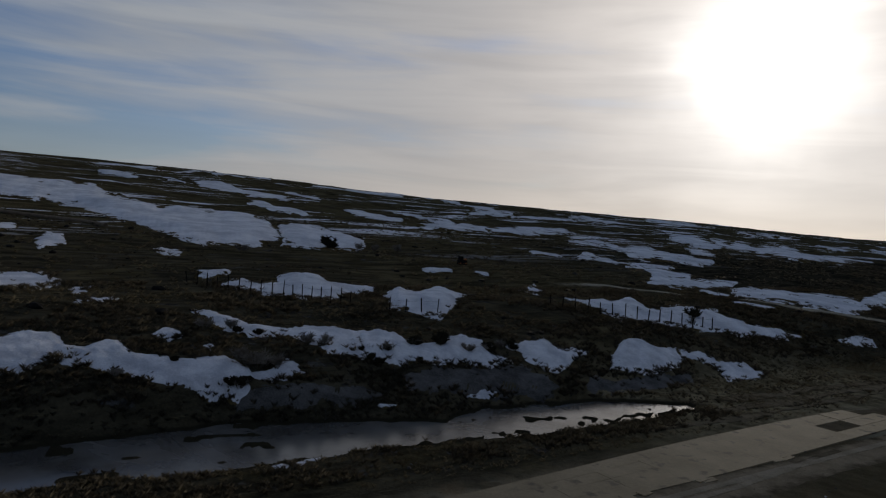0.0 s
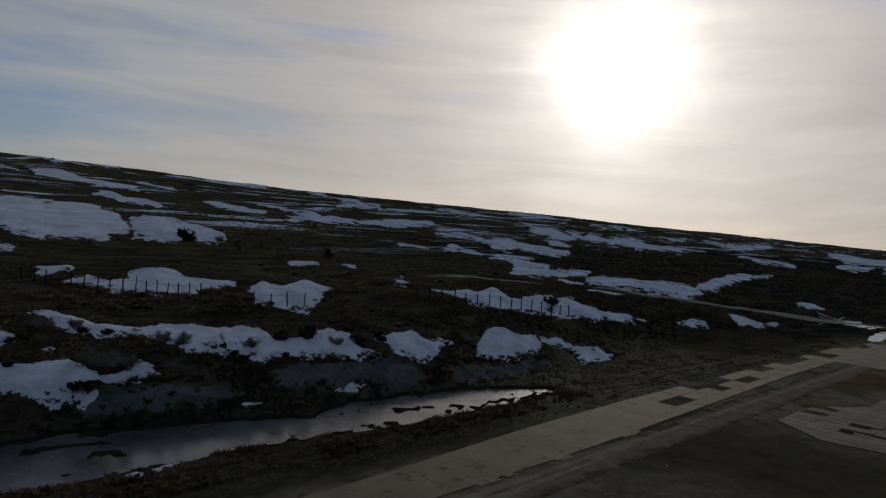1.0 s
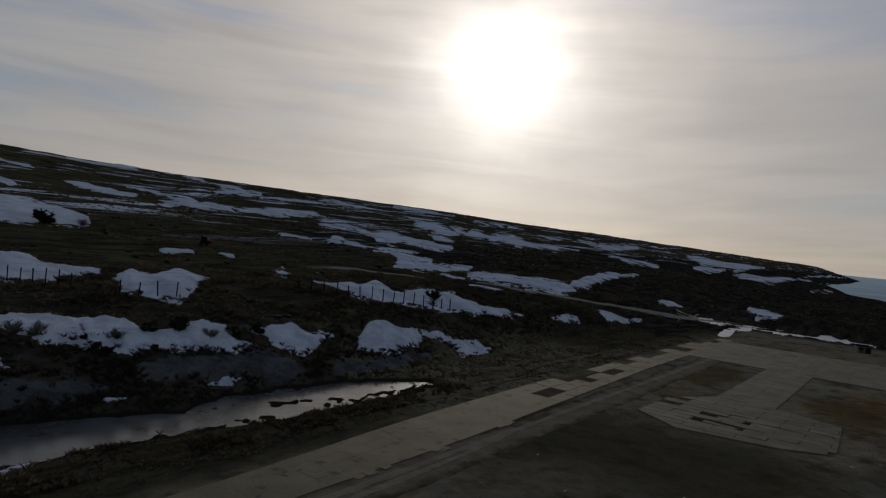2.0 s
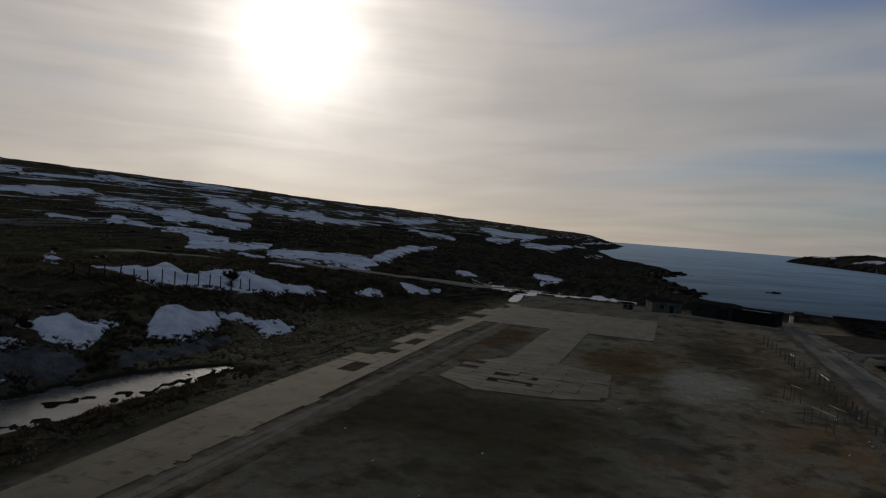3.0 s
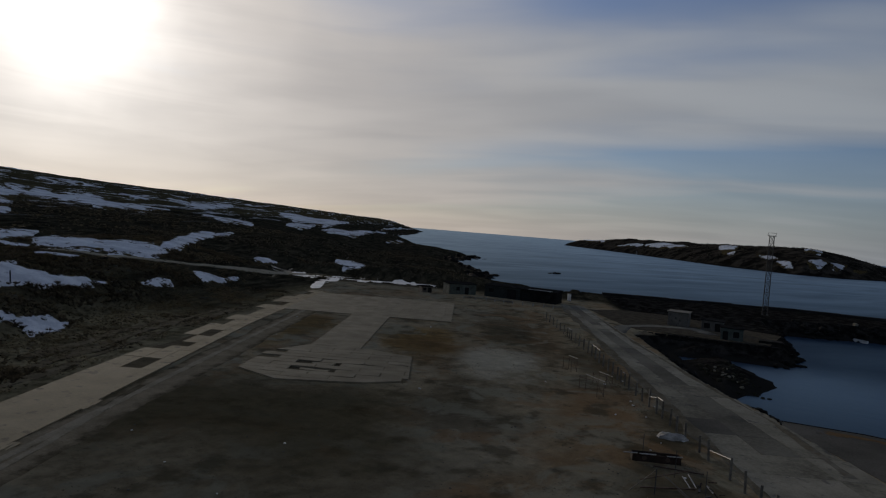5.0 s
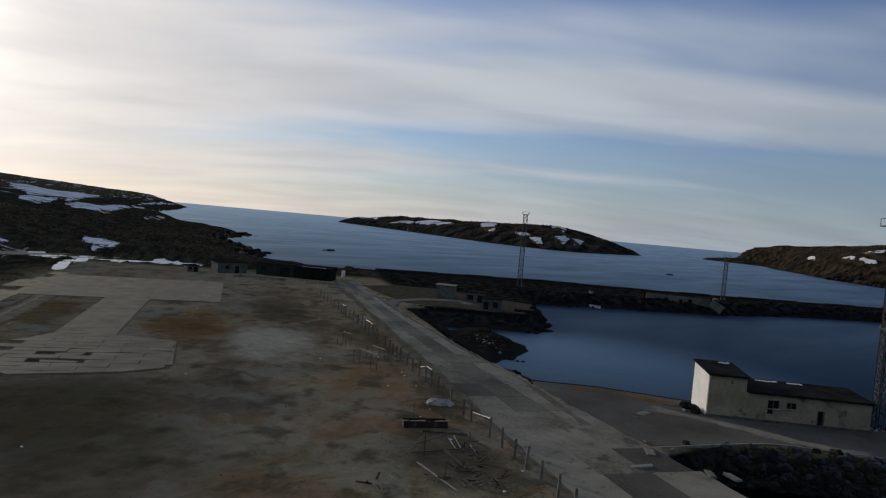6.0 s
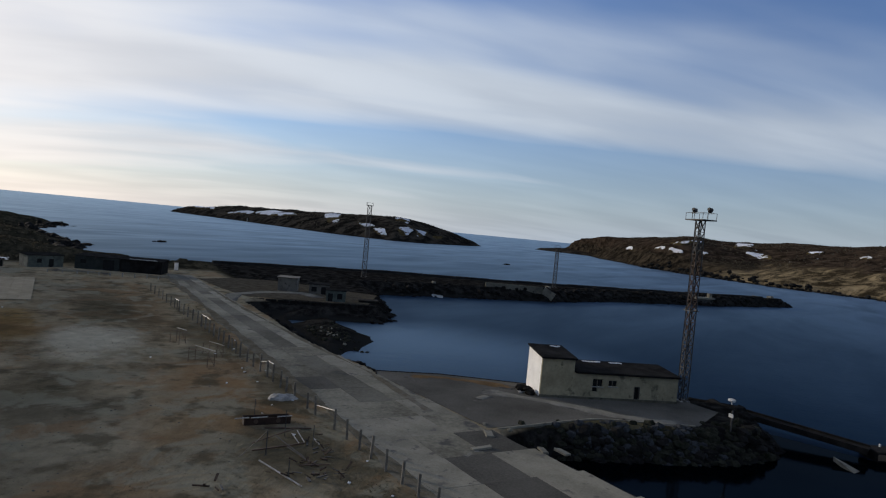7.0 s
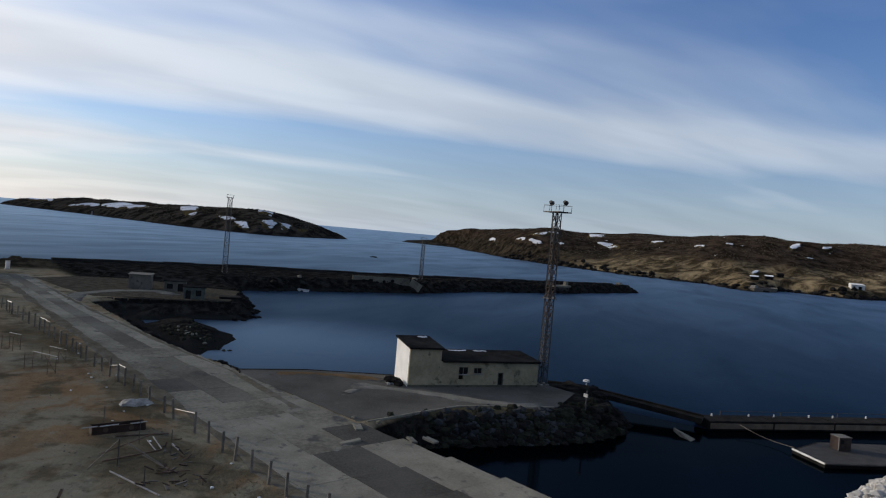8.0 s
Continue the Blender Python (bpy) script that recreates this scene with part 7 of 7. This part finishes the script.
def tufts(name, count, spot, tall, mat, label, seed, blades=5, lean=0.5, wide=0.12):
    """Many small tufts of thin blades, joined."""
    rnd = np.random.RandomState(seed)
    xy = spot(rnd, count)
    z = level(xy[:, 0], xy[:, 1])
    size = tall * (0.45 + 0.9 * rnd.rand(count))
    base = np.stack([xy[:, 0], xy[:, 1], z], -1)[:, None]
    ang = rnd.rand(count, blades) * 2 * np.pi
    out = lean * (0.4 + rnd.rand(count, blades)) * size[:, None]
    h = size[:, None] * (0.6 + 0.6 * rnd.rand(count, blades))
    w = wide * size[:, None] * (0.6 + 0.8 * rnd.rand(count, blades))
    d = np.stack([np.cos(ang), np.sin(ang), 0 * ang], -1)
    e = np.stack([-np.sin(ang), np.cos(ang), 0 * ang], -1)
    root = base + 0.25 * size[:, None, None] * (rnd.rand(count, blades, 3) - 0.5) * (1, 1, 0) - (0, 0, 0.03)
    tip = root + d * out[..., None] + h[..., None] * np.array([0, 0, 1])
    mid = root + d * (0.35 * out)[..., None] + (0.6 * h)[..., None] * np.array([0, 0, 1])
    verts = np.stack([root - e * w[..., None], root + e * w[..., None], mid + e * 0.8 * w[..., None], tip, mid - e * 0.8 * w[..., None]], 2).reshape(-1, 3)
    k = np.arange(count * blades) * 5
    me = bpy.data.meshes.new(name)
    me.vertices.add(len(verts))
    me.vertices.foreach_set("co", verts.astype(np.float32).ravel())
    me.loops.add(len(verts))
    me.loops.foreach_set("vertex_index", np.arange(len(verts)))
    me.polygons.add(len(k))
    me.polygons.foreach_set("loop_start", k)
    me.polygons.foreach_set("loop_total", np.full(len(k), 5))
    me.update(calc_edges=True)
    me.materials.append(mat)
    return tagged(new(name, me), label, name.replace("_", " "), kind="stuff")


def bare(x, y):
    """Whether a place is free of the snow banks."""
    free = np.ones(x.shape, bool)
    for c, a, b in lies:
        det = a[0] * b[1] - a[1] * b[0]
        if abs(det) > 1e-6:
            dx, dy = x - c[0], y - c[1]
            free &= ((dx * b[1] - dy * b[0]) / det) ** 2 + ((a[0] * dy - a[1] * dx) / det) ** 2 > 1.05
    for ring in fields:
        xs, ys = [p[0] for p in ring], [p[1] for p in ring]
        close = free & (x > min(xs)) & (x < max(xs)) & (y > min(ys)) & (y < max(ys))
        free[close] &= inside(x[close], y[close], ring) < 0
    return free


def strip(u0, u1, v0, v1, clump=9.0, keep=0.0):
    """Places in a stretch of the plan, thicker in clumps."""
    def spot(rnd, count):
        u = u0 + (u1 - u0) * rnd.rand(count * 6)
        v = v0 + (v1 - v0) * rnd.rand(count * 6)
        x, y = S(u, v)
        good = (fbm(x / clump + 31, y / clump + 7, 3) + 0.10 * rnd.rand(count * 6) > keep) & (level(x, y) > -0.25) & (bare(x, y) | (rnd.rand(count * 6) < 0.03))
        return np.stack([x[good], y[good]], -1)[:count]
    return spot


def grow(name, count, spot, *rest, **more):
    probe = spot(np.random.RandomState(rest[3]), count)
    return tufts(name, len(probe), lambda rnd, n_: probe, *rest, **more)


grow("scrub", 4200, strip(-40, 74, 46, 72, 5.0, 0.03), 0.42, TWIG, "low bare brown scrub along the pond", 1, blades=13, lean=0.8, wide=0.032)
grow("scrub", 9000, strip(-60, 220, 64, 112, 8.0, 0.06), 0.5, TWIG, "dark bare scrub on the lower slope", 2, blades=15, lean=0.9, wide=0.04)
grow("scrub", 3500, strip(-120, 420, 105, 300, 22.0, 0.03), 0.45, TWIG, "dark scrub clumps on the hillside", 3, blades=12, lean=1.2, wide=0.09)
grow("scrub", 3000, strip(215, 400, 0, 120, 14.0, 0.0), 0.45, TWIG, "dark scrub on the low headland", 4, blades=10, lean=0.9, wide=0.08)
grow("scrub", 1700, strip(-40, 175, 44.4, 57, 3.2, 0.11), 0.30, TWIG, "dark tussocks on the verge above the road", 16, blades=14, lean=0.8, wide=0.035)
grow("dead_grass", 6000, strip(-40, 170, 44, 64, 6.0, 0.0), 0.24, STRAW, "dead straw-coloured grass beside the road", 5, blades=10, lean=0.9, wide=0.035)
grow("dead_grass", 5000, strip(20, 180, -22, 33, 9.0, 0.10), 0.10, STRAW, "thin dead grass in the gravel yard", 6, blades=5, lean=1.0, wide=0.09)
grow("dead_grass", 1500, strip(20, 150, -27.0, -21, 5.0, 0.08), 0.13, STRAW, "dead grass along the yard fence", 7, blades=6, lean=0.9, wide=0.06)

grow("dead_grass", 9000, strip(-60, 220, 60, 112, 7.0, 0.0), 0.34, STRAW, "dead tan grass among the scrub on the slope", 8, blades=10, lean=1.1, wide=0.035)
grow("dead_grass", 4000, strip(-120, 420, 108, 260, 18.0, 0.02), 0.5, STRAW, "dead tan grass higher on the hillside", 9, blades=9, lean=1.3, wide=0.07)


def box_of(x0, x1, y0, y1, low, clump, keep):
    """Places in a stretch of far land above a height, thicker in clumps."""
    def spot(rnd, count):
        x, y = x0 + (x1 - x0) * rnd.rand(count * 6), y0 + (y1 - y0) * rnd.rand(count * 6)
        good = (fbm(x / clump + 11, y / clump + 3, 3) + 0.1 * rnd.rand(count * 6) > keep) & (level(x, y) > low) & bare(x, y)
        return np.stack([x[good], y[good]], -1)[:count]
    return spot


grow("scrub", 7000, box_of(430, 1150, -900, -190, 9.0, 40.0, 0.0), 0.95, TWIG, "dark brown bushes over the far bank", 10, blades=7, lean=0.9, wide=0.22)
grow("scrub", 900, box_of(430, 800, -700, -200, -1.5, 16.0, 0.10), 0.8, TWIG, "dark bushes on the far bank's grass slope", 12, blades=7, lean=0.9, wide=0.22)
grow("scrub", 3000, box_of(890, 1800, -20, 800, 2.0, 40.0, 0.0), 1.1, TWIG, "low dark scrub over the island", 11, blades=6, lean=1.2, wide=0.25)


def pebbles(name, count, spot, size, mat, label, seed):
    rnd = random.Random(seed)
    q = Shape()
    for x, y in spot(np.random.RandomState(seed), count):
        s = size * (0.5 + 1.2 * rnd.random() ** 2)
        q.stone((x, y, float(level(x, y)) + 0.1 * s), s, rnd, 0.6)
    return lone(name, q, mat, label, "stones", kind="stuff")


pebbles("loose_stones", 500, strip(20, 150, -27, 34, 6.0, -0.02), 0.07, ROCK, "loose grey stones on the gravel yard", 71)
pebbles("loose_stones", 160, strip(-40, 150, 44.5, 60, 6.0, 0.0), 0.16, ROCK, "grey stones along the roadside ditch", 72)
pebbles("hill_rocks", 350, strip(-80, 300, 62, 240, 10.0, 0.08), 0.6, SHADED_WET_ROCK, "dark rocks scattered over the hillside", 73)


# bare bushes: stems and a crown of fine twigs
def bush(x, y, tall, seed, label="leafless grey-brown bush by the snow", bark=None, thick=1.0):
    rnd = random.Random(seed)
    t = thing("bush", label, "bush", "bare bushes", at=pose(x, y, float(level(x, y)) - 0.05))
    stems, crown = Shape(), Shape()
    for k in range(9):
        a, tilt = rnd.uniform(0, 6.28), rnd.uniform(0.15, 0.75)
        tip = Vector((math.cos(a) * tilt * tall, math.sin(a) * tilt * tall, tall * rnd.uniform(0.6, 0.85)))
        stems.tube((0.1 * math.cos(a), 0.1 * math.sin(a), 0), tip, 0.035, 5, 0.015)
        for j in range(34):
            root = tip * rnd.uniform(0.45, 1.0)
            d = Vector((rnd.gauss(0, 1), rnd.gauss(0, 1), abs(rnd.gauss(0.5, 0.7)))).normalized() * tall * rnd.uniform(0.15, 0.38)
            crown.beam(root, root + d, thick * (0.018 + 0.006 * tall))
    part("stems", stems, TWIG, t)
    part("crown", crown, bark or BARK, t)
    return t


BARK = plain("grey_twig_bark", (0.09, 0.08, 0.068), (0.2, 0.185, 0.165), 0.6, 9.0, 0.95, 0.0, 0.01, spec=0.0)
for k, (x, y, h) in enumerate([(-18.6, 71.2, 2.3), (-20.4, 71.6, 1.9), (-16.8, 72.2, 1.8), (-19.5, 68.0, 1.2), (-30.3, 63.8, 1.2), (-14.9, 79.6, 1.8), (-13.2, 80.4, 1.6), (-5.9, 81.7, 1.5), (-27.5, 79.5, 1.6), (-24.6, 81.5, 1.5), (-2.6, 84.8, 1.3),
                               (4.4, 86.4, 1.5), (9.2, 90.5, 1.4), (6.9, 88.2, 1.2), (-44, 150, 2.4), (-22, 180, 2.8), (-18, 182, 2.6), (-12, 186, 2.8)]):
    bush(x, y, h, 100 + k)
DARK_BARK = plain("dark_evergreen_twigs", (0.012, 0.0115, 0.008), (0.034, 0.031, 0.021), 0.6, 9.0, 0.95, 0.0, 0.01, spec=0.0)
DARK_BUSHES = [(-5.6, 81.9, 1.0), (-2.7, 84.7, 1.4), (-2.3, 85.7, 1.4), (0.6, 86.5, 1.9), (1.1, 89.0, 1.5), (7.1, 89.1, 1.2), (7.5, 88.2, 1.1), (-20.3, 67.8, 1.1), (-19.5, 68.1, 1.2), (-18.9, 68.6, 0.9), (-30.8, 182.1, 3.4), (-28.9, 177.9, 2.6),
               (-1.5, 81.5, 0.6), (-7.4, 78.8, 1.0), (-6.2, 78.4, 0.9), (-23.7, 80.6, 0.8), (-21.4, 81.0, 0.8), (-26.5, 68.8, 0.7), (48.2, 125.8, 2.2), (10.3, 92.5, 1.0), (11.1, 91.1, 1.2), (-8.7, 80.9, 0.7)]
for k, (x, y, h) in enumerate(DARK_BUSHES):
    bush(x, y, h, 200 + k, "low dense dark bush standing in snow", DARK_BARK, 3.6)


def rims(rnd, count):
    """Places along the melting edges of the near snow."""
    got = []
    for ring in fields:
        if np.hypot(*ring[0]) < 160:
            for (xa, ya), (xb, yb) in zip(ring, ring[1:] + ring[:1]):
                k = max(2, int(3.0 * math.hypot(xb - xa, yb - ya)))
                f = rnd.rand(k)
                keep = fbm((xa + (xb - xa) * f) / 3, (ya + (yb - ya) * f) / 3, 2) > -0.02
                got.append(np.stack([xa + (xb - xa) * f + rnd.normal(0, 0.5, k), ya + (yb - ya) * f + rnd.normal(0, 0.6, k)], -1)[keep])
    return np.concatenate(got)[:count]


grow("scrub", 4000, rims, 0.5, TWIG, "dark scrub along the melting edge of the snow", 15, blades=15, lean=0.8, wide=0.04)

# ---- slabs, last ----


def slab_kind(lx, ly, h, mat, seed):
    """A worn slab with chamfered edges and one chipped corner."""
    rnd = random.Random(seed)
    x, y, c = lx / 2, ly / 2, 0.008
    chip = [rnd.choice((0.01, 0.02, 0.04, 0.16)) for _ in range(4)]
    signs = [(-1, -1), (1, -1), (1, 1), (-1, 1)]
    ring = []
    for (sx, sy), d in zip(signs, chip):
        a, b = (sx * (x - d), sy * y), (sx * x, sy * (y - d * rnd.uniform(0.5, 1)))
        ring += [a, b] if sx * sy < 0 else [b, a]
    k = len(ring)
    shrink = lambda p: (p[0] * (1 - c / x), p[1] * (1 - c / y))
    verts = [(*p, -0.12) for p in ring] + [(*p, h - c) for p in ring] + [(*shrink(p), h) for p in ring]
    faces = [(i, (i + 1) % k, k + (i + 1) % k, k + i) for i in range(k)] + [(k + i, k + (i + 1) % k, 2 * k + (i + 1) % k, 2 * k + i) for i in range(k)] + [tuple(range(2 * k, 3 * k))]
    me = mesh_of("slab", verts, faces, False)
    if me.polygons[-1].normal.z < 0:
        me.flip_normals()
    me.materials.append(mat)
    return me


SITE = math.degrees(math.atan2(U[1], U[0]))


def lay(parent, kinds, u, v, turn, rnd, rise=0.0, jitter=0.02, tilt=0.25):
    x, y = S(u + rnd.gauss(0, jitter), v + rnd.gauss(0, jitter))
    ob = new("slab", rnd.choice(kinds))
    ob.parent = parent
    ob.matrix_basis = pose(x, y, 0.02 + rise + rnd.uniform(0, 0.02), rnd.gauss(0, tilt), rnd.gauss(0, tilt), SITE + turn + rnd.gauss(0, 0.06))


rnd = random.Random(77)


def road_edges(u):
    """The road's lower and upper edge at a distance along it."""
    return float(np.interp(u, [-45, 48, 58, 70, 84, 103, 118, 182], [34.8, 35.0, 35.1, 35.7, 36.2, 37.0, 37.6, 37.8])), float(np.interp(u, [-45, 30, 42, 50, 60, 75, 90], [40.4, 40.6, 41.5, 42.2, 42.8, 43.3, 43.5]))


def road_slab(u0, u1, a, b, top=0.12, lean=0.0):
    """One slab between two stations and two shares of the road's width."""
    ring = []
    for u, f in ((u0, a), (u1, a), (u1, b), (u0, b)):
        low, high = road_edges(u)
        ring.append(Vector((*S(u, low + (high - low) * f), 0)))
    centre = sum(ring, Vector()) / 4
    inner = [(p - centre) * (1 - 0.003 / max(0.5, (p - centre).length)) for p in ring]
    verts = [(p.x, p.y, -0.1) for p in inner] + [(p.x, p.y, top - 0.006) for p in inner] + [(p.x * 0.998, p.y * 0.998, top) for p in inner]
    faces = [(k, (k + 1) % 4, 4 + (k + 1) % 4, 4 + k) for k in range(4)] + [(4 + k, 4 + (k + 1) % 4, 8 + (k + 1) % 4, 8 + k) for k in range(4)] + [(8, 9, 10, 11)]
    me = mesh_of("slab", verts, faces, False)
    me.materials.append(SLAB)
    ob = new("slab", me)
    ob.parent = road
    ob.matrix_basis = pose(centre.x, centre.y, 0.0, rnd.gauss(0, lean), rnd.gauss(0, lean), rnd.gauss(0, lean))


# close-jointed as far as the pad, broken round the settled stretch
for i in range(20):
    for k in range(4):
        broken = 34 < -41 + 6 * i < 49 and k > 0
        road_slab(-41 + 6 * i, -35 + 6 * i, k / 4, (k + 1) / 4, 0.12, 0.35 if broken else 0.0)
# loose slabs beyond, some gone
for i in range(17):
    u = 79 + 6 * i
    for k, (a, b) in enumerate(((0.0, 0.285), (0.285, 0.62), (0.62, 1.0 - 0.02 * (u > 100)))):
        if (k == 1 and u in (79, 103)) or (k == 2 and (u in (91, 97, 115) or (u > 122 and rnd.random() < 0.75))) or (k == 1 and u > 130 and rnd.random() < 0.3):
            continue
        if k == 1 and u == 91:
            road_slab(91, 93.8, a, b)
            continue
        road_slab(u + rnd.gauss(0, 0.06), u + 5.9 + rnd.gauss(0, 0.06), a, b - 0.008, 0.11 + rnd.uniform(0, 0.03), 0.12)

shard_kinds = [slab_kind(x, y, 0.08, SLAB, 70 + k) for k, (x, y) in enumerate([(1.6, 0.7), (0.9, 0.6), (2.3, 0.5), (1.2, 0.9)])]
for k in range(10):
    u = rnd.uniform(28, 64)
    lay(road, shard_kinds, u, road_edges(u)[0] + rnd.gauss(-0.1, 0.16), rnd.gauss(0, 9), rnd, rise=rnd.uniform(0.0, 0.05), jitter=0.1, tilt=2.0)
pad_kinds = [slab_kind(5.975, 1.955, 0.12, PAD, 20 + k) for k in range(6)]
OCTAGON = [(84.5, 6.2), (100.2, 7.0), (106.0, 21.4), (96.0, 27.8), (84.2, 28.0), (79.8, 22.0), (81.6, 11.6)]


def cut(ring, outline):
    """The part of a convex ring that lies inside a convex outline."""
    for (ax, ay), (bx, by) in zip(outline, outline[1:] + outline[:1]):
        side = lambda p: (bx - ax) * (p[1] - ay) - (by - ay) * (p[0] - ax)
        kept = []
        for p, q in zip(ring, ring[1:] + ring[:1]):
            a, b = side(p), side(q)
            if a >= 0:
                kept.append(p)
            if a * b < 0:
                kept.append((p[0] + (q[0] - p[0]) * a / (a - b), p[1] + (q[1] - p[1]) * a / (a - b)))
        ring = kept
        if len(ring) < 3:
            return []
    return ring


def pad_slab(ring, top, lean):
    points = [Vector((*S(u, v), 0)) for u, v in ring]
    centre = sum(points, Vector()) / len(points)
    k = len(points)
    verts = [(*((p - centre) * f).xy, z) for f, z in ((1, -0.12), (1, top - 0.01), (0.994, top)) for p in points]
    faces = [(r * k + a, r * k + (a + 1) % k, (r + 1) * k + (a + 1) % k, (r + 1) * k + a) for r in range(2) for a in range(k)] + [tuple(range(2 * k, 3 * k))]
    me = mesh_of("slab", verts, faces, False)
    me.materials.append(PAD)
    ob = new("slab", me)
    ob.parent = pad
    ob.matrix_basis = pose(centre.x, centre.y, 0.0, rnd.gauss(0, lean), rnd.gauss(0, lean), rnd.gauss(0, 0.1))


for i in range(14):
    u = 79.6 + 1.98 * i
    cuts = [4.0] + list(np.arange(7.0 + 3.0 * (i % 2), 28, 6.0)) + [30.0]
    for a, b in zip(cuts, cuts[1:]):
        hollow = 86.0 < u + 1 < 91.5 and 13.0 < (a + b) / 2 < 23.5 and i != 4
        ring = cut([(u + 0.04, a + 0.03), (u + 1.93, a + 0.03), (u + 1.93, b - 0.03), (u + 0.04, b - 0.03)], OCTAGON)
        if len(ring) < 3 or rnd.random() < 0.03:
            continue
        if not hollow:
            beside = 84.0 < u + 1 < 93.5 and 9.0 < (a + b) / 2 < 26
            pad_slab(ring, 0.17 + rnd.uniform(0, 0.02), 0.8 if beside else 0.12)
        elif i % 2:
            # sunk and tipped into the hole
            middle = (a + b) / 2
            pad_slab([(u + 0.3, middle - 2.1), (u + 1.5, middle - 2.3), (u + 1.6, middle + 1.7), (u + 0.2, middle + 1.5)], 0.11, 2.0)
for i in range(7):
    for j in range(4):
        lay(pad, pad_kinds, 105.4 + 5.98 * i, 16.3 + 1.96 * j, 0, rnd, jitter=0.004, tilt=0.06)
for i in range(6):
    for j in range(18):
        u, v = 144.4 + 5.98 * i - 0.06 * j, 3.2 + 1.97 * j
        lay(pad, pad_kinds, u, v, 0, rnd, jitter=0.004, tilt=0.06)

quay_sets = {}


def quay_slabs(tone, wide):
    """Slab meshes of the quay road in one tone and width."""
    key = (tone, round(wide * 8) / 8)
    if key not in quay_sets:
        seed, mat = {"quay": (40, QUAY_SLAB), "pale": (50, QUAY_PALE), "dark": (45, QUAY_DARK), "tar": (60, ASPHALT)}[tone]
        quay_sets[key] = [slab_kind(5.997, key[1] - 0.01, 0.10 if tone == "pale" else 0.09, mat, seed + k) for k in range(4)]
    return quay_sets[key]


for i in range(35):
    u = -8 + 6.0 * i
    right = float(np.interp(u, [-10, 39, 56, 80, 100, 135, 196], [-47, -41.6, -39.4, -38.2, -36.4, -35.2, -35.0]))
    left = float(np.interp(u, [-10, 45, 77, 120, 196], [-25.2, -25.7, -26.8, -27.4, -28.5]))
    for j in range(3):
        wide = (left - right) / 3.0
        v = left - (j + 0.5) * wide
        tone = "quay"
        if j == 1 and u < 52:
            tone = "tar"
        elif (j == 0 and u < 62) or (j == 2 and u < 50) or (j == 2 and u > 80 and i % 4 != 1):
            tone = "pale"
        elif j == 1 and u >= 62 and i % 5 != 2:
            tone = "dark"
        elif j == 2 and 50 <= u < 57:
            tone = "tar"
        elif (j, i) in ((1, 14), (1, 13), (0, 14), (2, 12)) or rnd.random() < 0.06:
            tone = "tar" if u > 70 else "pale"
        lay(quay_road, quay_slabs(tone, wide), u, v, 0, rnd, jitter=0.008, tilt=0.06)
